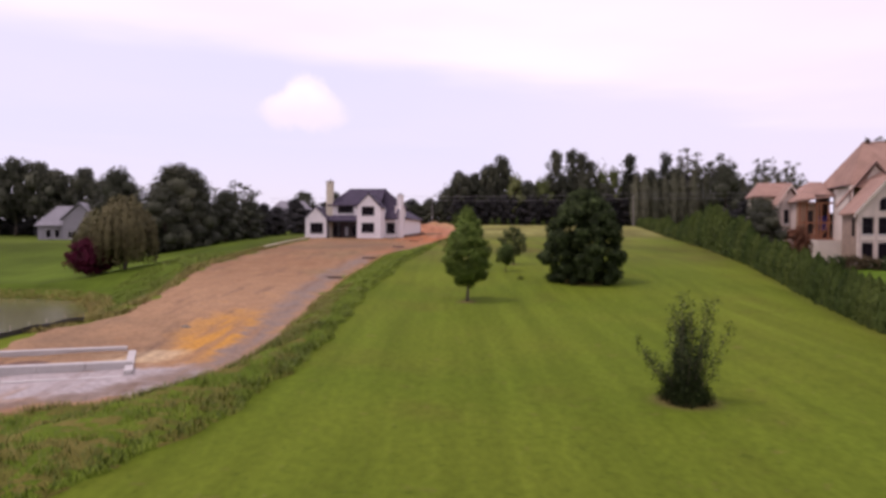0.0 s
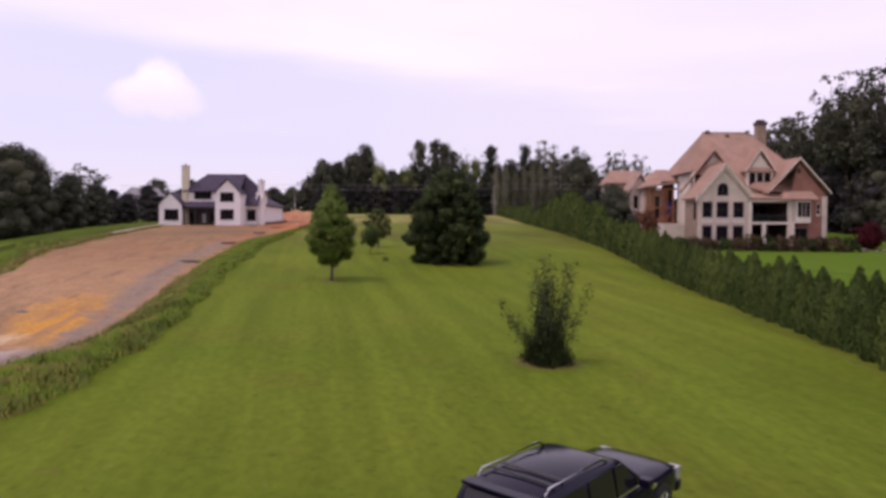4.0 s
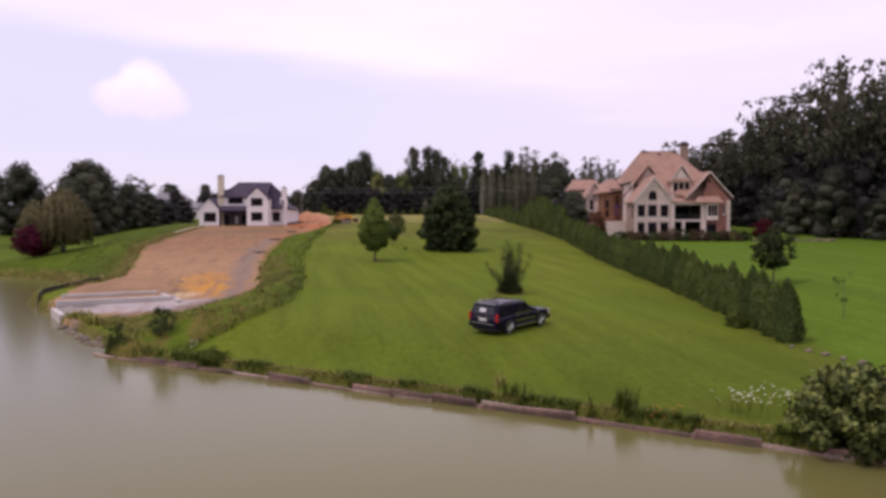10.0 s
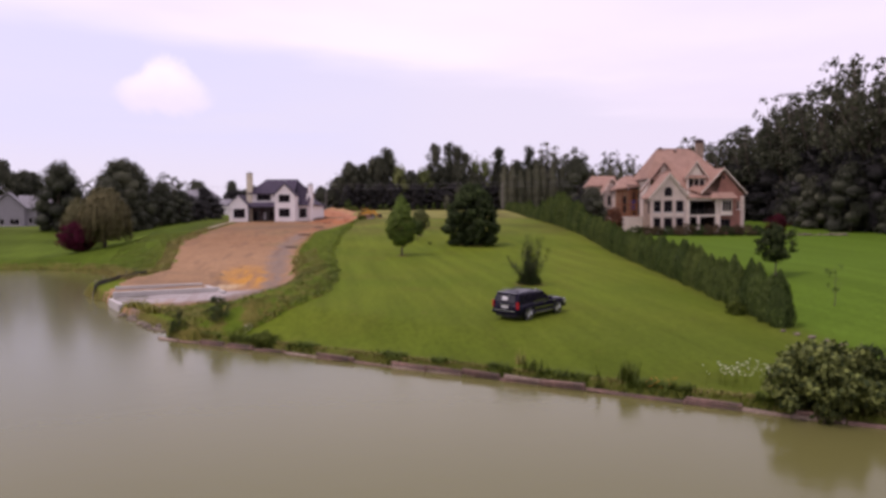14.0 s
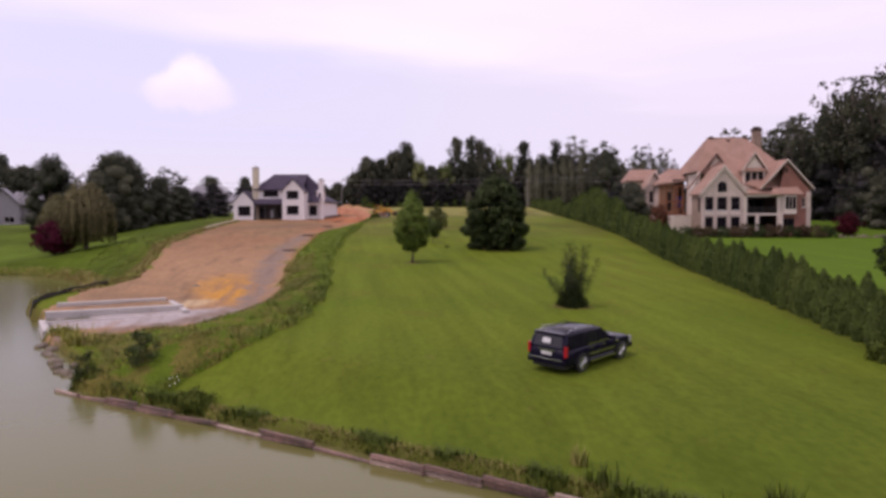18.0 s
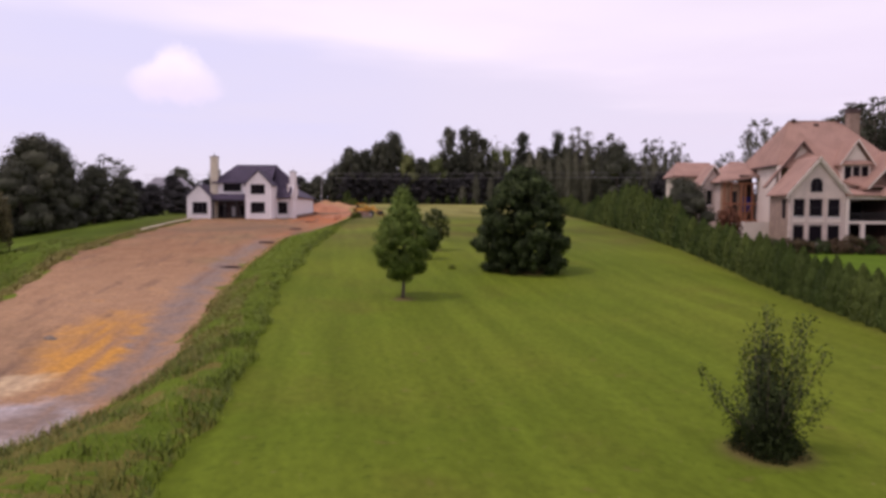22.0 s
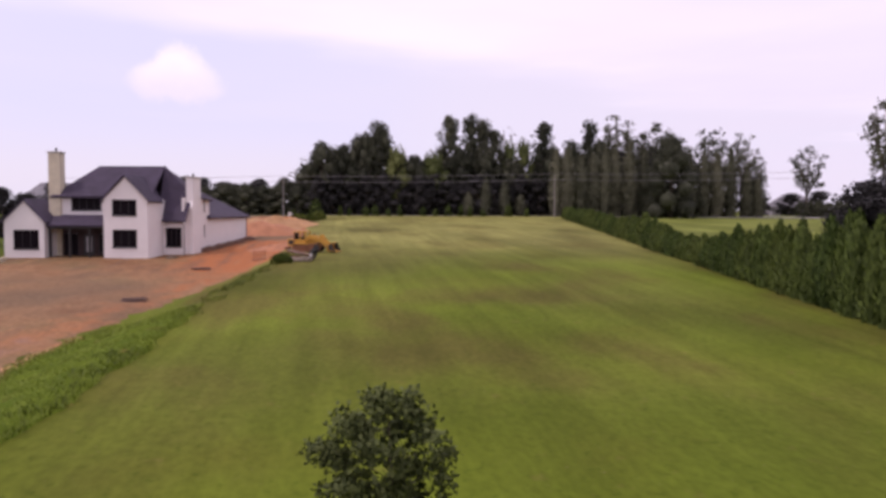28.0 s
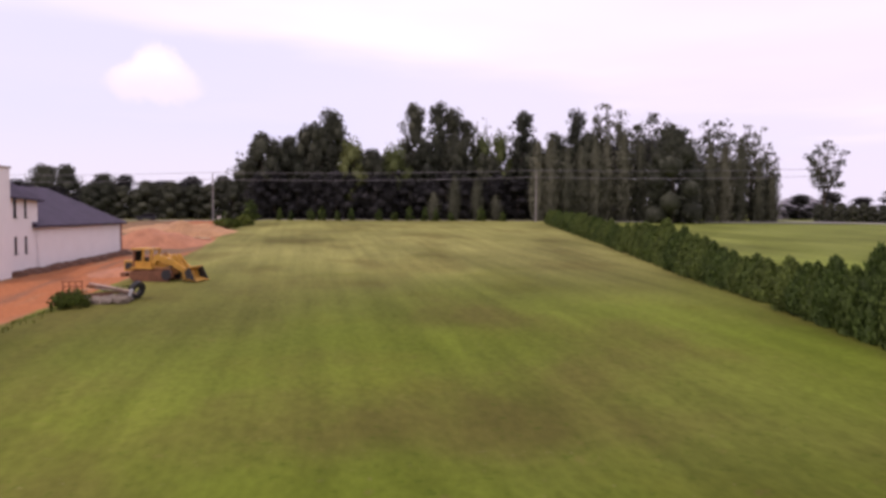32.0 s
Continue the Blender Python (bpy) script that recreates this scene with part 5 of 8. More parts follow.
def white_house():
    W, R, D, G = M["paint_white"], M["roof_dark"], M["frame_dark"], M["glass_dark"]
    H = thing("white_house", pose(-32.3, 180.4, 7.7, 0, 0, -8.5), "white painted brick house under construction with steep dark roofs", "house")
    # left wing: a gable to the front
    part("wall", gable_wall(-0.35, 4.65, -1.0, 5.0, 2.2, 7.5, 0, 0.3, [(0.8, 4.0, 1.45, 3.9)]), W, H)
    part("wall", bx(-0.35, -0.05, 0.3, 9.0, -1.0, 5.0), W, H)
    part("wall", bx(4.35, 4.65, 0.3, 9.0, -1.0, 5.0), W, H)
    window(H, 0.8, 4.0, 1.45, 3.9, 0, 3, 1, D, G, name="dark_window")
    for s, e in ((-0.65, 2.2), (4.95, 2.2)):
        part("roof", slab_roof([(s, -0.25, 4.72), (e, -0.25, 7.6), (e, 9.5, 7.6), (s, 9.5, 4.72)], [(0, 1, 2, 3)], 0.16), R, H)
        part("shingles", shingle_rows((s, -0.25, 4.89), (s, 9.5, 4.89), (e, 9.5, 7.78), (e, -0.25, 7.78), 0.42), R, H)
    # main block with its hip roof
    part("wall", wall_with_openings(4.65, 12.1, 4.8, 8.4, 3.6, 0.3, [(6.4, 10.3, 6.3, 7.95)]), W, H)
    part("porch_wall", wall_with_openings(4.65, 12.1, -1.0, 4.8, 3.6, 0.3, [(5.4, 7.2, 0.3, 3.4), (7.9, 9.3, 0.2, 3.2), (9.9, 11.7, 0.9, 3.4)]), M["porch_brown"], H, "dark brown wall under the porch")
    window(H, 9.9, 11.7, 0.9, 3.4, 3.6, 2, 1, D, G, name="dark_window")
    part("porch_ceiling", bx(4.66, 12.06, 1.2, 3.597, 4.36, 4.44), M["porch_brown"], H)
    window(H, 6.4, 10.3, 6.3, 7.95, 3.6, 4, 1, D, G, name="dark_window")
    window(H, 5.4, 7.2, 0.3, 3.4, 3.6, 2, 1, D, G, name="dark_window")
    door = part("door", bx(7.9, 9.3, 3.68, 3.76, 0.2, 3.2, 0.01), D, H)
    # daylight seen through the house, put into the pane's pale colour
    part("door_light", bx(8.25, 8.95, 3.655, 3.675, 0.9, 2.9), M["glass_sky"], door, "oval light let into the door, coloured pale for daylight seen through it")
    part("wall", bx(3.9, 4.2, 9.0, 17.0, -1.0, 6.0), W, H)
    part("wall", bx(4.2, 20.2, 16.7, 17.0, -1.0, 8.0), W, H)
    part("roof", slab_roof([(4.0, 3.0, 7.95), (17.0, 3.0, 7.95), (20.75, 7.7, 8.1), (20.75, 17.4, 7.7), (4.0, 17.4, 7.7), (8.2, 8.0, 12.0), (17.0, 8.0, 12.0)],
                           [(0, 1, 6, 5), (2, 3, 6), (3, 4, 5, 6), (4, 0, 5)], 0.2), R, H)
    part("shingles", shingle_rows((4.0, 3.0, 8.17), (17.0, 3.0, 8.17), (17.0, 8.0, 12.22), (8.2, 8.0, 12.22), 0.42), R, H)
    part("ridge_cap", bx(8.1, 17.1, 7.86, 8.14, 12.18, 12.28, 0.03), R, H)
    # front gable, two storeys
    part("wall", gable_wall(12.1, 17.6, -1.0, 7.75, 14.85, 10.5, 0, 0.3, [(13.2, 16.25, 5.7, 7.72), (13.2, 16.25, 1.7, 3.95)]), W, H)
    part("wall", bx(12.1, 12.4, 0.3, 6.0, -1.0, 7.75), W, H)
    part("wall", bx(17.3, 17.6, 0.3, 6.0, -1.0, 7.75), W, H)
    window(H, 13.2, 16.25, 5.7, 7.72, 0, 3, 1, D, G, name="dark_window")
    window(H, 13.2, 16.25, 1.7, 3.95, 0, 3, 1, D, G, name="dark_window")
    for s, e in ((11.75, 14.85), (17.95, 14.85)):
        part("roof", slab_roof([(s, -0.3, 7.35), (e, -0.3, 10.65), (e, 7.5, 10.65), (s, 4.5, 7.35)], [(0, 1, 2, 3)], 0.16), R, H)
        part("shingles", shingle_rows((s, -0.3, 7.52), (s, 4.5, 7.52), (e, 7.5, 10.83), (e, -0.3, 10.83), 0.42), R, H)
    # bay on the right, under the long slope of the main roof
    part("wall", wall_with_openings(17.6, 20.2, -1.0, 4.7, 5.6, 0.3, [(17.85, 19.95, 1.5, 4.1)]), W, H)
    window(H, 17.85, 19.95, 1.5, 4.1, 5.6, 3, 1, D, G, name="dark_window")
    cat = [(17.05, 4.85, 4.85), (20.75, 4.85, 4.85), (20.75, 7.7, 8.15), (17.0, 8.05, 12.22)]
    part("roof", slab_roof(cat, [(0, 1, 2), (0, 2, 3)], 0.2), R, H, "long dark slope falling to the bay")
    part("downpipe", tube(bmesh.new(), [(20.35, 5.4, -0.6), (20.35, 5.4, 4.7)], [0.06, 0.06], 8), D, H)
    # porch
    part("porch_floor", bx(4.7, 12.05, 0.6, 3.597, -1.0, 0.25), M["concrete"], H, "pale concrete porch floor")
    for x in (4.95, 7.4, 9.9, 11.85):
        part("post", bx(x - 0.12, x + 0.12, 0.85, 1.09, 0.25, 4.0, 0.015), D, H)
    part("porch_beam", bx(4.7, 12.05, 0.8, 1.14, 4.0, 4.35), D, H)
    part("porch_roof", slab_roof([(4.3, 0.35, 4.32), (12.1, 0.35, 4.32), (12.1, 3.6, 5.6), (4.3, 3.6, 5.6)], [(0, 1, 2, 3)], 0.14), R, H)
    part("shingles", shingle_rows((4.3, 0.35, 4.48), (12.1, 0.35, 4.48), (12.1, 3.6, 5.76), (4.3, 3.6, 5.76), 0.4), R, H)
    # right side wall: chimney and narrow windows
    side = [(10.9 + 0.0, 11.45, 2.65, 4.3), (12.5, 13.0, 2.65, 4.3), (14.4, 14.9, 2.65, 4.3), (12.4, 13.0, 6.15, 8.0), (14.4, 14.9, 6.15, 8.0)]
    part("wall", turned(wall_with_openings(5.9, 16.7, -1.2, 8.05, -20.2, 0.3, side), 90), W, H)
    for a, b, c, d in side:
        window(H, a, b, c, d, -20.2, 1, 1, D, G, facing=90, name="dark_window")
    part("chimney", prism(bmesh.new(), [(6.55, -1.2), (10.2, -1.2), (10.2, 8.2), (10.2, 10.7), (7.0, 10.7), (7.0, 7.6), (6.55, 6.8)], 20.15, 21.1, "x"), W, H)
    part("chimney_cap", bx(20.05, 21.2, 6.9, 10.3, 10.7, 10.9, 0.03), M["concrete"], H)
    part("chimney_pot", tube(bmesh.new(), [(20.6, 8.6, 10.9), (20.6, 8.6, 11.35)], [0.16, 0.14], 8), D, H)
    # tall chimney of pale stone in front
    part("chimney", bx(3.7, 5.2, 3.2, 4.6, -1.0, 13.7, 0.03), M["stone_pale"], H, "pale yellow stone chimney")
    part("chimney_cap", bx(3.6, 5.3, 3.1, 4.7, 13.7, 13.9, 0.03), M["concrete"], H)
    part("chimney_pot", tube(bmesh.new(), [(4.45, 3.9, 13.9), (4.45, 3.9, 14.4)], [0.16, 0.13], 8), D, H)
    # garage wing behind
    part("wall", bx(19.9, 20.2, 16.7, 38.7, -1.2, 5.1), W, H)
    part("wall", bx(8.0, 19.9, 38.4, 38.7, -1.0, 5.1), W, H)
    part("wall", bx(8.0, 8.3, 17.0, 38.4, -1.0, 5.1), W, H)
    part("roof", slab_roof([(20.75, 15.9, 5.1), (20.75, 39.2, 5.1), (7.5, 39.2, 5.1), (7.5, 15.9, 5.1), (14.1, 16.4, 9.3), (14.1, 31.5, 9.3)], [(0, 1, 5, 4), (1, 2, 5), (2, 3, 4, 5), (3, 0, 4)], 0.2), R, H)
    part("shingles", shingle_rows((20.75, 15.9, 5.32), (20.75, 39.2, 5.32), (14.1, 31.5, 9.52), (14.1, 16.4, 9.52), 0.42), R, H)
    part("corner_board", bx(20.2, 20.26, 38.2, 38.72, -1.0, 5.1), M["brick_red"], H, "red-brown corner board")
    # strip at the wall base, trench shade put into its near-black colour
    part("foundation", bx(20.2, 20.5, 11.0, 38.6, -1.4, -0.05), M["void"], H, "foundation and backfill edge, coloured near-black for the trench's shade")


white_house()

# ---- tan stone house ----
def arch_window(parent, u, w, z0, z1, y, frame_m, glass_m):
    """A round-headed window."""
    r = w / 2
    pts = [(u - r, z0), (u + r, z0)] + [(u + r * math.cos(a), z1 - r + r * math.sin(a)) for a in np.linspace(0, math.pi, 9)]
    fr = part("arched_window", prism(bmesh.new(), pts, y - 0.04, y + 0.02, "y"), frame_m, parent)
    k = 0.86
    zc = (z0 + z1) / 2
    part("pane", prism(bmesh.new(), [(u + (a - u) * k, zc + (b - zc) * k) for a, b in pts], y - 0.06, y - 0.05, "y"), glass_m, fr)
    part("mullion", bx(u - 0.035, u + 0.035, y - 0.085, y - 0.062, z0 + 0.1, z1 - 0.15), frame_m, fr)


def gable_roof(H, u, half, ze, za, v0, v1, m, course=0.45, trim="trim_cream"):
    """Two slopes that meet over u, ridge along v."""
    for s in (-1, 1):
        a = (u + s * half, v0, ze)
        b = (u + s * half, v1, ze)
        c = (u, v1, za)
        d = (u, v0, za)
        part("roof", slab_roof([a, b, c, d], [(0, 1, 2, 3)], 0.2), m, H)
        up = Vector((0, 0, 0.215))
        part("shingles", shingle_rows(Vector(a) + up, Vector(b) + up, Vector(c) + up, Vector(d) + up, course), m, H)
        part("fascia", prism(bmesh.new(), [(u + s * half, ze - 0.05), (u + s * half, ze + 0.19), (u, za + 0.19), (u, za - 0.05)], v0 - 0.06, v0 - 0.005, "y"), M[trim], H)


def tan_house():
    S, R, T, G, B = M["stone_tan"], M["roof_tan"], M["trim_cream"], M["glass_dark"], M["brick_red"]
    H = thing("tan_house", pose(50.0, 92.7, 6.5, 0, 0, -10), "large tan stone house with steep brown roofs and tall windows", "house")
    cols = [(0.40, 1.66), (2.22, 3.74), (4.38, 5.74)]
    holes = [(a, b, 3.15, 5.22) for a, b in cols] + [(a, b, 0.1, 2.15) for a, b in cols]
    # the gabled front
    part("wall", gable_wall(-0.1, 6.5, -1.2, 6.0, 3.2, 9.75, 0, 0.35, holes), S, H)
    for a, b in cols:
        window(H, a, b, 3.15, 5.22, 0, 1, 2, M["frame_dark"], G)
        window(H, a, b, 0.1, 2.15, 0, 1, 1, M["frame_dark"], G)
    arch_window(H, 2.98, 1.4, 6.0, 7.65, 0, M["frame_dark"], G)
    for x in (-0.1, 1.75, 3.9, 5.85):
        part("pilaster", bx(x, x + 0.36, -0.12, -0.003, -1.2, 5.6, 0.02), S, H)
    part("band", bx(-0.1, 6.5, -0.08, -0.003, 2.5, 2.85), T, H)
    part("wall", bx(-0.1, 0.25, 0.35, 5.7, -1.2, 6.0), M["stone_brown"], H, "brown stone side wall")
    part("wall", bx(0.253, 1.1, 5.4, 5.7, -1.2, 6.0), M["stone_brown"], H)
    slot = part("side_window", bx(-0.14, -0.103, 1.0, 1.9, 2.9, 5.2), M["frame_dark"], H, "tall narrow dark window in the side wall")
    part("pane", bx(-0.16, -0.143, 1.1, 1.8, 3.0, 5.1), G, slot)
    gable_roof(H, 3.2, 3.75, 5.55, 9.95, -0.4, 5.75, R)
    for s in (-1, 1):
        part("rake_board", prism(bmesh.new(), [(3.2 + s * 3.75, 5.2), (3.2 + s * 3.75, 5.55), (3.2, 9.95), (3.2, 9.5)], -0.30, -0.12, "y"), T, H, "pale rake board under the gable roof")
    # the taller gable behind it
    gable_roof(H, 3.8, 4.5, 6.6, 12.25, 5.6, 6.5, R, trim="fascia_brown")
    part("wall", gable_wall(1.1, 8.0, 6.0, 6.9, 3.8, 12.0, 6.0, 0.3, []), S, H)
    # porch between the gables: a deep deck over a lower terrace, its inner shade put into dark browns
    part("wall", wall_with_openings(6.5, 11.8, -1.2, 6.0, 6.5, 0.3, [(6.7, 11.6, 2.75, 5.0), (6.7, 11.6, 0.0, 2.1)]), M["fascia_brown"], H, "brick wall at the back of the porch, coloured dark for the shade inside")
    for z0, z1 in ((2.75, 5.0), (0.0, 2.1)):
        window(H, 6.7, 11.6, z0, z1, 6.5, 4, 1, M["frame_dark"], G, name="dark_window")
    part("wall", bx(6.15, 6.497, 0.353, 6.5, -1.2, 6.1), M["fascia_brown"], H)
    part("wall", bx(11.803, 12.15, 0.653, 6.5, -1.2, 6.1), M["fascia_brown"], H)
    part("terrace_floor", bx(6.5, 11.8, -1.5, 6.5, -1.2, -0.4), M["fascia_brown"], H)
    part("porch_ceiling", bx(6.5, 11.8, 0.2, 6.5, 5.22, 5.35), M["fascia_brown"], H, "boarded porch ceiling, coloured dark brown for the shade inside")
    part("deck", bx(6.5, 11.797, -0.15, 6.497, 2.35, 2.65), T, H, "cream deck edge")
    part("porch_roof", slab_roof([(6.3, -0.5, 5.55), (12.2, -0.5, 5.55), (12.2, 3.4, 6.6), (6.3, 3.4, 6.6)], [(0, 1, 2, 3)], 0.2), R, H)
    part("porch_beam", bx(6.5, 11.85, -0.2, 0.15, 5.2, 5.55), T, H)
    for x, z1 in ((6.55, 5.2), (8.4, 2.35), (11.65, 5.2)):
        part("column", bx(x - 0.22, x + 0.22, -0.15, 0.28, -1.2, z1, 0.03), T, H)
    part("rail", bx(6.7, 11.5, 0.0, 0.06, 3.5, 3.57), M["frame_dark"], H, "dark metal rail")
    for k in range(24):
        part("baluster", bx(6.8 + k * 0.2, 6.83 + k * 0.2, 0.01, 0.05, 2.65, 3.5), M["frame_dark"], H)
    # brick wing with its bay
    part("wall", gable_wall(11.8, 16.5, -1.2, 6.2, 12.9, 10.4, 0.3, 0.35, [(15.3, 15.85, 3.6, 5.1), (12.2, 14.2, 0.1, 1.9)]), B, H)
    window(H, 15.3, 15.85, 3.6, 5.1, 0.3, 1, 2, T, G)
    window(H, 12.2, 14.2, 0.1, 1.9, 0.3, 2, 1, M["frame_dark"], G, name="dark_window")
    part("wall", bx(16.15, 16.5, 0.65, 18, -1.2, 6.2), S, H)
    part("corner_pier", bx(15.95, 16.62, 0.15, 0.85, -1.2, 6.0, 0.03), S, H)
    part("gable_vent", bx(12.7, 13.1, 0.24, 0.296, 9.0, 9.6), M["void"], H)
    gable_roof(H, 12.9, 4.1, 6.35, 10.85, -0.15, 8.0, R)
    bay = part("bay", prism(bmesh.new(), [(11.9, 0.25), (12.3, -0.7), (14.1, -0.7), (14.5, 0.25)], 2.55, 5.4, "z"), T, H, "cream bay with three windows")
    for a, b in ((12.42, 12.92), (13.0, 13.42), (13.5, 14.0)):
        part("pane", bx(a, b, -0.72, -0.705, 3.3, 5.2), G, bay)
    part("bay_roof", slab_roof([(10.3, -1.0, 5.5), (15.0, -1.0, 5.5), (14.6, 0.3, 6.55), (10.9, 0.3, 6.55), (15.0, 0.3, 5.5), (10.3, 0.3, 5.5)], [(0, 1, 2, 3), (1, 4, 2), (0, 3, 5)], 0.15), R, H)
    part("pier", bx(11.7, 12.1, -0.6, -0.2, -1.2, 2.55, 0.03), T, H)
    # main hip roof, dormer and chimney
    part("wall", bx(0.25, 16.15, 17.7, 18.0, -1.2, 6.2), S, H)
    part("roof", slab_roof([(1.0, 6.4, 9.4), (9.0, 1.5, 6.6), (17.0, 1.5, 6.6), (17.0, 18.6, 6.6), (0.4, 18.6, 9.2), (3.3, 9.0, 15.0), (9.6, 9.0, 15.0)],
                           [(0, 1, 2, 6, 5), (2, 3, 6), (3, 4, 5, 6), (4, 0, 5)], 0.22), R, H)
    part("shingles", shingle_rows((7.0, 2.75, 7.6), (17.0, 1.5, 6.84), (9.6, 9.0, 15.24), (3.3, 9.0, 15.24), 0.45), R, H)
    part("shingles", shingle_rows((0.4, 18.6, 9.44), (1.0, 6.4, 9.64), (3.3, 9.0, 15.24), (3.3, 9.0, 15.24), 0.45), R, H)
    part("ridge_cap", bx(3.2, 9.7, 8.88, 9.12, 15.2, 15.3, 0.03), R, H)
    for x, y, z in ((3.6, 8.6, 15.2), (9.2, 8.6, 15.2), (6.3, 8.3, 14.6)):
        part("roof_bracket", bx(x, x + 0.5, y, y + 0.3, z, z + 0.28), M["fascia_brown"], H, "loose roofing bundle on the slope")
    dorm = part("dormer", gable_wall(7.1, 10.5, 6.3, 9.3, 8.8, 11.7, 2.6, 3.4, []), T, H)
    for a in (7.4, 8.4, 9.4):
        part("pane", bx(a, a + 0.8, 2.56, 2.59, 7.6, 9.2), G, dorm)
    part("dormer_hood", slab_roof([(7.0, 2.2, 9.35), (10.6, 2.2, 9.35), (10.2, 2.6, 9.8), (7.4, 2.6, 9.8)], [(0, 1, 2, 3)], 0.1), R, dorm)
    gable_roof(H, 8.8, 2.1, 9.2, 12.2, 2.25, 8.3, R)
    part("chimney", bx(10.6, 11.9, 8.2, 9.3, 5.0, 16.2, 0.03), M["stone_brown"], H, "brown stone chimney")
    part("chimney_cap", bx(10.5, 12.0, 8.1, 9.4, 16.2, 16.7, 0.03), M["fascia_brown"], H, "dark chimney cap")
    part("chimney_flue", bx(10.75, 11.75, 8.35, 9.15, 16.7, 17.0, 0.03), M["void"], H)
    # pale side wall under the dark eave of the main roof
    part("wall", bx(0.9, 1.2, 5.7, 12.6, -1.2, 9.4), T, H, "pale rendered side wall")
    part("eave", bx(0.3, 1.3, 6.3, 13.2, 9.3, 9.45), M["fascia_brown"], H, "dark brown eave")
    # rear wings on the west, unfinished: bare timber, red sheathing, a blue sheet
    # dark brown wall gives the recess its shade by colour
    part("wall", bx(-0.6, 1.2, 15.0, 15.3, -1.2, 9.2), M["fascia_brown"], H, "dark wall behind the open framing, its colour standing for shade in the recess")
    part("house_wrap", bx(-0.5, 1.1, 14.9, 14.97, 3.7, 5.7), M["blue"], H, "blue sheet fixed to the wall")
    part("wall", bx(-3.6, -0.7, 13.2, 13.5, -1.2, 7.3), M["sheathing_tan"], H, "raw tan sheathing of an unfinished wall")
    part("wall", bx(-3.6, -3.3, 13.5, 24, -1.2, 7.3), S, H)
    # near-black panel on the sheathing, standing for an unlit opening
    part("opening_shade", bx(-2.2, -1.5, 13.1, 13.197, 3.2, 6.4), M["void"], H)
    for x in (-3.5, -2.6, -1.3, -0.75, 0.2):
        part("post", bx(x, x + 0.22, 12.4, 12.62, -1.0, 7.4), M["sheathing"], H)
    for z in (2.4, 4.6, 7.3):
        part("beam", bx(-3.6, 0.9, 12.35, 12.65, z, z + 0.24), M["sheathing"], H)
    for k in range(3):
        part("brace", tube(bmesh.new(), [(-3.3 + k * 1.3, 12.3, 2.6), (-2.4 + k * 1.3, 12.3, 4.6)], [0.07, 0.07], 5), M["sheathing"], H)
    part("rail", bx(-3.7, -0.6, 11.9, 12.0, 2.9, 3.05), M["sheathing"], H)
    part("deck", bx(-3.7, 0.9, 11.8, 13.1, 2.1, 2.38), M["sheathing"], H, "raw timber deck")
    part("terrace_wall", bx(-2.6, 0.85, 7.2, 7.6, -1.5, 2.4), T, H, "cream terrace wall")
    part("terrace_wall", bx(-2.6, -2.2, 7.6, 12.0, -1.5, 2.4), T, H)
    part("roof", slab_roof([(-4.2, 11.7, 7.5), (0.9, 11.7, 8.2), (0.9, 18.0, 10.4), (-0.8, 18.0, 10.4), (-4.2, 24.6, 7.5), (0.9, 24.6, 7.7)],
                           [(0, 1, 2, 3), (0, 3, 4), (4, 3, 2, 5)], 0.2), R, H)
    part("shingles", shingle_rows((-4.2, 11.7, 7.73), (0.9, 11.7, 8.43), (0.9, 18.0, 10.63), (-0.8, 18.0, 10.63), 0.45), R, H)
    part("roof_bracket", bx(-1.6, 0.7, 11.9, 12.2, 8.3, 8.5), M["fascia_brown"], H)
    # gabled wing with one tall dark window
    part("wall", gable_wall(-5.3, -2.2, -1.2, 6.8, -3.7, 9.4, 16.0, 0.3, [(-4.6, -3.9, 4.6, 6.6)]), S, H)
    window(H, -4.6, -3.9, 4.6, 6.6, 16.0, 1, 2, M["frame_dark"], G)
    part("wall", bx(-5.3, -5.0, 16.3, 20, -1.2, 6.8), S, H)
    gable_roof(H, -3.7, 2.1, 6.7, 9.9, 15.6, 20.0, R)
    # low wing beyond, pale yellow end wall
    part("wall", wall_with_openings(-6.8, -2.0, -1.2, 8.6, 24.0, 0.3, [(-6.2, -5.6, 5.6, 7.8)]), M["stone_pale"], H, "pale yellow end wall")
    window(H, -6.2, -5.6, 5.6, 7.8, 24.0, 1, 2, T, G)
    part("wall", bx(-6.8, -6.5, 24.3, 28.6, -1.2, 8.6), M["stone_pale"], H)
    part("roof", slab_roof([(-7.2, 23.4, 8.7), (-1.0, 23.4, 8.7), (-1.0, 29.0, 8.7), (-7.2, 29.0, 8.7), (-6.0, 26.2, 10.8), (-1.0, 26.2, 10.8)],
                           [(0, 1, 5, 4), (2, 3, 4, 5), (3, 0, 4)], 0.2), R, H)
    part("shingles", shingle_rows((-7.2, 23.4, 8.93), (-1.0, 23.4, 8.93), (-1.0, 26.2, 11.03), (-6.0, 26.2, 11.03), 0.45), R, H)


tan_house()

# ---- black SUV parked on the lawn ----
def loft(sections):
    """Skins rings of equal count, each a list of points, and closes both ends."""
    bm = bmesh.new()
    rings = [[bm.verts.new(p) for p in s] for s in sections]
    k = len(rings[0])
    for a, b in zip(rings, rings[1:]):
        for i in range(k):
            bm.faces.new((a[i], a[(i + 1) % k], b[(i + 1) % k], b[i]))
    bm.faces.new(list(reversed(rings[0])))
    bm.faces.new(rings[-1])
    bmesh.ops.recalc_face_normals(bm, faces=bm.faces[:])
    return bm


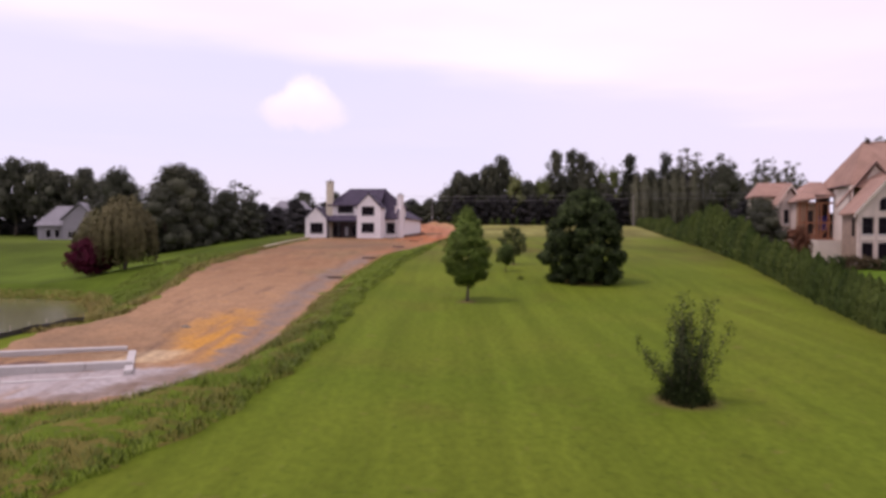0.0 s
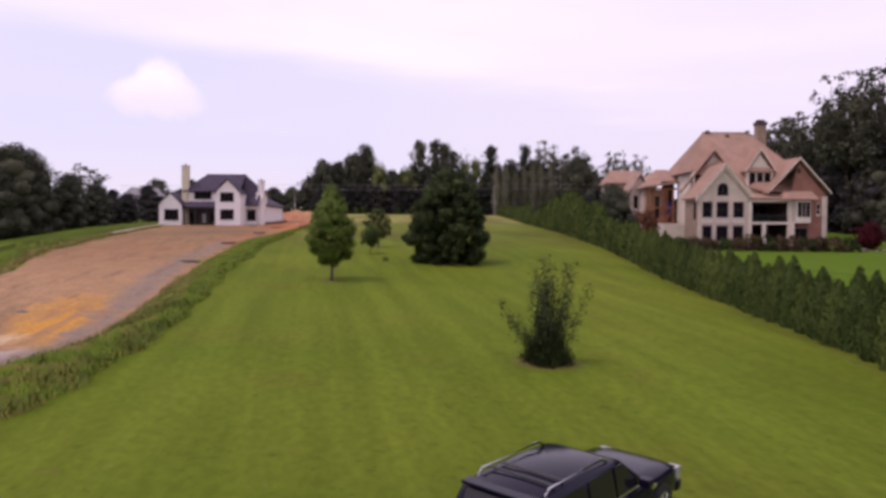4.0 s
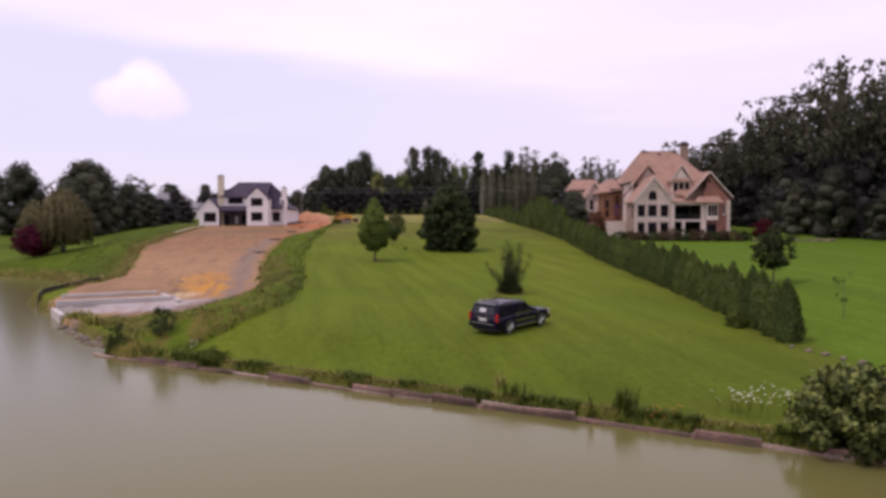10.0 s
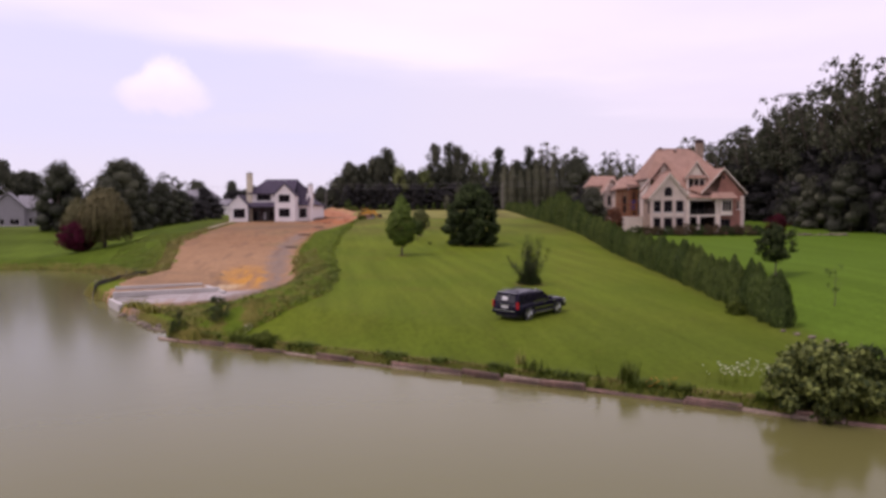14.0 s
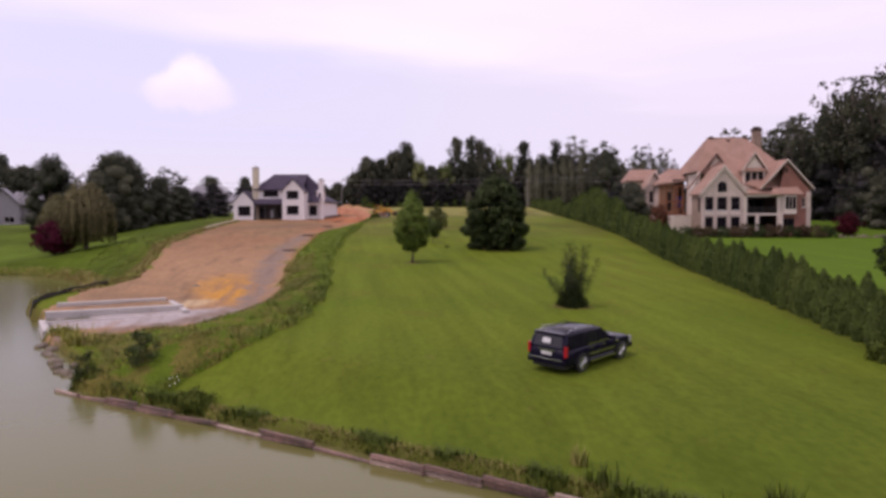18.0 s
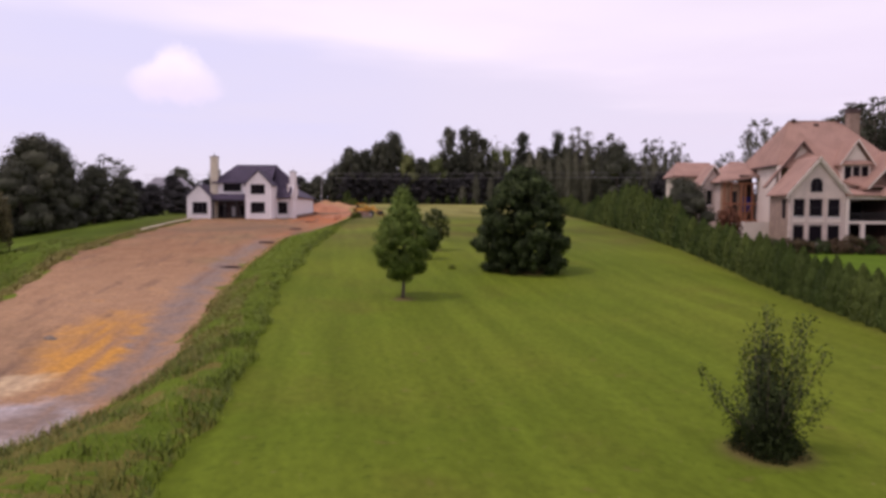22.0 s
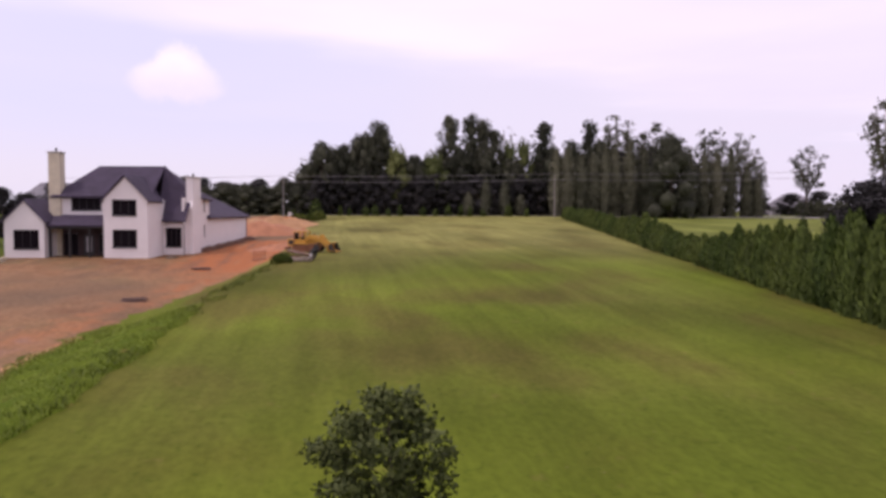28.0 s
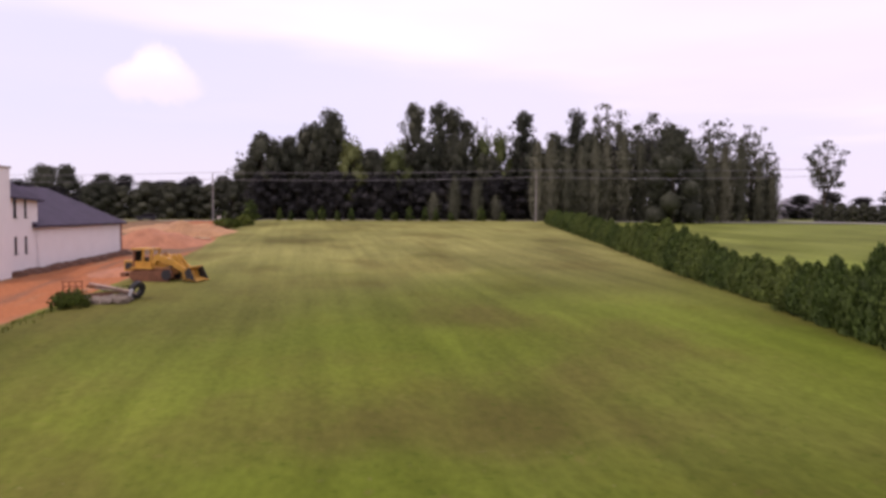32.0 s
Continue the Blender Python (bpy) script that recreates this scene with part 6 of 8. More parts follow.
def disc_ring(r0, r1, y0, y1, seg=24):
    bm = bmesh.new()
    rings = []
    for r, y in ((r0, y0), (r1, y0), (r1, y1), (r0, y1)):
        rings.append([bm.verts.new((r * math.cos(2 * math.pi * k / seg), y, r * math.sin(2 * math.pi * k / seg))) for k in range(seg)])
    for a, b in zip(rings, rings[1:] + rings[:1]):
        for i in range(seg):
            bm.faces.new((a[i], a[(i + 1) % seg], b[(i + 1) % seg], b[i]))
    bmesh.ops.recalc_face_normals(bm, faces=bm.faces[:])
    return bm


def suv():
    P, G, C, K = M["car_paint"], M["glass_car"], M["chrome"], M["plastic_black"]
    s = 1.10
    x0, y0, head = 5.0, 14.3, 40.0
    a = radians(head)
    # origin under the middle of the rear axle
    cx, cy = x0 - 0.86 * s * math.sin(a), y0 + 0.86 * s * math.cos(a)
    fx, fy = cx + 3.3 * s * math.cos(a), cy + 3.3 * s * math.sin(a)
    zr, zf = hz(cx, cy), hz(fx, fy)
    pitch = math.degrees(math.atan2(zf - zr, 3.3 * s))
    lx, ly = cx - math.sin(a), cy + math.cos(a)
    rollv = math.degrees(math.atan2(hz(lx, ly) - hz(2 * cx - lx, 2 * cy - ly), 2.0))
    T = thing("suv", pose(cx, cy, zr + 0.0, 0, 0, head) @ pose(0, 0, 0, rollv, -pitch, 0) @ Matrix.Diagonal((s, s, 1.03, 1)),
              "glossy black long-bodied SUV with chrome trim parked on the lawn", "car")
    # lower body: half width, bottom, top along the length
    st = [(-1.27, 0.80, 0.62, 1.00), (-1.24, 0.93, 0.48, 1.10), (-1.0, 0.99, 0.38, 1.15), (0.0, 1.00, 0.34, 1.16), (1.2, 1.00, 0.32, 1.15), (2.3, 1.00, 0.32, 1.15), (2.7, 1.00, 0.33, 1.15),
          (3.3, 0.99, 0.34, 1.12), (3.9, 0.97, 0.34, 1.07), (4.22, 0.92, 0.36, 1.01), (4.38, 0.80, 0.42, 0.90)]
    secs = []
    for x, w, b, t in st:
        secs.append([(x, -w * 0.92, b), (x, -w, b + 0.14), (x, -w, (b + t) / 2), (x, -w * 0.985, t - 0.12), (x, -w * 0.93, t - 0.03), (x, -w * 0.6, t + 0.015),
                     (x, w * 0.6, t + 0.015), (x, w * 0.93, t - 0.03), (x, w * 0.985, t - 0.12), (x, w, (b + t) / 2), (x, w, b + 0.14), (x, w * 0.92, b)])
    part("body", loft(secs), P, T, smooth_shade=True)
    # cabin
    st = [(-1.20, 0.93, 1.10, 1.13, 0.90), (-1.14, 0.93, 1.10, 1.50, 0.86), (-1.02, 0.93, 1.10, 1.78, 0.80), (-0.85, 0.93, 1.10, 1.84, 0.78), (0.6, 0.94, 1.10, 1.88, 0.78), (1.55, 0.94, 1.10, 1.84, 0.77),
          (1.78, 0.94, 1.10, 1.78, 0.77), (2.25, 0.94, 1.10, 1.46, 0.83), (2.68, 0.93, 1.10, 1.14, 0.90)]
    secs = []
    for x, wb, zb, zt, wt in st:
        secs.append([(x, -wb, zb), (x, -(wb + wt) / 2 - 0.01, (zb + zt) / 2), (x, -wt, zt - 0.04), (x, -wt + 0.1, zt), (x, 0, zt + 0.015),
                     (x, wt - 0.1, zt), (x, wt, zt - 0.04), (x, (wb + wt) / 2 + 0.01, (zb + zt) / 2), (x, wb, zb)])
    part("cabin", loft(secs), P, T, smooth_shade=True)

    def quad(name, pts, m, th, parent=T, label=""):
        bm = bmesh.new()
        vs = [bm.verts.new(p) for p in pts]
        f = bm.faces.new(vs)
        f.normal_update()
        n = f.normal.copy()
        r = bmesh.ops.extrude_face_region(bm, geom=[f])
        bmesh.ops.translate(bm, vec=n * th, verts=[g for g in r["geom"] if isinstance(g, bmesh.types.BMVert)])
        bmesh.ops.recalc_face_normals(bm, faces=bm.faces[:])
        return part(name, bm, m, parent, label)

    for sd in (-1, 1):
        # side windows follow the lean of the cabin
        def sp(x, z):
            f = (z - 1.12) / 0.72
            return (x, sd * (0.952 - 0.155 * f), z)
        for xa, xb, xc, xd in ((-0.95, -0.88, 0.42, 0.40), (0.50, 0.50, 1.38, 1.36), (1.46, 1.46, 2.28, 1.78)):
            z1 = 1.74
            pts = [sp(xa, 1.20), sp(xc, 1.20), sp(xd, z1), sp(xb, z1)]
            quad("side_window", pts if sd < 0 else list(reversed(pts)), G, 0.012)
        part("belt_trim", bx(0.45, 2.40, sd * 0.965 - 0.012, sd * 0.965 + 0.012, 1.155, 1.185), C, T, "chrome belt moulding")
        part("door_trim", bx(0.55, 2.62, sd * 1.005 - 0.012, sd * 1.005 + 0.012, 0.70, 0.745), C, T, "chrome door moulding")
        part("running_board", bx(0.55, 2.72, min(sd * 0.93, sd * 1.08), max(sd * 0.93, sd * 1.08), 0.36, 0.42, 0.015), C, T, "chrome-edged running board")
        for x in (0.62, 1.60):
            part("door_handle", bx(x, x + 0.22, sd * 1.01 - 0.018, sd * 1.01 + 0.018, 0.985, 1.025, 0.01), C, T, "chrome door handle")
        for x in (0.47, 1.43, 2.62):
            part("door_seam", bx(x, x + 0.012, sd * 0.999 - 0.004, sd * 0.999 + 0.004, 0.42, 1.10), K, T)
        part("mirror", bx(2.20, 2.42, min(sd * 0.98, sd * 1.20), max(sd * 0.98, sd * 1.20), 1.16, 1.34, 0.03), P, T)
        part("roof_rail", tube(bmesh.new(), [(-0.75, sd * 0.70, 1.84), (-0.6, sd * 0.70, 1.93), (1.2, sd * 0.70, 1.945), (1.4, sd * 0.70, 1.86)], [0.03, 0.03, 0.03, 0.03], 8), C, T, "bright roof rail", True)
        part("tail_lamp", bx(-1.265, -1.12, min(sd * 0.86, sd * 0.972), max(sd * 0.86, sd * 0.972), 0.85, 1.32, 0.02), M["lamp_red"], T, "tall red tail lamp")
        part("headlight", bx(4.12, 4.36, min(sd * 0.66, sd * 0.93), max(sd * 0.66, sd * 0.93), 0.70, 0.97, 0.03), M["lamp_clear"], T, "clear headlight")
        part("side_vent", bx(2.78, 2.98, sd * 1.002 - 0.012, sd * 1.002 + 0.012, 0.92, 1.0, 0.01), C, T, "chrome fender vent")
        for x in (0.0, 3.3):
            part("wheel_arch", disc_ring(0.36, 0.47, sd * 0.99 - 0.02, sd * 0.99 + 0.03), K, T, "black wheel arch").location = (x, 0, 0.40)
            w = part("wheel", disc_ring(0.12, 0.30, sd * 0.86 - 0.10, sd * 0.86 + 0.10), K, T)
            w.location = (x, 0, 0.40)
            part("tyre", disc_ring(0.285, 0.40, sd * 0.89 - 0.14, sd * 0.89 + 0.14), M["tyre"], w)
            rim = bmesh.new()
            for k in range(7):
                c, sn = math.cos(k * 2 * math.pi / 7), math.sin(k * 2 * math.pi / 7)
                b0, b1 = Vector((0.05 * c, sd * 1.035, 0.05 * sn)), Vector((0.28 * c, sd * 1.02, 0.28 * sn))
                tube(rim, [b0, b1], [0.045, 0.032], 6)
            part("rim", rim, C, w, "chrome spoked rim")
            part("rim", disc_ring(0.255, 0.29, sd * 1.0 - 0.03, sd * 1.0 + 0.035), C, w)
    for x in (-0.42, -0.12):
        part("roof_bar", bx(x, x + 0.06, -0.68, 0.68, 1.90, 1.925, 0.01), K, T)
    quad("windscreen", [(2.60, -0.80, 1.20), (2.60, 0.80, 1.20), (1.86, 0.70, 1.745), (1.86, -0.70, 1.745)], G, 0.012)
    # pale card on the rear glass, standing for the sky's reflection
    quad("window_glint", [(-1.208, 0.26, 1.38), (-1.208, -0.14, 1.38), (-1.150, -0.14, 1.60), (-1.150, 0.26, 1.60)], M["plate"], 0.014)
    quad("rear_window", [(-1.20, 0.72, 1.22), (-1.20, -0.72, 1.22), (-1.075, -0.66, 1.72), (-1.075, 0.66, 1.72)], G, 0.014)
    part("spoiler", bx(-1.16, -0.90, -0.74, 0.74, 1.80, 1.86, 0.02), P, T)
    part("rear_bumper", bx(-1.34, -1.12, -0.93, 0.93, 0.46, 0.70, 0.05), P, T)
    part("bumper_trim", bx(-1.352, -1.30, -0.80, 0.80, 0.675, 0.712, 0.008), C, T, "chrome bumper strip")
    part("plate", bx(-1.29, -1.272, -0.26, 0.26, 0.86, 1.0), M["plate"], T, "white plate")
    part("tailgate_trim", bx(-1.285, -1.268, -0.40, 0.40, 1.04, 1.09), C, T, "chrome tailgate strip")
    part("front_bumper", bx(4.22, 4.46, -0.93, 0.93, 0.38, 0.62, 0.06), P, T)
    part("grille", bx(4.34, 4.42, -0.5, 0.5, 0.62, 0.95, 0.02), C, T, "bright grille")
    part("underside", bx(-1.1, 4.1, -0.80, 0.80, 0.24, 0.40), K, T)


suv()

# ---- lake edge ----
SHORE = [(-20.4, 21.2), (-15.3, 16.7), (-9.1, 11.3), (-4.8, 7.4), (2.2, 1.3), (9.5, -5.4), (14.0, -9.6), (30, -12.9)]


def along(poly, step):
    """Points at even steps along a line, with direction."""
    out = []
    for (x0, y0), (x1, y1) in zip(poly, poly[1:]):
        ln = math.hypot(x1 - x0, y1 - y0)
        n = max(1, round(ln / step))
        for k in range(n):
            f = (k + 0.5) / n
            out.append((x0 + (x1 - x0) * f, y0 + (y1 - y0) * f, math.degrees(math.atan2(y1 - y0, x1 - x0)), ln / n))
    return out


def timber_edge():
    rng = random.Random(4)
    wall = tagged(new("retaining_wall"), "low weathered timber retaining wall along the lake, partly sagging", "retaining wall", kind="structure")
    for x, y, a, ln in along(SHORE, 2.4):
        sag = rng.uniform(-0.07, 0.03)
        for c in range(rng.choice((2, 2, 3, 3))):
            cut = rng.uniform(0.0, 0.35) if rng.random() < 0.3 else 0.0
            b = bx(-ln / 2 + 0.01 + cut, ln / 2 - 0.01, -0.09, 0.09, 0, 0.17, 0.03)
            p = part("plank", b, M["timber_pale" if c and rng.random() < 0.12 else "timber_wall"], wall)
            off = -0.03 * c + rng.uniform(-0.05, 0.06)
            p.matrix_world = pose(x - 0.26, y - 0.29, -0.16 + 0.172 * c + sag + rng.uniform(-0.03, 0.02), rng.uniform(-9, 9), rng.uniform(-2.2, 2.2), a + rng.uniform(-2.0, 2.0)) @ Matrix.Translation((0, off, 0))
        if rng.random() < 0.8:
            continue
        b = tube(bmesh.new(), [(0, 0, -0.8), (0, 0, 0.34 + rng.uniform(-0.15, 0.1))], [0.08, 0.075], 7)
        p = part("post", b, M["timber_wall"], wall)
        p.matrix_world = pose(x - 0.26, y - 0.29, 0, rng.uniform(-4, 4), rng.uniform(-4, 4), a) @ Matrix.Translation((ln / 2, -0.16, 0))


timber_edge()


def blades(name, pts, h, w, m, seed, lean=0.5, label="", category="grass"):
    """Upright curved blades at the points, one mesh."""
    rng = np.random.default_rng(seed)
    p = np.asarray(pts, float)
    k = len(p)
    hh = (h * (0.55 + 0.8 * rng.random(k)))[:, None]
    b = rng.random(k) * 6.283
    side = np.stack([np.sin(b), -np.cos(b), b * 0], 1) * (w * (0.6 + 0.8 * rng.random(k)))[:, None]
    ln = np.stack([np.cos(b), np.sin(b), b * 0], 1) * (lean * (0.5 + rng.random(k)))[:, None] * hh
    up = np.array([0, 0, 1.0])
    v = np.stack([p - side / 2, p + side / 2, p + side * 0.35 + ln * 0.35 + up * hh * 0.6, p - side * 0.35 + ln * 0.35 + up * hh * 0.6, p + ln + up * hh], 1).reshape(-1, 3)
    i = np.arange(k) * 5
    f = np.concatenate([np.stack([i, i + 1, i + 2], 1), np.stack([i, i + 2, i + 3], 1), np.stack([i + 3, i + 2, i + 4], 1)])
    # lit like the sward as a whole, each blade leaning its own way
    sn = np.repeat(up - ln / hh * 0.25 + rng.normal(size=(k, 3)) * 0.18, 5, 0)
    v = np.concatenate([v, sn / np.linalg.norm(sn, axis=1)[:, None]], 1)
    return tagged(arr_ob(name, v, f, m), label, category, kind="stuff")


def drape(x, y, dz=-0.03):
    return np.stack([x, y, height(x, y) + dz], 1)


def strip_points(rng, n, y0, y1, west, east, clump=0.0):
    y = y0 + (y1 - y0) * rng.random(n)
    u = rng.random(n)
    w, e = west(y), east(y)
    x = w + (e - w) * u
    keep = (poly_dist(LAKE, x, y) < -0.35)
    if clump:
        nz = np.array([noise.noise((a * 0.35, b * 0.35, 7.0)) for a, b in zip(x, y)])
        keep &= nz > clump * rng.random(n) - 0.35
    return x[keep], y[keep]


def tall_grass():
    rng = np.random.default_rng(8)
    de = lambda y: np.interp(y, [15, 22, 29] + [p[0] for p in DIRT_E], [-19.5, -19.5, -21.0] + [p[1] for p in DIRT_E]) + 0.1 * np.sin(y * 2.1)
    le = lambda y: np.interp(y, [14, 17.5, 19.5, 21, 22.3, 26, 31, 36, 43, 63, 72, 84, 94, 104, 118, 124, 139, 156, 176, 200],
                             [-15.6, -14.6, -13.7, -12.0, -10.6, -9.3, -8.0, -7.5, -7.0, -6.9, -7.0, -5.5, -5.2, -3.9, -2.2, -1.8, -0.6, 1.8, 4.0, 5.0]) + 0.2 * np.sin(y * 0.7) + 0.12 * np.sin(y * 1.9)
    # the thick matted sward, then the blades that stand out of it
    ys, us = np.arange(17.0, 135.0, 0.3), np.linspace(0, 1, 26)
    Y, U = np.meshgrid(ys, us, indexing="ij")
    X = de(Y) + (le(Y) - de(Y)) * U
    lump = np.array([noise.noise((a * 0.9, b * 0.6, 3.0)) + 0.6 * noise.noise((a * 2.6, b * 2.2, 5.0)) for a, b in zip(X.ravel(), Y.ravel())]).reshape(X.shape)
    rise = np.clip(np.minimum(U, 1 - U) * 7, 0, 1) ** 0.6 * smooth(17.0, 20.0, Y) * smooth(135, 126, Y)
    Z = height(X, Y) - 0.08 + rise * (0.27 + 0.13 * lump) * (1 + 0.35 * smooth(62, 42, Y))
    n1 = len(us)
    i = (np.arange(len(ys) - 1)[:, None] * n1 + np.arange(n1 - 1)[None]).ravel()
    ob = arr_ob("tall_grass", np.stack([X.ravel(), Y.ravel(), Z.ravel()], 1), np.stack([i, i + 1, i + n1 + 1, i + n1], 1), M["sward"])
    ob.data.shade_smooth()
    # towards the lake the sward dries out in patches
    ob.data.materials.append(M["sward_dry"])
    cx, cy = X[:-1, :-1].ravel(), Y[:-1, :-1].ravel()
    dryness = 0.62 * smooth(52, 36, cy) + 0.65 * smooth(2.6, 0.4, cx - de(cy)) * smooth(95, 50, cy)
    patch = np.array([noise.noise((a * 0.8, b * 0.5, 9.0)) + 0.5 * noise.noise((a * 3.1, b * 2.7, 9.0)) for a, b in zip(cx, cy)])
    ob.data.polygons.foreach_set("material_index", (patch + dryness > 0.62).astype(np.int32))
    tagged(ob, "thick unmown bright green grass strip beside the bare earth", "tall grass", kind="stuff")
    x, y = strip_points(rng, 90000, 16, 133, de, le)
    blades("tall_grass", drape(x, y, 0.10), 0.18, 0.035, M["grass_tall"], 9, 0.9, "fine blades standing out of the unmown grass", "tall grass")
    x, y = strip_points(rng, 11000, 28, 80, lambda t: de(t) - 0.6, lambda t: de(t) + 2.8, 0.35)
    blades("dry_grass", drape(x, y, 0.08), 0.34, 0.04, M["grass_dry"], 10, 0.7, "dry yellow grass along the edge of the earth", "dry grass")
    x, y = strip_points(rng, 3500, 20, 120, lambda t: le(t) - 1.8, lambda t: le(t) - 0.1, 0.6)
    blades("tall_grass", drape(x, y, 0.05), 0.36, 0.06, M["weed"], 12, 0.8, "darker leafy clumps in the unmown grass", "tall grass")
    x, y = strip_points(rng, 16000, 17, 52, de, le, 0.75)
    blades("tall_grass", drape(x, y, 0.12), 0.42, 0.035, M["weed"], 15, 0.7, "tall dark weeds in the unmown grass near the lake", "tall grass")
    x, y = strip_points(rng, 5000, 20, 50, de, lambda t: le(t) - 1.0, 0.5)
    blades("dry_grass", drape(x, y, 0.12), 0.42, 0.03, M["grass_dry"], 23, 0.6, "dry seed heads over the weeds near the lake", "dry grass")
    # a pale crumbling lip of clay along the track
    x, y = strip_points(rng, 2600, 44, 130, lambda t: de(t) - 0.5, lambda t: de(t) + 0.1, 0.2)
    blades("dry_grass", drape(x, y, 0.02), 0.16, 0.09, M["straw"], 16, 1.2, "pale straw and crumbled clay along the edge of the track", "dry grass")
    dw = lambda y: np.interp(y, [p[0] for p in DIRT_W], [p[1] for p in DIRT_W])
    x, y = strip_points(rng, 14000, 60, 172, lambda t: dw(t) - 1.6, lambda t: dw(t) + 0.7, 0.3)
    blades("dry_grass", drape(x, y), 0.35, 0.08, M["grass_dry"], 19, 0.8, "pale dry grass fringe on the western edge of the earth", "dry grass")
    x, y = strip_points(rng, 3000, 130, 172, lambda t: le(t) - 1.6, lambda t: le(t) + 0.3, 0.6)
    blades("tall_grass", drape(x, y), 0.26, 0.06, M["weed"], 18, 0.6, "sparse ragged grass tufts along the edge of the earth", "tall grass")
    # brown rushes along the western shore, rough grass behind them
    xs, ys = [], []
    for x, y, a, ln in along([(-36.6, 67), (-37.2, 76), (-39.8, 86), (-45.5, 97.5), (-50.5, 103.5), (-57, 106), (-75, 107), (-105, 104.5)], 1.0):
        n = int(70 * ln)
        d = rng.random(n) ** 1.6 * 2.6 + 0.1
        t = (rng.random(n) - 0.5) * ln
        xs.append(x - math.sin(radians(a)) * -d + math.cos(radians(a)) * t)
        ys.append(y + math.cos(radians(a)) * -d + math.sin(radians(a)) * t)
    x, y = np.concatenate(xs), np.concatenate(ys)
    k = poly_dist(LAKE, x, y) < -0.1
    blades("dry_grass", drape(x[k], y[k]), 0.3, 0.09, M["grass_dry"], 21, 0.7, "brown rushes and dry grass along the far shore", "dry grass")
    x, y = strip_points(rng, 16000, 62, 130, lambda t: np.interp(t, [62, 80, 100, 130], [-36, -38, -45, -44]), lambda t: dw(t) - 0.6, 0.5)
    blades("tall_grass", drape(x, y), 0.22, 0.07, M["weed"], 22, 0.8, "rough unmown grass between the shore and the bare earth", "tall grass")
    # weeds in a band behind the timber edge
    xs, ys = [], []
    for x, y, a, ln in along(SHORE, 1.0):
        n = int(300 * ln)
        d = -0.22 + 1.3 * rng.random(n) ** 1.7
        t = (rng.random(n) - 0.5) * ln
        nx, ny = -math.sin(radians(a)), math.cos(radians(a))
        xs.append(x + nx * d + math.cos(radians(a)) * t)
        ys.append(y + ny * d + math.sin(radians(a)) * t)
    x, y = np.concatenate(xs), np.concatenate(ys)
    nz = np.array([noise.noise((a * 0.5, b * 0.5, 2.0)) for a, b in zip(x, y)])
    k = nz > -0.06
    blades("shore_weeds", drape(x[k], y[k]), 0.32, 0.06, M["weed"], 13, 0.9, "ragged green weeds along the lake edge", "weeds")
    k = (nz < -0.06) & (nz > -0.5)
    blades("shore_weeds", drape(x[k], y[k]), 0.17, 0.05, M["grass_dry"], 14, 0.8, "dry straw-coloured weeds along the lake edge", "weeds")


tall_grass()


def shrub(name, at, h, r, n, leaf, m, label, seed, category="shrub", per=46, clump=0.3, hollow=0.45, clumpy=0.6):
    return tree(name, at, h, scaled(profile([(0, 0.75), (0.25, 1.0), (0.6, 0.9), (0.85, 0.55), (1, 0.15)]), r), 0.05, n, clump, per, leaf, m, label, seed, 0.05, r * 0.8, 9, category, 0.4, hollow, clumpy=clumpy)


shrub("shrub", (-19.4, 21.7), 1.7, 0.75, 34, 0.10, M["leaf_bush"], "dark upright shrub on the lake corner", 91, per=40, clump=0.22, hollow=0.1, clumpy=0.9)
shrub("shrub", (-16.6, 21.6), 2.1, 1.0, 48, 0.11, M["leaf_oak"], "dark ragged shrub in tall grass near the lake", 92, per=42, clump=0.24, hollow=0.1, clumpy=0.9)
shrub("shrub", (12.4, -7.0), 2.8, 1.95, 120, 0.25, M["leaf_vine"], "big leafy green shrub leaning over the lake edge", 93, per=70, clump=0.36, hollow=0.8, clumpy=1.0)
shrub("shrub", (15.2, -7.4), 1.9, 1.2, 60, 0.24, M["leaf_vine"], "leafy green shrub at the lake edge", 94, per=60, clump=0.34, hollow=0.75, clumpy=0.9)
shrub("shrub", (16.8, -4.2), 1.9, 0.75, 50, 0.14, M["leaf_oak"], "small dark rounded shrub behind the lake edge", 95)
shrub("shrub", (18.5, -9.0), 2.2, 1.6, 100, 0.2, M["leaf_rust"], "brownish shrub at the lake edge", 96)
shrub("shrub", (-12.9, 15.5), 0.6, 0.8, 40, 0.12, M["weed"], "low leafy weed clump on the bank", 97)
shrub("shrub", (20.6, 14.2), 1.0, 0.6, 30, 0.13, M["weed"], "low green shrub at the foot of the hedge", 98)


def flower_patch(at, r, n, h, m, label, seed):
    rng = np.random.default_rng(seed)
    x0, y0 = at
    t = thing("wild_flowers", pose(x0, y0, hz(x0, y0)), label, "flowers")
    stems, heads = bmesh.new(), bmesh.new()
    for k in range(n):
        x, y = rng.normal() * r, rng.normal() * r * 0.7
        z = hz_fast(x0 + x, y0 + y) - hz(x0, y0)
        hh = h * (0.6 + 0.6 * rng.random())
        tube(stems, [(x, y, z - 0.05), (x + 0.05, y, z + hh)], [0.008, 0.005], 4)
        q = bmesh.ops.create_icosphere(heads, subdivisions=1, radius=0.022 + 0.026 * rng.random())
        bmesh.ops.scale(heads, vec=(1, 1, 0.5), verts=q["verts"])
        bmesh.ops.translate(heads, vec=(x + 0.05, y, z + hh), verts=q["verts"])
    tagged(part("stem_growth", stems, M["weed"], t), kind="stuff")
    tagged(part("flower_heads", heads, m, t), kind="stuff")


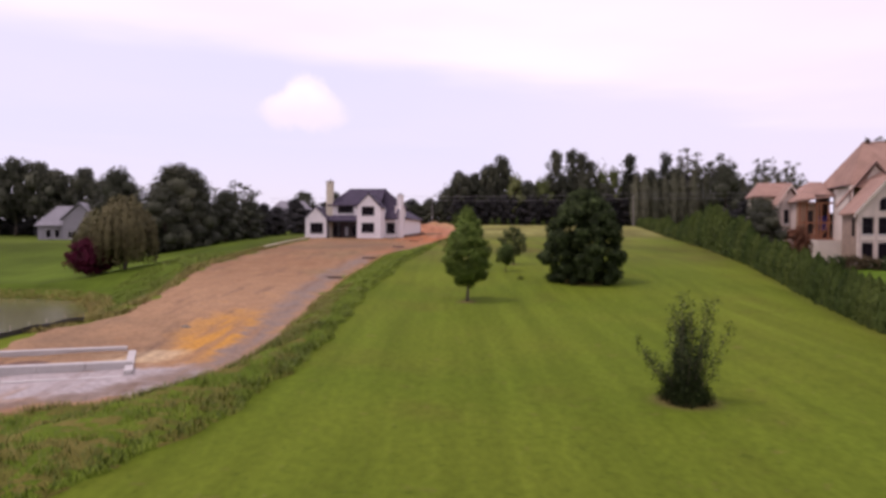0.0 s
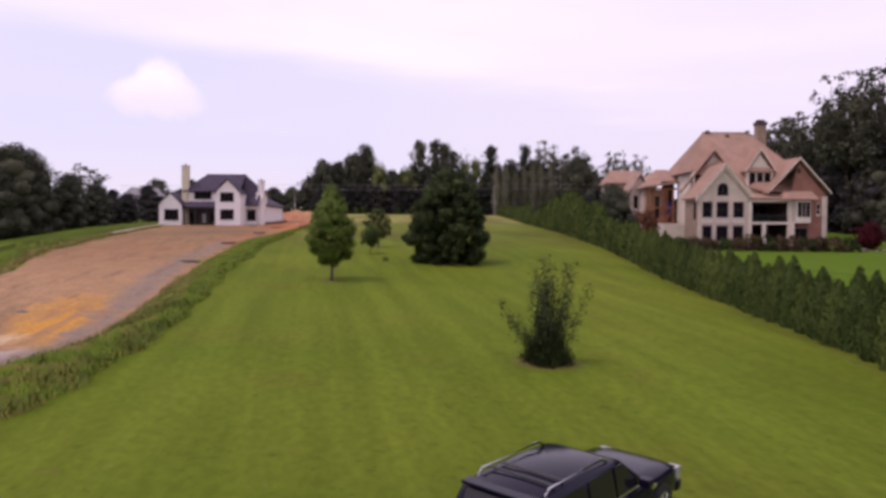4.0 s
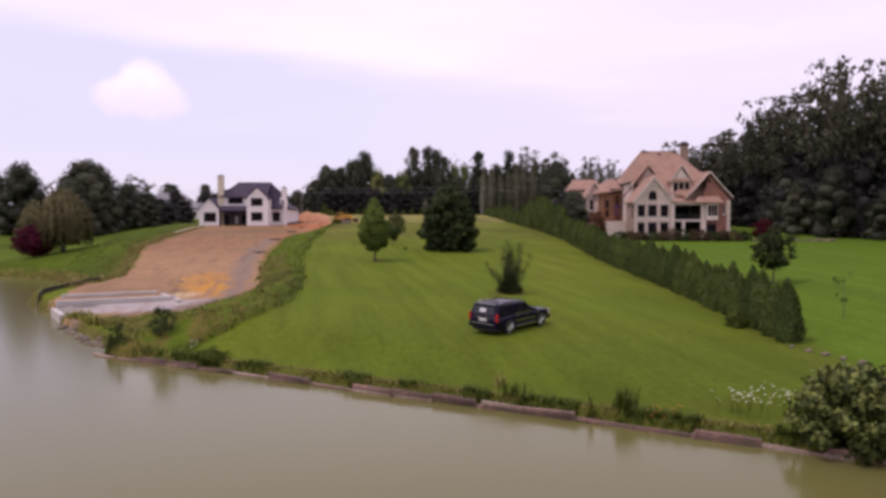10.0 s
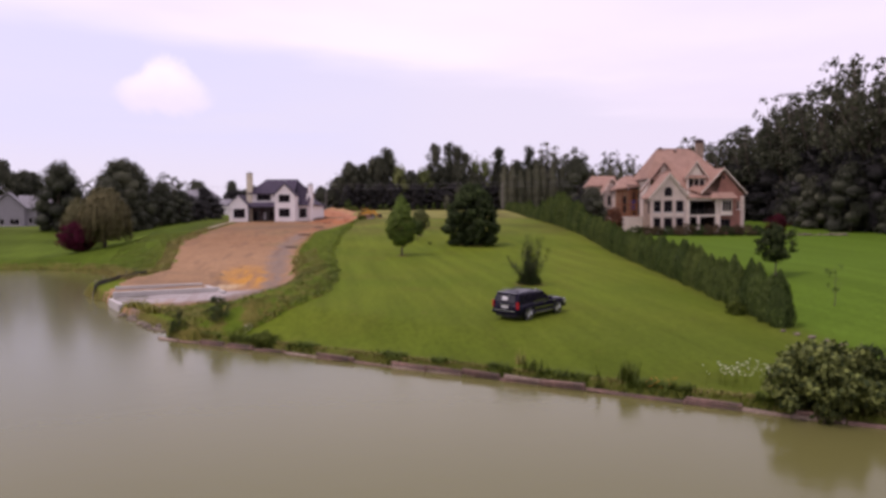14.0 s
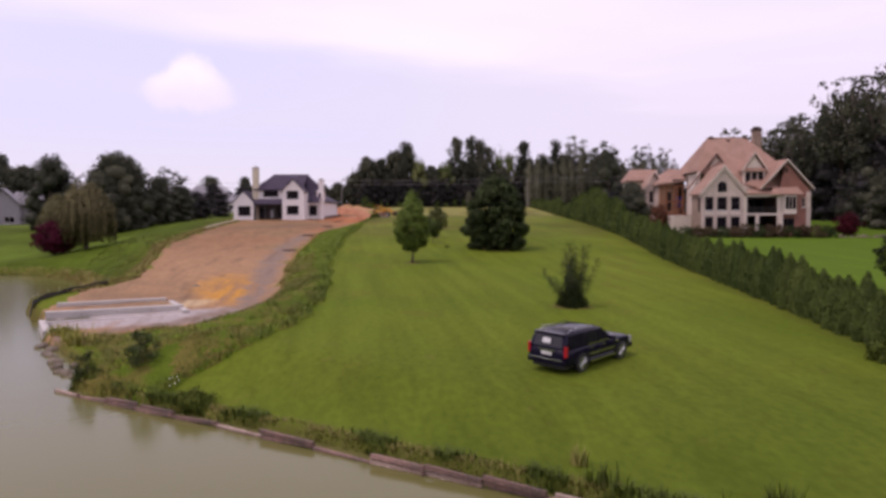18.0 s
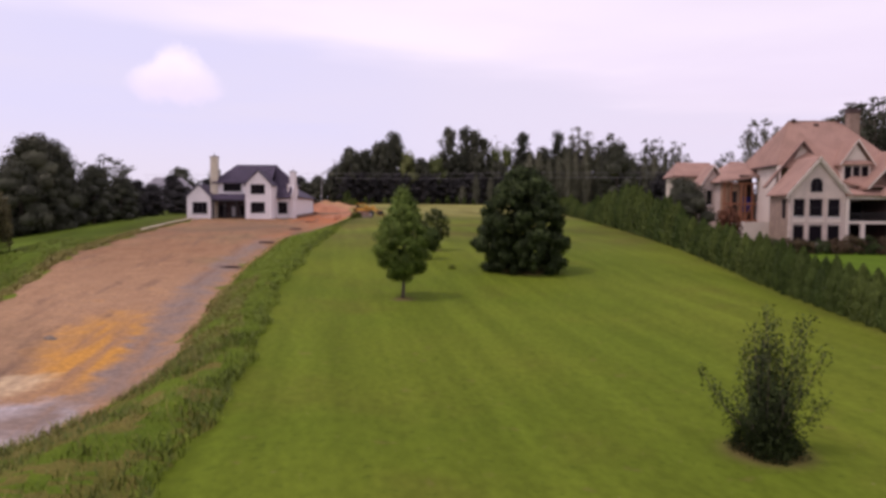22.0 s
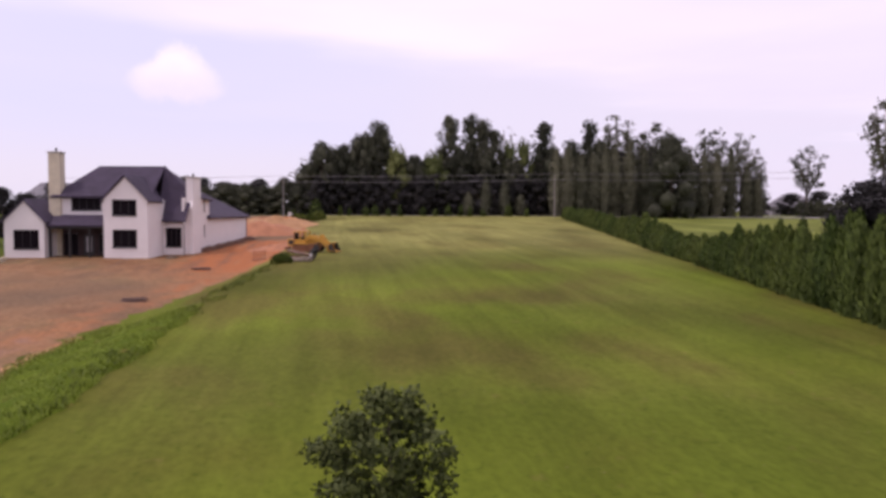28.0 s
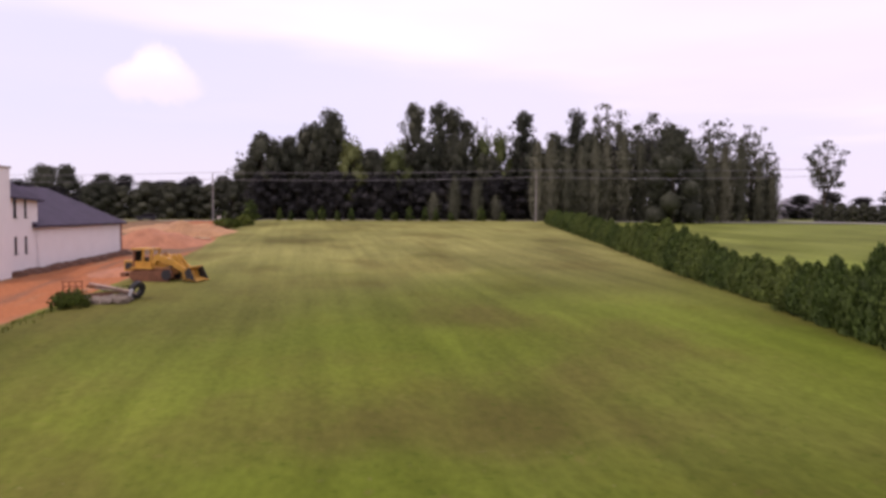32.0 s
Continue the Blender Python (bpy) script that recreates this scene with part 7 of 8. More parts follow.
flower_patch((10.4, -2.6), 0.6, 50, 0.9, M["petal_white"], "white umbels on tall stems at the lake edge", 31)
flower_patch((11.9, -3.4), 0.6, 50, 0.95, M["petal_white"], "white umbels on tall stems at the lake edge", 32)
flower_patch((6.9, -2.2), 0.35, 22, 0.45, M["petal_orange"], "orange day lilies by the timber edge", 33)
flower_patch((-14.2, 17.2), 0.4, 6, 0.8, M["petal_white"], "a few white flowers in the tall grass", 34)


def reeds(at, n, h, r, seed, label, m="weed"):
    rng = np.random.default_rng(seed)
    x, y = at[0] + rng.normal(size=n) * r, at[1] + rng.normal(size=n) * r
    t = thing("reeds", pose(0, 0, 0), label, "reeds")
    ob = blades("foliage", drape(x, y), h, 0.05, M[m], seed, 0.35)
    for key in ("label", "category"):
        if key in ob:
            del ob[key]
    ob.parent = t


reeds((5.9, -0.9), 150, 0.95, 0.22, 35, "upright clump of dark reeds at the timber edge")
reeds((4.4, -0.6), 60, 1.0, 0.15, 36, "thin clump of reeds at the timber edge")
reeds((1.8, 4.4), 40, 0.7, 0.14, 38, "pale dry straw-coloured weed standing at the lawn edge", "grass_dry")
reeds((2.0, 2.6), 90, 0.7, 0.3, 37, "clump of weeds with a dry tip at the lake edge")


def rocks(name, pts, size, m, seed, label, parent_label):
    rng = random.Random(seed)
    t = thing(name, pose(0, 0, 0), label, "rocks")
    for x, y in pts:
        bm = bmesh.new()
        q = bmesh.ops.create_icosphere(bm, subdivisions=2, radius=1)
        for v in q["verts"]:
            v.co *= 1 + 0.28 * noise.noise(v.co * 1.4 + Vector((x, y, 0)))
        s = size * rng.uniform(0.6, 1.3)
        bmesh.ops.scale(bm, vec=(s, s * rng.uniform(0.7, 1), s * 0.6), verts=bm.verts[:])
        p = part("rock", bm, m, t)
        p.matrix_world = pose(x, y, max(hz(x, y), -0.05) + s * 0.15, rng.uniform(-15, 15), rng.uniform(-15, 15), rng.uniform(0, 360))


r_ = random.Random(12)
rocks("riprap", [(-26.8 + 0.62 * k + r_.uniform(-0.5, 0.5), 36.4 - 1.28 * k + r_.uniform(-0.5, 0.5)) for k in range(10) for _ in range(2)], 0.36, M["rock"], 13, "heap of brown and pale rocks at the lake edge", "")
rocks("riprap", [(20.2 + 0.25 * k, 8.0 - 1.1 * k) for k in range(5)], 0.28, M["rock"], 14, "short row of stones at the end of the hedge", "")
x = np.array([-26.2, -25.6, -25.0, -24.3, -23.8] * 120) + np.random.default_rng(5).normal(size=600) * 0.7
y = np.array([37.6, 36.8, 35.6, 34.2, 33.0] * 120) + np.random.default_rng(6).normal(size=600) * 0.6
k_ = poly_dist(LAKE, x, y) < -0.3
blades("yellow_weeds", drape(x[k_], y[k_]), 0.6, 0.09, M["weed_yellow"], 17, 0.8, "yellow-green weeds by the rocks at the lake edge", "weeds")

# ---- young trees on the east lawn ----
tree("young_tree", (32.0, 27.2), 4.9, scaled(profile([(0, 0.35), (0.25, 1.0), (0.55, 0.9), (0.8, 0.6), (1, 0.2)]), 1.85), 1.7, 84, 0.34, 70, 0.16, M["leaf_bush"], "young tree with an open green crown on the neighbouring lawn", 101, 0.09, 1.3, 9, ragged=0.4, hollow=0.2)
tree("sapling", (28.0, 13.6), 3.4, scaled(ROUND, 0.7), 1.2, 8, 0.2, 24, 0.10, M["leaf_oak"], "thin bare sapling with few leaves on the lawn", 102, 0.035, 0.9, 8, ragged=0.6, hollow=0.0)
# planting in front of the tan house
r_ = random.Random(3)
for k in range(13):
    a, f = radians(-10), -3.5 + k * 1.75
    px, py = 50.0 + f * math.cos(a) + 3.6 * math.sin(a), 92.7 + f * math.sin(a) - 3.6 * math.cos(a)
    shrub("garden_shrub", (px, py), r_.uniform(1.5, 2.1), r_.uniform(1.3, 1.7), 60, 0.18, M["leaf_rust" if k % 3 else "leaf_oak"], "low clipped shrub in a bed before the tan house", 110 + k, per=34)
tree("red_maple", (73.5, 91.0), 3.4, scaled(ROUND, 2.3), 0.5, 90, 0.5, 44, 0.22, M["leaf_red"], "small dark red maple beside the tan house", 130, 0.12, 1.6, 9)
rocks("stone_row", [(69 + 0.9 * k, 86.5 - 0.12 * k) for k in range(16)], 0.45, M["rock"], 15, "low row of stones at the edge of the garden bed", "")
tree("small_tree", (44.9, 97.2), 5.0, scaled(ROUND, 1.6), 0.6, 80, 0.4, 60, 0.18, M["leaf_orange"], "small tree with orange-red leaves beside the tan house", 131, 0.08, 1.1, 9)
shrub("seedling", (8.1, 80.2), 0.35, 0.22, 10, 0.08, M["weed"], "small weedy seedling in the mown lawn", 132)

# ---- building site: footings, fence, machine, rubble ----
def beam_between(name, a, b, w, z0, z1, m, label, category, sink=0.4):
    x0, y0 = a
    x1, y1 = b
    ln = math.hypot(x1 - x0, y1 - y0)
    cx, cy = (x0 + x1) / 2, (y0 + y1) / 2
    t = thing(name, pose(cx, cy, (z0 + z1) / 2 * 0 + z0, 0, 0, math.degrees(math.atan2(y1 - y0, x1 - x0))), label, category)
    n = max(2, int(ln / 2.5))
    for k in range(n):
        part("block", bx(-ln / 2 + ln * k / n + 0.012, -ln / 2 + ln * (k + 1) / n - 0.012, -w / 2, w / 2, -sink, z1 - z0, 0.03), m, t)
    return t


beam_between("concrete_footing", (-29.6, 44.6), (-19.6, 48.1), 0.7, 0.45, 1.35, M["concrete"], "long pale concrete middle wall of a basin by the lake", "footing")
beam_between("concrete_footing", (-30.8, 50.6), (-22.2, 53.7), 0.6, 0.65, 1.40, M["concrete"], "pale concrete back wall of a basin by the lake", "footing")
beam_between("concrete_footing", (-18.9, 45.8), (-21.9, 53.9), 0.5, 0.6, 1.15, M["concrete"], "pale concrete end wall of a basin by the lake", "footing")
beam_between("concrete_footing", (-28.9, 42.2), (-19.0, 45.7), 0.35, 0.45, 0.85, M["concrete"], "low pale concrete kerb along a basin by the lake", "footing")


def basin_floor(name, pts, z, m, label):
    tagged(mesh_ob(name, prism(bmesh.new(), pts, z - 0.4, z, "z"), m), label, "basin floor")


basin_floor("basin_floor", [(-28.7, 42.5), (-19.2, 45.9), (-19.9, 47.7), (-29.4, 44.3)], 0.80, M["mud_olive"], "wet olive mud on the floor of the basin")
basin_floor("basin_floor", [(-29.6, 45.0), (-19.9, 48.5), (-21.6, 53.3), (-30.4, 50.3)], 0.95, M["soil_dark"], "dark soil on the floor of the basin")
beam_between("seawall", (-27.25, 38.2), (-29.7, 44.2), 0.5, -0.4, 0.75, M["concrete"], "low pale concrete sea wall at the water", "sea wall", 0.6)


def silt_fence():
    pts = [(-33.4, 51.6), (-33.9, 55), (-33.4, 59), (-32.4, 62.5), (-30.6, 65.0)]
    t = thing("silt_fence", pose(0, 0, 0), "sagging black fabric silt fence on stakes along the water", "fence")
    bm = bmesh.new()
    line = []
    for (x0, y0), (x1, y1) in zip(pts, pts[1:]):
        for k in range(8):
            line.append((x0 + (x1 - x0) * k / 8, y0 + (y1 - y0) * k / 8))
    line.append(pts[-1])
    rows = []
    for i, (x, y) in enumerate(line):
        z = max(hz(x, y), 0.0)
        top = 0.45 + 0.06 * math.sin(i * 0.7)
        rows.append([bm.verts.new((x + o * 0.02, y + d, z + h)) for o, d, h in ((0, 0, -0.1), (0, 0.03 * math.sin(i), top * 0.5), (1, 0, top), (3, 0, top), (3, 0.03 * math.sin(i), top * 0.5), (2, 0, -0.1))])
        if i % 4 == 0:
            part("stake", tube(bmesh.new(), [(x, y - 0.04, z - 0.3), (x, y - 0.04, z + 0.85)], [0.03, 0.025], 5), M["wood_pole"], t)
    for a, b in zip(rows, rows[1:]):
        for k in range(5):
            bm.faces.new((a[k], a[k + 1], b[k + 1], b[k]))
    part("fabric", bm, M["fabric_black"], t)


silt_fence()


def crawler_loader(at, rz):
    x, y = at
    Y, K = M["yellow"], M["plastic_black"]
    t = thing("crawler_loader", pose(x, y, hz(x, y) + 0.02, 0, 0, rz) @ Matrix.Diagonal((0.95, 0.95, 0.95, 1)), "weathered yellow crawler loader with a roofed cab parked on the grass", "loader")
    for s in (-1, 1):
        tr = part("track", prism(bmesh.new(), [(-2.0, 0.4), (-1.7, 0.0), (1.5, 0.0), (1.95, 0.4), (1.9, 0.75), (1.5, 0.98), (-1.5, 0.86), (-1.95, 0.7)], s * 0.95 - 0.22, s * 0.95 + 0.22, "y"), M["rust"], t, "rusty steel track")
        for k in range(15):
            part("track_shoe", bx(-1.6 + k * 0.22, -1.46 + k * 0.22, s * 0.95 - 0.26, s * 0.95 + 0.26, -0.04, 0.03), M["rust"], tr)
            part("track_shoe", bx(-1.5 + k * 0.2, -1.36 + k * 0.2, s * 0.95 - 0.26, s * 0.95 + 0.26, 0.87 + 0.008 * k, 0.93 + 0.008 * k), M["rust"], tr)
        for k, r in enumerate((0.36, 0.2, 0.2, 0.2, 0.44)):
            part("roller", tube(bmesh.new(), [(-1.5 + k * 0.74, s * 0.7, 0.1 + r), (-1.5 + k * 0.74, s * 1.2, 0.1 + r)], [r, r], 16), K if k == 4 else M["rust"], tr)
        part("track_frame", bx(-1.4, 1.3, s * 0.95 - 0.235, s * 0.95 + 0.235, 0.42, 0.68, 0.04), M["rust"], tr)
        part("fender", bx(-1.9, 0.2, min(s * 0.55, s * 1.2), max(s * 0.55, s * 1.2), 1.02, 1.12, 0.03), Y, t)
        part("lift_arm", prism(bmesh.new(), [(-0.1, 1.55), (0.2, 2.2), (0.55, 2.25), (1.9, 1.75), (3.3, 0.85), (3.35, 0.5), (2.9, 0.6), (1.7, 1.35), (0.4, 1.75), (0.2, 1.3)], s * 0.66 - 0.11, s * 0.66 + 0.11, "y"), Y, t)
        part("lift_cylinder", tube(bmesh.new(), [(0.6, s * 0.5, 0.95), (2.2, s * 0.55, 1.35)], [0.1, 0.08], 8), M["frame_dark"], t)
        part("tilt_lever", prism(bmesh.new(), [(1.5, 1.75), (1.75, 2.3), (1.95, 2.25), (2.9, 1.0), (2.75, 0.9), (1.8, 1.6)], s * 0.38 - 0.06, s * 0.38 + 0.06, "y"), Y, t)
        for xx, top in ((-1.9, 2.55), (-1.05, 2.62), (-0.35, 2.62)):
            part("cab_post", prism(bmesh.new(), [(xx, 1.1), (xx + 0.17, 1.1), (xx + 0.2 + (0.12 if xx > -0.5 else 0), top), (xx + 0.03 + (0.12 if xx > -0.5 else 0), top)], s * 0.62 - 0.07, s * 0.62 + 0.07, "y"), Y if xx > -1.5 else M["rust"], t)
        part("cab_panel", bx(-1.75, -0.35, s * 0.62 - 0.03, s * 0.62 + 0.03, 1.12, 1.62), Y, t)
    part("hull", bx(-1.9, 1.6, -0.7, 0.7, 0.5, 1.12, 0.06), M["yellow_worn"], t)
    part("engine_hood", prism(bmesh.new(), [(-0.2, 1.1), (1.6, 1.1), (1.65, 1.75), (1.4, 1.95), (-0.2, 2.0)], -0.48, 0.48, "y"), Y, t)
    part("grille", bx(1.655, 1.7, -0.42, 0.42, 1.15, 1.7), K, t)
    part("exhaust", tube(bmesh.new(), [(0.7, 0.2, 1.9), (0.7, 0.2, 2.45)], [0.07, 0.06], 8), M["rust"], t)
    part("cab_roof", bx(-2.0, -0.1, -0.78, 0.78, 2.6, 2.74, 0.05), Y, t)
    part("cab_back", bx(-1.86, -1.8, -0.56, 0.56, 1.12, 2.5), M["glass_dark"], t)
    part("seat", bx(-1.5, -0.9, -0.3, 0.3, 1.1, 1.95, 0.06), K, t)
    part("console", bx(-0.45, -0.2, -0.4, 0.4, 1.1, 2.0, 0.03), K, t)
    part("rear_box", bx(-2.75, -1.9, -0.62, 0.62, 0.75, 1.7, 0.06), Y, t)
    for s in (-1, 1):
        part("radiator_guard", bx(-2.62, -2.0, s * 0.64 - 0.03, s * 0.64 + 0.03, 0.95, 1.5), K, t)
    part("ripper", bx(-3.2, -2.7, -0.5, 0.5, 0.25, 0.6, 0.04), M["rust"], t)
    part("bucket", prism(bmesh.new(), [(2.95, 0.1), (4.15, 0.02), (4.2, 0.08), (3.3, 0.3), (3.1, 0.85), (3.6, 1.2), (3.55, 1.28), (2.85, 0.95)], -1.2, 1.2, "y"), Y, t)
    for s in (-1, 1):
        part("bucket_side", prism(bmesh.new(), [(2.95, 0.1), (4.15, 0.02), (3.6, 1.2), (2.85, 0.95)], s * 1.17 - 0.03, s * 1.17 + 0.03, "y"), K, t)


crawler_loader((5.0, 176.2), -20)


def heap(name, at, r, h, m, label, category, seed, sx=1.0):
    x0, y0 = at
    bm = bmesh.new()
    n = 22
    q = [[None] * (n + 1) for _ in range(n + 1)]
    for i in range(n + 1):
        for j in range(n + 1):
            u, v = (i / n - 0.5) * 2, (j / n - 0.5) * 2
            d = math.hypot(u, v)
            z = h * max(0.0, 1 - d * d) ** 1.3 * (1 + 0.5 * noise.noise((u * 2.5, v * 2.5, seed))) + 0.08 * noise.noise((u * 7, v * 7, seed))
            q[i][j] = bm.verts.new((u * r * sx, v * r, z + hz_fast(x0 + u * r * sx, y0 + v * r) - hz(x0, y0) - 0.06))
    for i in range(n):
        for j in range(n):
            bm.faces.new((q[i][j], q[i + 1][j], q[i + 1][j + 1], q[i][j + 1]))
    ob = mesh_ob(name, bm, m, True)
    ob.location = (x0, y0, hz(x0, y0) + 0.04)
    return tagged(ob, label, category)


heap("clay_mound", (-4.0, 226), 6.0, 2.3, M["clay_red"], "long heap of orange-red excavated clay behind the house", "spoil heap", 1.0, 1.3)
heap("clay_mound", (-2.5, 243), 5.5, 2.2, M["clay_pale"], "heap of pale orange clay near the road", "spoil heap", 2.0, 1.5)
heap("clay_mound", (-9.0, 252), 5.0, 1.2, M["clay_pale"], "low heap of pale clay near the road", "spoil heap", 3.0, 1.6)
heap("clay_mound", (0.2, 190), 4.0, 0.8, M["clay_red"], "heap of red clay beside the loader", "spoil heap", 6.0, 1.2)


def loose_planks(at, n, ln, rz, m, label, seed, name="lumber"):
    rng = random.Random(seed)
    x, y = at
    t = thing(name, pose(x, y, hz(x, y) + 0.06, 0, 0, rz), label, "lumber")
    for k in range(n):
        p = part("plank", bx(-ln / 2, ln / 2, -0.12, 0.12, 0, 0.06, 0.008), m, t)
        p.matrix_local = pose(rng.uniform(-0.2, 0.2), rng.uniform(-0.5, 0.5), 0.07 * k, 0, rng.uniform(-2, 2), rng.uniform(-14, 14))


loose_planks((0.6, 237), 4, 6.5, -60, M["plank_pale"], "pale plank lying on a clay heap", 1)
for k, (x, y) in enumerate([(-13.5, 93.8), (-11.6, 118.9), (-8.5, 143.9), (-6.4, 165.1)]):
    loose_planks((x, y), 4, 2.0, 8 * k - 10, M["fascia_brown"], "small pile of dark scrap boards on bare earth", 5 + k, "scrap_boards")
rocks("rubble", [(4.0 + r_.uniform(-1.5, 1.5), 164.0 + r_.uniform(-1.2, 1.2)) for _ in range(26)], 0.5, M["rock"], 21, "heap of grey and brown rubble at the edge of the lawn", "")


def log_pile(at, rz):
    """Old boards, a pipe and a worn tyre thrown on a heap."""
    x, y = at
    rng = random.Random(31)
    t = thing("scrap_heap", pose(x, y, hz(x, y), 0, 0, rz), "heap of old boards, a pipe and a black tyre", "scrap heap")
    for k in range(7):
        p = part("board", bx(-1.3, 1.3, -0.13, 0.13, 0, 0.08, 0.01), M["timber_pale" if k % 3 == 0 else "rust"], t)
        p.matrix_local = pose(rng.uniform(-0.3, 0.3), rng.uniform(-0.6, 0.6), 0.35 + 0.09 * k, rng.uniform(-10, 10), rng.uniform(-12, 12), rng.uniform(-30, 30))
    ty = part("tyre", disc_ring(0.3, 0.62, -0.16, 0.16, 20), M["tyre"], t, "worn black tyre")
    ty.matrix_local = pose(1.7, -0.1, 0.62, 20, 0, 30)
    part("pipe", tube(bmesh.new(), [(1.0, -0.75, 0.1), (1.25, -0.8, 0.75)], [0.1, 0.1], 8), M["plate"], t, "short white pipe")


log_pile((4.1, 164.4), 24)
rocks("rubble", [(-12.2 + r_.uniform(-0.8, 0.8), 179.0 + r_.uniform(-0.4, 0.4)) for _ in range(8)], 0.3, M["rock"], 22, "small heap of pale rubble before the white house", "")
rocks("rubble", [(-21.0 + r_.uniform(-0.4, 0.4), 62.3 + r_.uniform(-0.4, 0.4)) for _ in range(5)], 0.28, M["rock"], 23, "few dark stones on bare earth", "")
shrub("shrub", (2.4, 161.6), 1.2, 1.1, 46, 0.16, M["weed"], "green weed clump beside the rubble", 99)


for k, (x, y, h) in enumerate([(3.2, 258, 1.7), (5.4, 261, 2.0), (1.0, 266, 1.5)]):
    shrub("shrub", (x, y), h, 2.0, 60, 0.3, M["weed"], "rough green scrub at the end of the clay heaps", 240 + k, per=30)


def crate(at, rz):
    x, y = at
    t = thing("pallet_crate", pose(x, y, hz(x, y), 0, 0, rz), "orange-brown open timber crate standing on red earth", "crate")
    for xx in (-0.7, -0.25, 0.2, 0.65):
        part("slat", bx(xx, xx + 0.1, -0.03, 0.03, 0, 1.2), M["sheathing"], t)
    for z in (0.25, 0.7, 1.1):
        part("rail", bx(-0.75, 0.8, -0.07, -0.032, z, z + 0.1), M["sheathing"], t)
    part("base", bx(-0.75, 0.8, 0.035, 0.9, 0, 0.15), M["sheathing"], t)


crate((-1.0, 174.2), 10)


def low_wall():
    """The pale edge of the bank west of the house."""
    t = thing("garden_wall", pose(0, 0, 0), "low pale stone edging wall stepping down from the house", "wall")
    pts = [(-31.4, 178), (-31.2, 168), (-32.2, 152), (-32.8, 140)]
    for x, y, a, ln in along(pts, 1.6):
        p = part("block", bx(-ln / 2 + 0.01, ln / 2 - 0.01, -0.18, 0.18, -0.4, 0.42, 0.03), M["stone_pale"], t)
        p.matrix_world = pose(x, y, hz(x, y), 0, 0, a)


low_wall()


def backfill():
    """The excavated edge along the side wall of the white house, its soil darkened for trench shade."""
    rng = random.Random(9)
    t = thing("backfill_bank", pose(-32.3, 180.4, 7.7, 0, 0, -8.5), "bank of excavated soil along the house wall, darkened for trench shade", "soil bank")
    for k in range(14):
        y = 12 + k * 1.95
        bm = bmesh.new()
        q = bmesh.ops.create_icosphere(bm, subdivisions=2, radius=1)
        for v in q["verts"]:
            v.co *= 1 + 0.3 * noise.noise(v.co * 1.6 + Vector((k, 0, 0)))
        bmesh.ops.scale(bm, vec=(0.9, 1.5, 0.55), verts=bm.verts[:])
        p = part("mound", bm, M["soil_dark"], t, smooth_shade=True)
        gx = Matrix.Rotation(radians(-8.5), 4, "Z") @ Vector((21.0, y, 0)) + Vector((-32.3, 180.4, 0))
        p.location = (21.0 + rng.uniform(-0.15, 0.15), y, hz_fast(gx.x, gx.y) - 7.7 + 0.08)


backfill()

# ---- road, poles, far things ----
def road():
    xs = np.linspace(-260, 300, 140)
    v = []
    for x in xs:
        yc = 297.5 - 0.12 * (x - 0) * (1 if x > -60 else 1)
        for k, o in enumerate((-3.2, -1.1, 1.1, 3.2)):
            v.append((x, yc + o, hz(x, yc + o) + 0.10))
    f = [(i * 4 + k, (i + 1) * 4 + k, (i + 1) * 4 + k + 1, i * 4 + k + 1) for i in range(len(xs) - 1) for k in range(3)]
    ob = arr_ob("road", np.array(v), np.array(f), M["asphalt"])
    tagged(ob, "grey two-lane country road before the wood", "road", kind="structure")


road()


def utility_pole(at, h):
    x, y = at
    t = thing("utility_pole", pose(x, y, hz(x, y)), "tall weathered wooden utility pole by the road", "utility pole")
    part("post", tube(bmesh.new(), [(0, 0, -0.4), (0, 0, h * 0.5), (0, 0, h)], [0.17, 0.15, 0.11], 10), M["wood_pole"], t)
    part("insulator", tube(bmesh.new(), [(0, 0, h), (0, 0, h + 0.25)], [0.06, 0.05], 7), M["plastic_black"], t)
    part("bracket", bx(-0.6, 0.6, -0.05, 0.05, h - 1.4, h - 1.3), M["wood_pole"], t)


POLES = [(-4.75, 298.9, 11.2), (69.2, 281.5, 11.6)]
for x, y, h in POLES:
    utility_pole((x, y), h)


def wire(a, b, sag):
    pts = []
    for k in range(17):
        f = k / 16
        p = Vector(a).lerp(Vector(b), f)
        p.z -= sag * 4 * f * (1 - f)
        pts.append(p)
    ob = mesh_ob("power_line", tube(bmesh.new(), pts, [0.045] * 17, 5), M["wire"])
    tagged(ob, "dark overhead power line slung between poles", "power line", "overhead lines")


pa, pb = [(x, y, hz(x, y) + h) for x, y, h in POLES]
for dz, sag in ((0.2, 0.35), (-1.35, 0.5)):
    a, b = Vector(pa) + Vector((0, 0, dz)), Vector(pb) + Vector((0, 0, dz))
    d = b - a
    wire(a, b, sag)
    wire(b, b + d * 0.9, sag)
    wire(a - d * 0.9, a, sag)

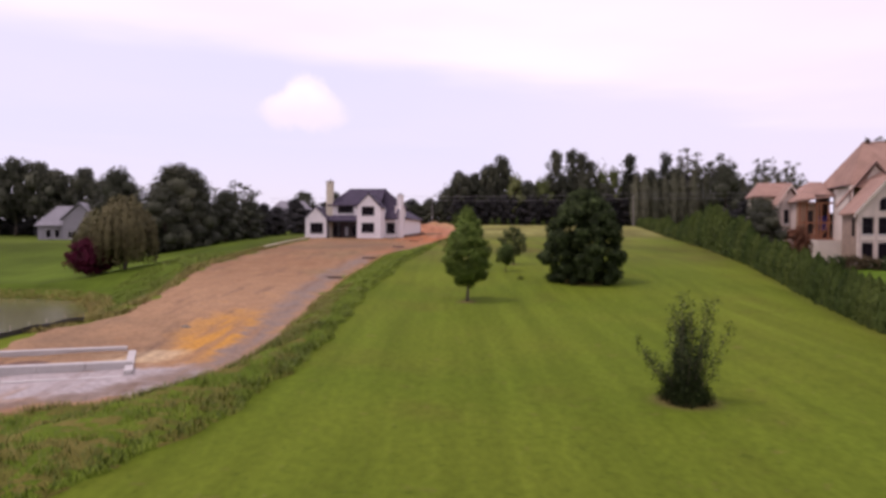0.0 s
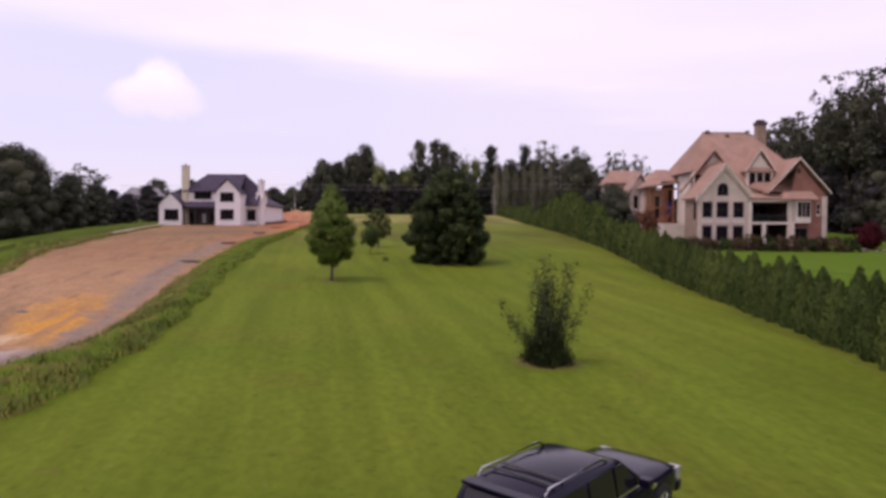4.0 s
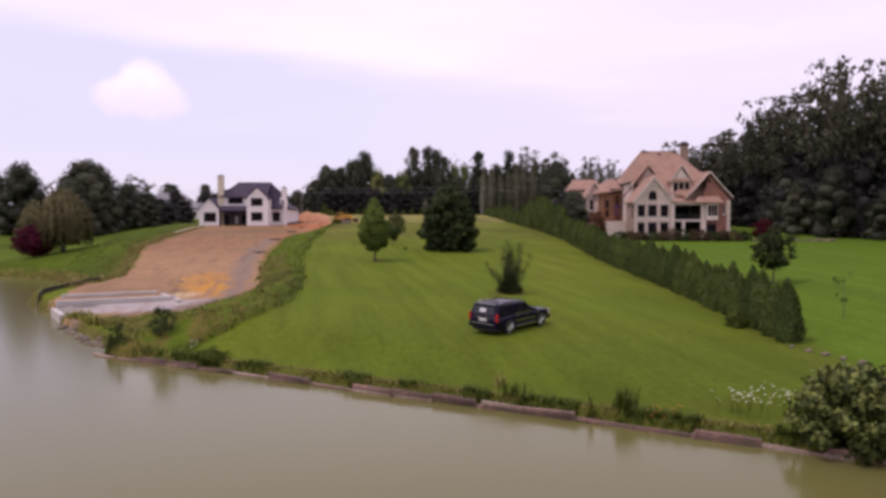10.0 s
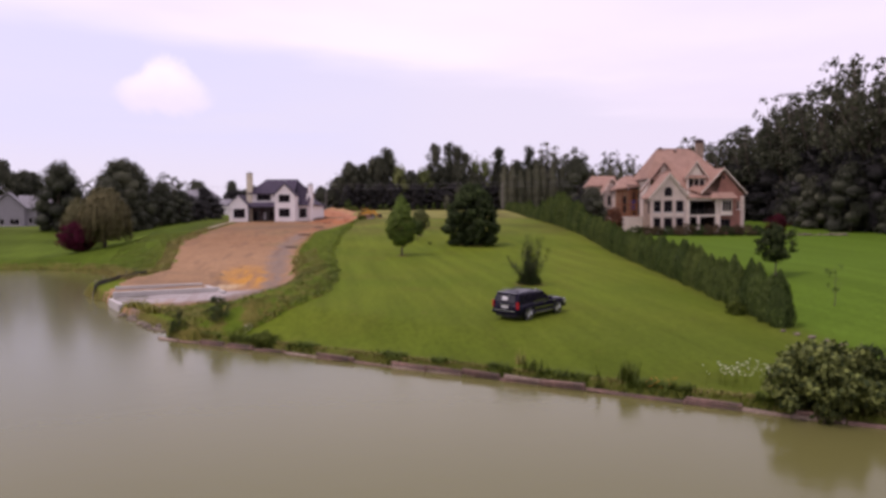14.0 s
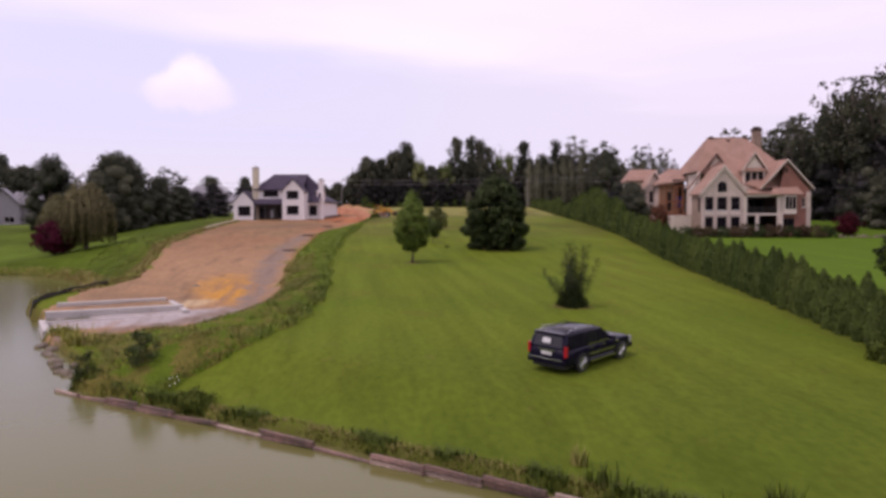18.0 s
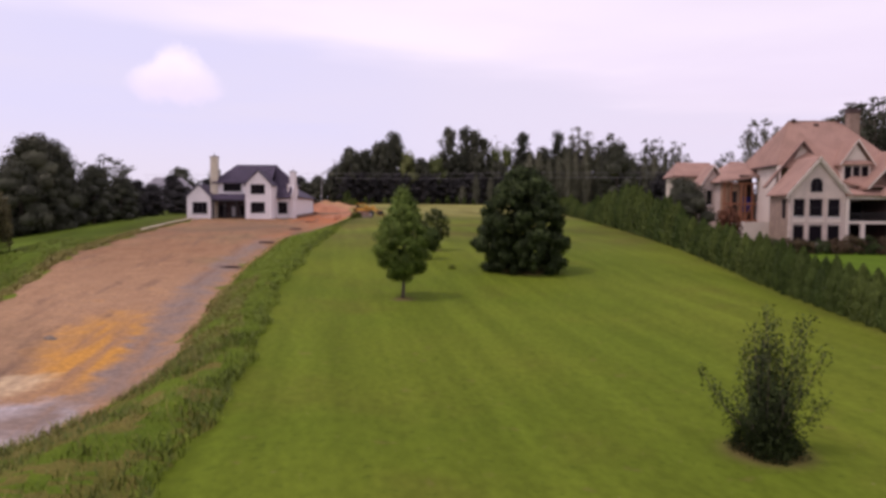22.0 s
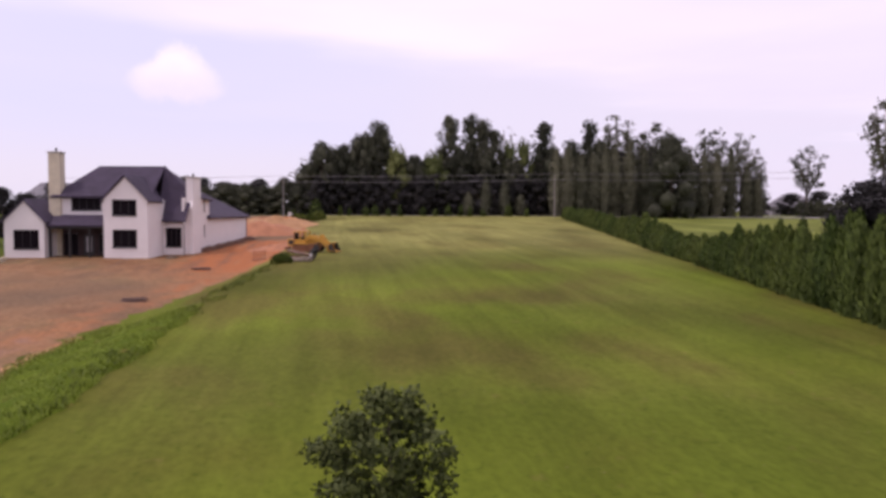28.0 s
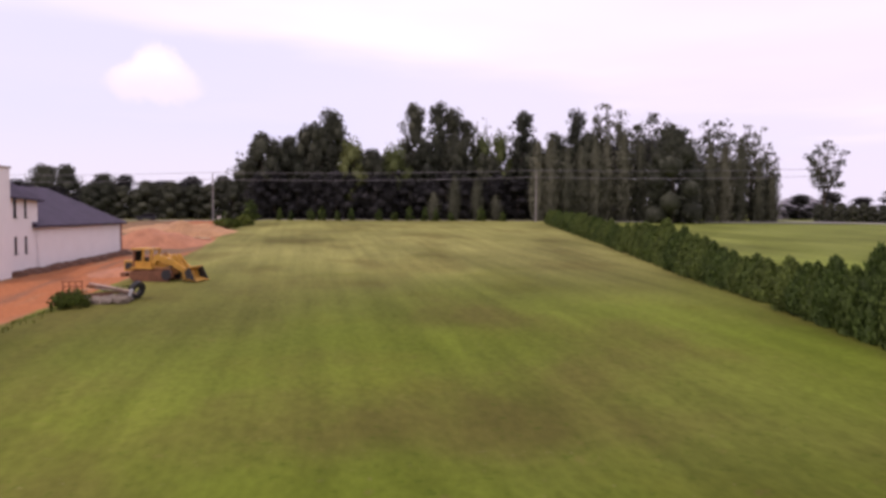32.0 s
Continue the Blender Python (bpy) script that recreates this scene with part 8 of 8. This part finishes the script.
# young evergreens planted along the road
r_ = random.Random(9)
first = None
for k, x in enumerate([-1.5, 4.5, 11, 13.5, 18, 20.5, 24, 27.2, 33.5, 37, 40.5, 44, 46.5, 50, 57, 62]):
    yy = 291.5 - 0.12 * x
    big = 1.9 if k == 1 else 1.0
    if first is None:
        rng = np.random.default_rng(77)
        first = thing("young_evergreen", pose(0, 0, 0), "small dark evergreen planted along the road", "shrub", "evergreens along the road")
        part("trunk", tube(bmesh.new(), [(0, 0, -0.2), (0, 0, 1.6)], [0.05, 0.02], 5), M["bark"], first)
        c, q = crown_clumps(rng, 40, 0.05, 2.0, scaled(CONE, 0.75), 0.2, 0.3, 0.4)
        v, f = leaf_cloud(rng, c, q, 16, 0.24, droop=-0.8)
        arr_ob("foliage", v, f, M["leaf_hedge"], first)
        first.matrix_world = pose(x, yy, hz(x, yy))
    else:
        s = big * r_.uniform(1.0, 1.5)
        copy_thing(first, pose(x, yy, hz(x, yy), 0, 0, 40 * k) @ Matrix.Diagonal((s, s, s * r_.uniform(0.8, 1.25), 1)))
for k, (x, h) in enumerate([(46.5, 7), (51.5, 11), (57, 10.5), (61.5, 6.5)]):
    plant(POPLAR, x, 289, h, 1.5, 400 + k)


def utility_box(at, s):
    x, y = at
    t = thing("utility_box", pose(x, y, hz(x, y)), "small white utility box beside the road", "utility box")
    part("cabinet", bx(-0.6 * s, 0.6 * s, -0.4 * s, 0.4 * s, 0, 0.85 * s, 0.04), M["paint_white"], t)
    part("lid", bx(-0.65 * s, 0.65 * s, -0.45 * s, 0.45 * s, 0.85 * s, 0.95 * s, 0.02), M["paint_white"], t)


utility_box((-2.4, 294.0), 1.3)


def van(at, rz, m, label):
    """A vehicle standing far off on the road."""
    x, y = at
    t = thing("parked_car", pose(x, y, hz(x, y) + 0.1, 0, 0, rz), label, "car", "cars by the road")
    part("body", loft([[(xx, -w, 0.35), (xx, -w, zt), (xx, w, zt), (xx, w, 0.35)] for xx, w, zt in ((-2.3, 0.8, 0.8), (-2.1, 0.88, 0.95), (1.0, 0.9, 0.95), (2.2, 0.85, 0.85), (2.35, 0.75, 0.7))]), m, t)
    part("cabin", loft([[(xx, -w, 0.9), (xx, -w * 0.9, zt), (xx, w * 0.9, zt), (xx, w, 0.9)] for xx, w, zt in ((-2.0, 0.85, 0.95), (-1.6, 0.85, 1.5), (0.3, 0.85, 1.52), (1.1, 0.85, 0.95))]), M["glass_dark"], t)
    part("roof", bx(-1.6, 0.3, -0.74, 0.74, 1.5, 1.56, 0.02), m, t)
    for s in (-1, 1):
        for xx in (-1.4, 1.4):
            part("wheel", disc_ring(0.1, 0.33, s * 0.8 - 0.1, s * 0.8 + 0.1, 14), M["tyre"], t).location = (xx, 0, 0.33)


van((-20, 300), 173, M["plastic_black"], "dark car standing on the far road")


# ---- grey house across the lake ----
def grey_house():
    W, R, T, G = M["wall_grey"], M["roof_grey"], M["paint_white"], M["glass_dark"]
    H = thing("grey_house", pose(-110.3, 208, 6.9, 0, 0, 12), "large grey clapboard house with grey roofs across the lake", "house")
    cols = [(16.2 + 1.9 * k, 17.3 + 1.9 * k, 0.6, 2.6) for k in range(5)]
    part("wall", wall_with_openings(0, 14, -1.5, 3.6, 0, 0.3, [(2 + 2.2 * k, 3.4 + 2.2 * k, 0.4, 2.7) for k in range(5)]), W, H)
    part("wall", wall_with_openings(14, 26, -1.5, 5.3, 0.0, 0.3, cols), W, H)
    for k in range(5):
        window(H, 2 + 2.2 * k, 3.4 + 2.2 * k, 0.4, 2.7, 0, 1, 1, T, G)
        window(H, *cols[k], 0, 1, 1, T, G)
    part("wall", bx(0, 0.3, 0.3, 12, -1.5, 3.6), W, H)
    part("wall", bx(25.7, 26, 0.3, 12, -1.5, 5.3), W, H)
    part("wall", bx(0.3, 25.7, 11.7, 12, -1.5, 3.6), W, H)
    part("roof", slab_roof([(-0.8, -0.8, 3.5), (14, -0.8, 3.5), (14, 12.8, 3.5), (-0.8, 12.8, 3.5), (3.5, 6, 9.0), (10, 6, 9.0)], [(0, 1, 5, 4), (1, 2, 5), (2, 3, 4, 5), (3, 0, 4)], 0.25), R, H)
    part("shingles", shingle_rows((-0.8, -0.8, 3.77), (14, -0.8, 3.77), (10, 6, 9.27), (3.5, 6, 9.27), 0.6), R, H)
    part("roof", slab_roof([(13, -0.8, 5.2), (26.8, -0.8, 5.2), (26.8, 12.8, 5.2), (13, 12.8, 5.2), (13, 6, 9.1), (26.8, 6, 9.1)], [(0, 1, 5, 4), (2, 3, 4, 5)], 0.25), R, H)
    part("shingles", shingle_rows((13, -0.8, 5.47), (26.8, -0.8, 5.47), (26.8, 6, 9.37), (13, 6, 9.37), 0.6), R, H)
    part("wall", gable_wall(6.9, 15.4, -1.5, 5.6, 11.1, 9.6, -2.2, 0.3, [(8.1, 10.1, 0.4, 2.2), (11.5, 14.1, 0.4, 2.2)]), W, H)
    window(H, 8.1, 10.1, 0.4, 2.2, -2.2, 2, 1, T, G)
    window(H, 11.5, 14.1, 0.4, 2.2, -2.2, 2, 1, T, G)
    part("wall", bx(15.1, 15.4, -1.9, 0.0, -1.5, 5.6), W, H)
    for s in (-1, 1):
        part("roof", slab_roof([(11.1 + s * 4.9, -2.9, 5.2), (11.1 + s * 4.9, 6, 5.2), (11.1, 6, 10.0), (11.1, -2.9, 10.0)], [(0, 1, 2, 3)], 0.22), R, H)
    part("chimney", bx(22.4, 25.2, 5.4, 7.0, 3, 10.4, 0.04), W, H)
    part("chimney_cap", bx(22.3, 25.3, 5.3, 7.1, 10.4, 10.6), T, H)


grey_house()


def far_house(at, rz, w, d, h, wall_m, roof_m, label):
    x, y = at
    H = thing("far_house", pose(x, y, hz(x, y), 0, 0, rz), label, "house")
    part("wall", wall_with_openings(-w / 2, w / 2, -0.6, h, -d / 2, 0.3, [(-w / 2 + 1.2 + k * 2.6, -w / 2 + 2.4 + k * 2.6, 0.9, 2.3) for k in range(int((w - 1.5) / 2.6))]), wall_m, H)
    for k in range(int((w - 1.5) / 2.6)):
        part("window", bx(-w / 2 + 1.2 + k * 2.6, -w / 2 + 2.4 + k * 2.6, -d / 2 + 0.1, -d / 2 + 0.15, 0.9, 2.3), M["glass_dark"], H)
    part("wall", bx(-w / 2, -w / 2 + 0.3, -d / 2 + 0.3, d / 2, -0.6, h), wall_m, H)
    part("wall", bx(w / 2 - 0.3, w / 2, -d / 2 + 0.3, d / 2, -0.6, h), wall_m, H)
    part("wall", bx(-w / 2 + 0.3, w / 2 - 0.3, d / 2 - 0.3, d / 2, -0.6, h), wall_m, H)
    part("roof", slab_roof([(-w / 2 - 0.6, -d / 2 - 0.6, h), (w / 2 + 0.6, -d / 2 - 0.6, h), (w / 2 + 0.6, d / 2 + 0.6, h), (-w / 2 - 0.6, d / 2 + 0.6, h), (-w / 4, 0, h + d * 0.45), (w / 4, 0, h + d * 0.45)],
                           [(0, 1, 5, 4), (1, 2, 5), (2, 3, 4, 5), (3, 0, 4)], 0.25), roof_m, H)


far_house((-52, 262), 10, 16, 10, 5.5, M["wall_grey"], M["roof_grey"], "grey house half hidden behind trees, far off")
far_house((186, 352), -12, 18, 9, 3.2, M["wall_grey"], M["roof_grey"], "low grey house far off beyond the lawn")
far_house((205, 300), -12, 16, 10, 4.0, M["paint_white"], M["roof_tan"], "pale house with a brown roof far off")
far_house((-40, 245), 5, 7, 5, 3.0, M["paint_white"], M["roof_grey"], "small white outbuilding before dark trees")


def drive():
    v = []
    pts = [(140, 300), (146, 286), (158, 272), (180, 262), (230, 255)]
    for i, (x, y) in enumerate(pts):
        x1, y1 = pts[min(i + 1, len(pts) - 1)]
        xa, ya = pts[max(i - 1, 0)]
        a = math.atan2(y1 - ya, x1 - xa)
        for o in (-1.8, 0, 1.8):
            px, py = x - o * math.sin(a), y + o * math.cos(a)
            v.append((px, py, hz(px, py) + 0.12))
    f = [(i * 3 + k, (i + 1) * 3 + k, (i + 1) * 3 + k + 1, i * 3 + k + 1) for i in range(len(pts) - 1) for k in range(2)]
    tagged(arr_ob("driveway", np.array(v), np.array(f), M["concrete"]), "pale concrete driveway curving across a lawn", "driveway", kind="structure")


drive()
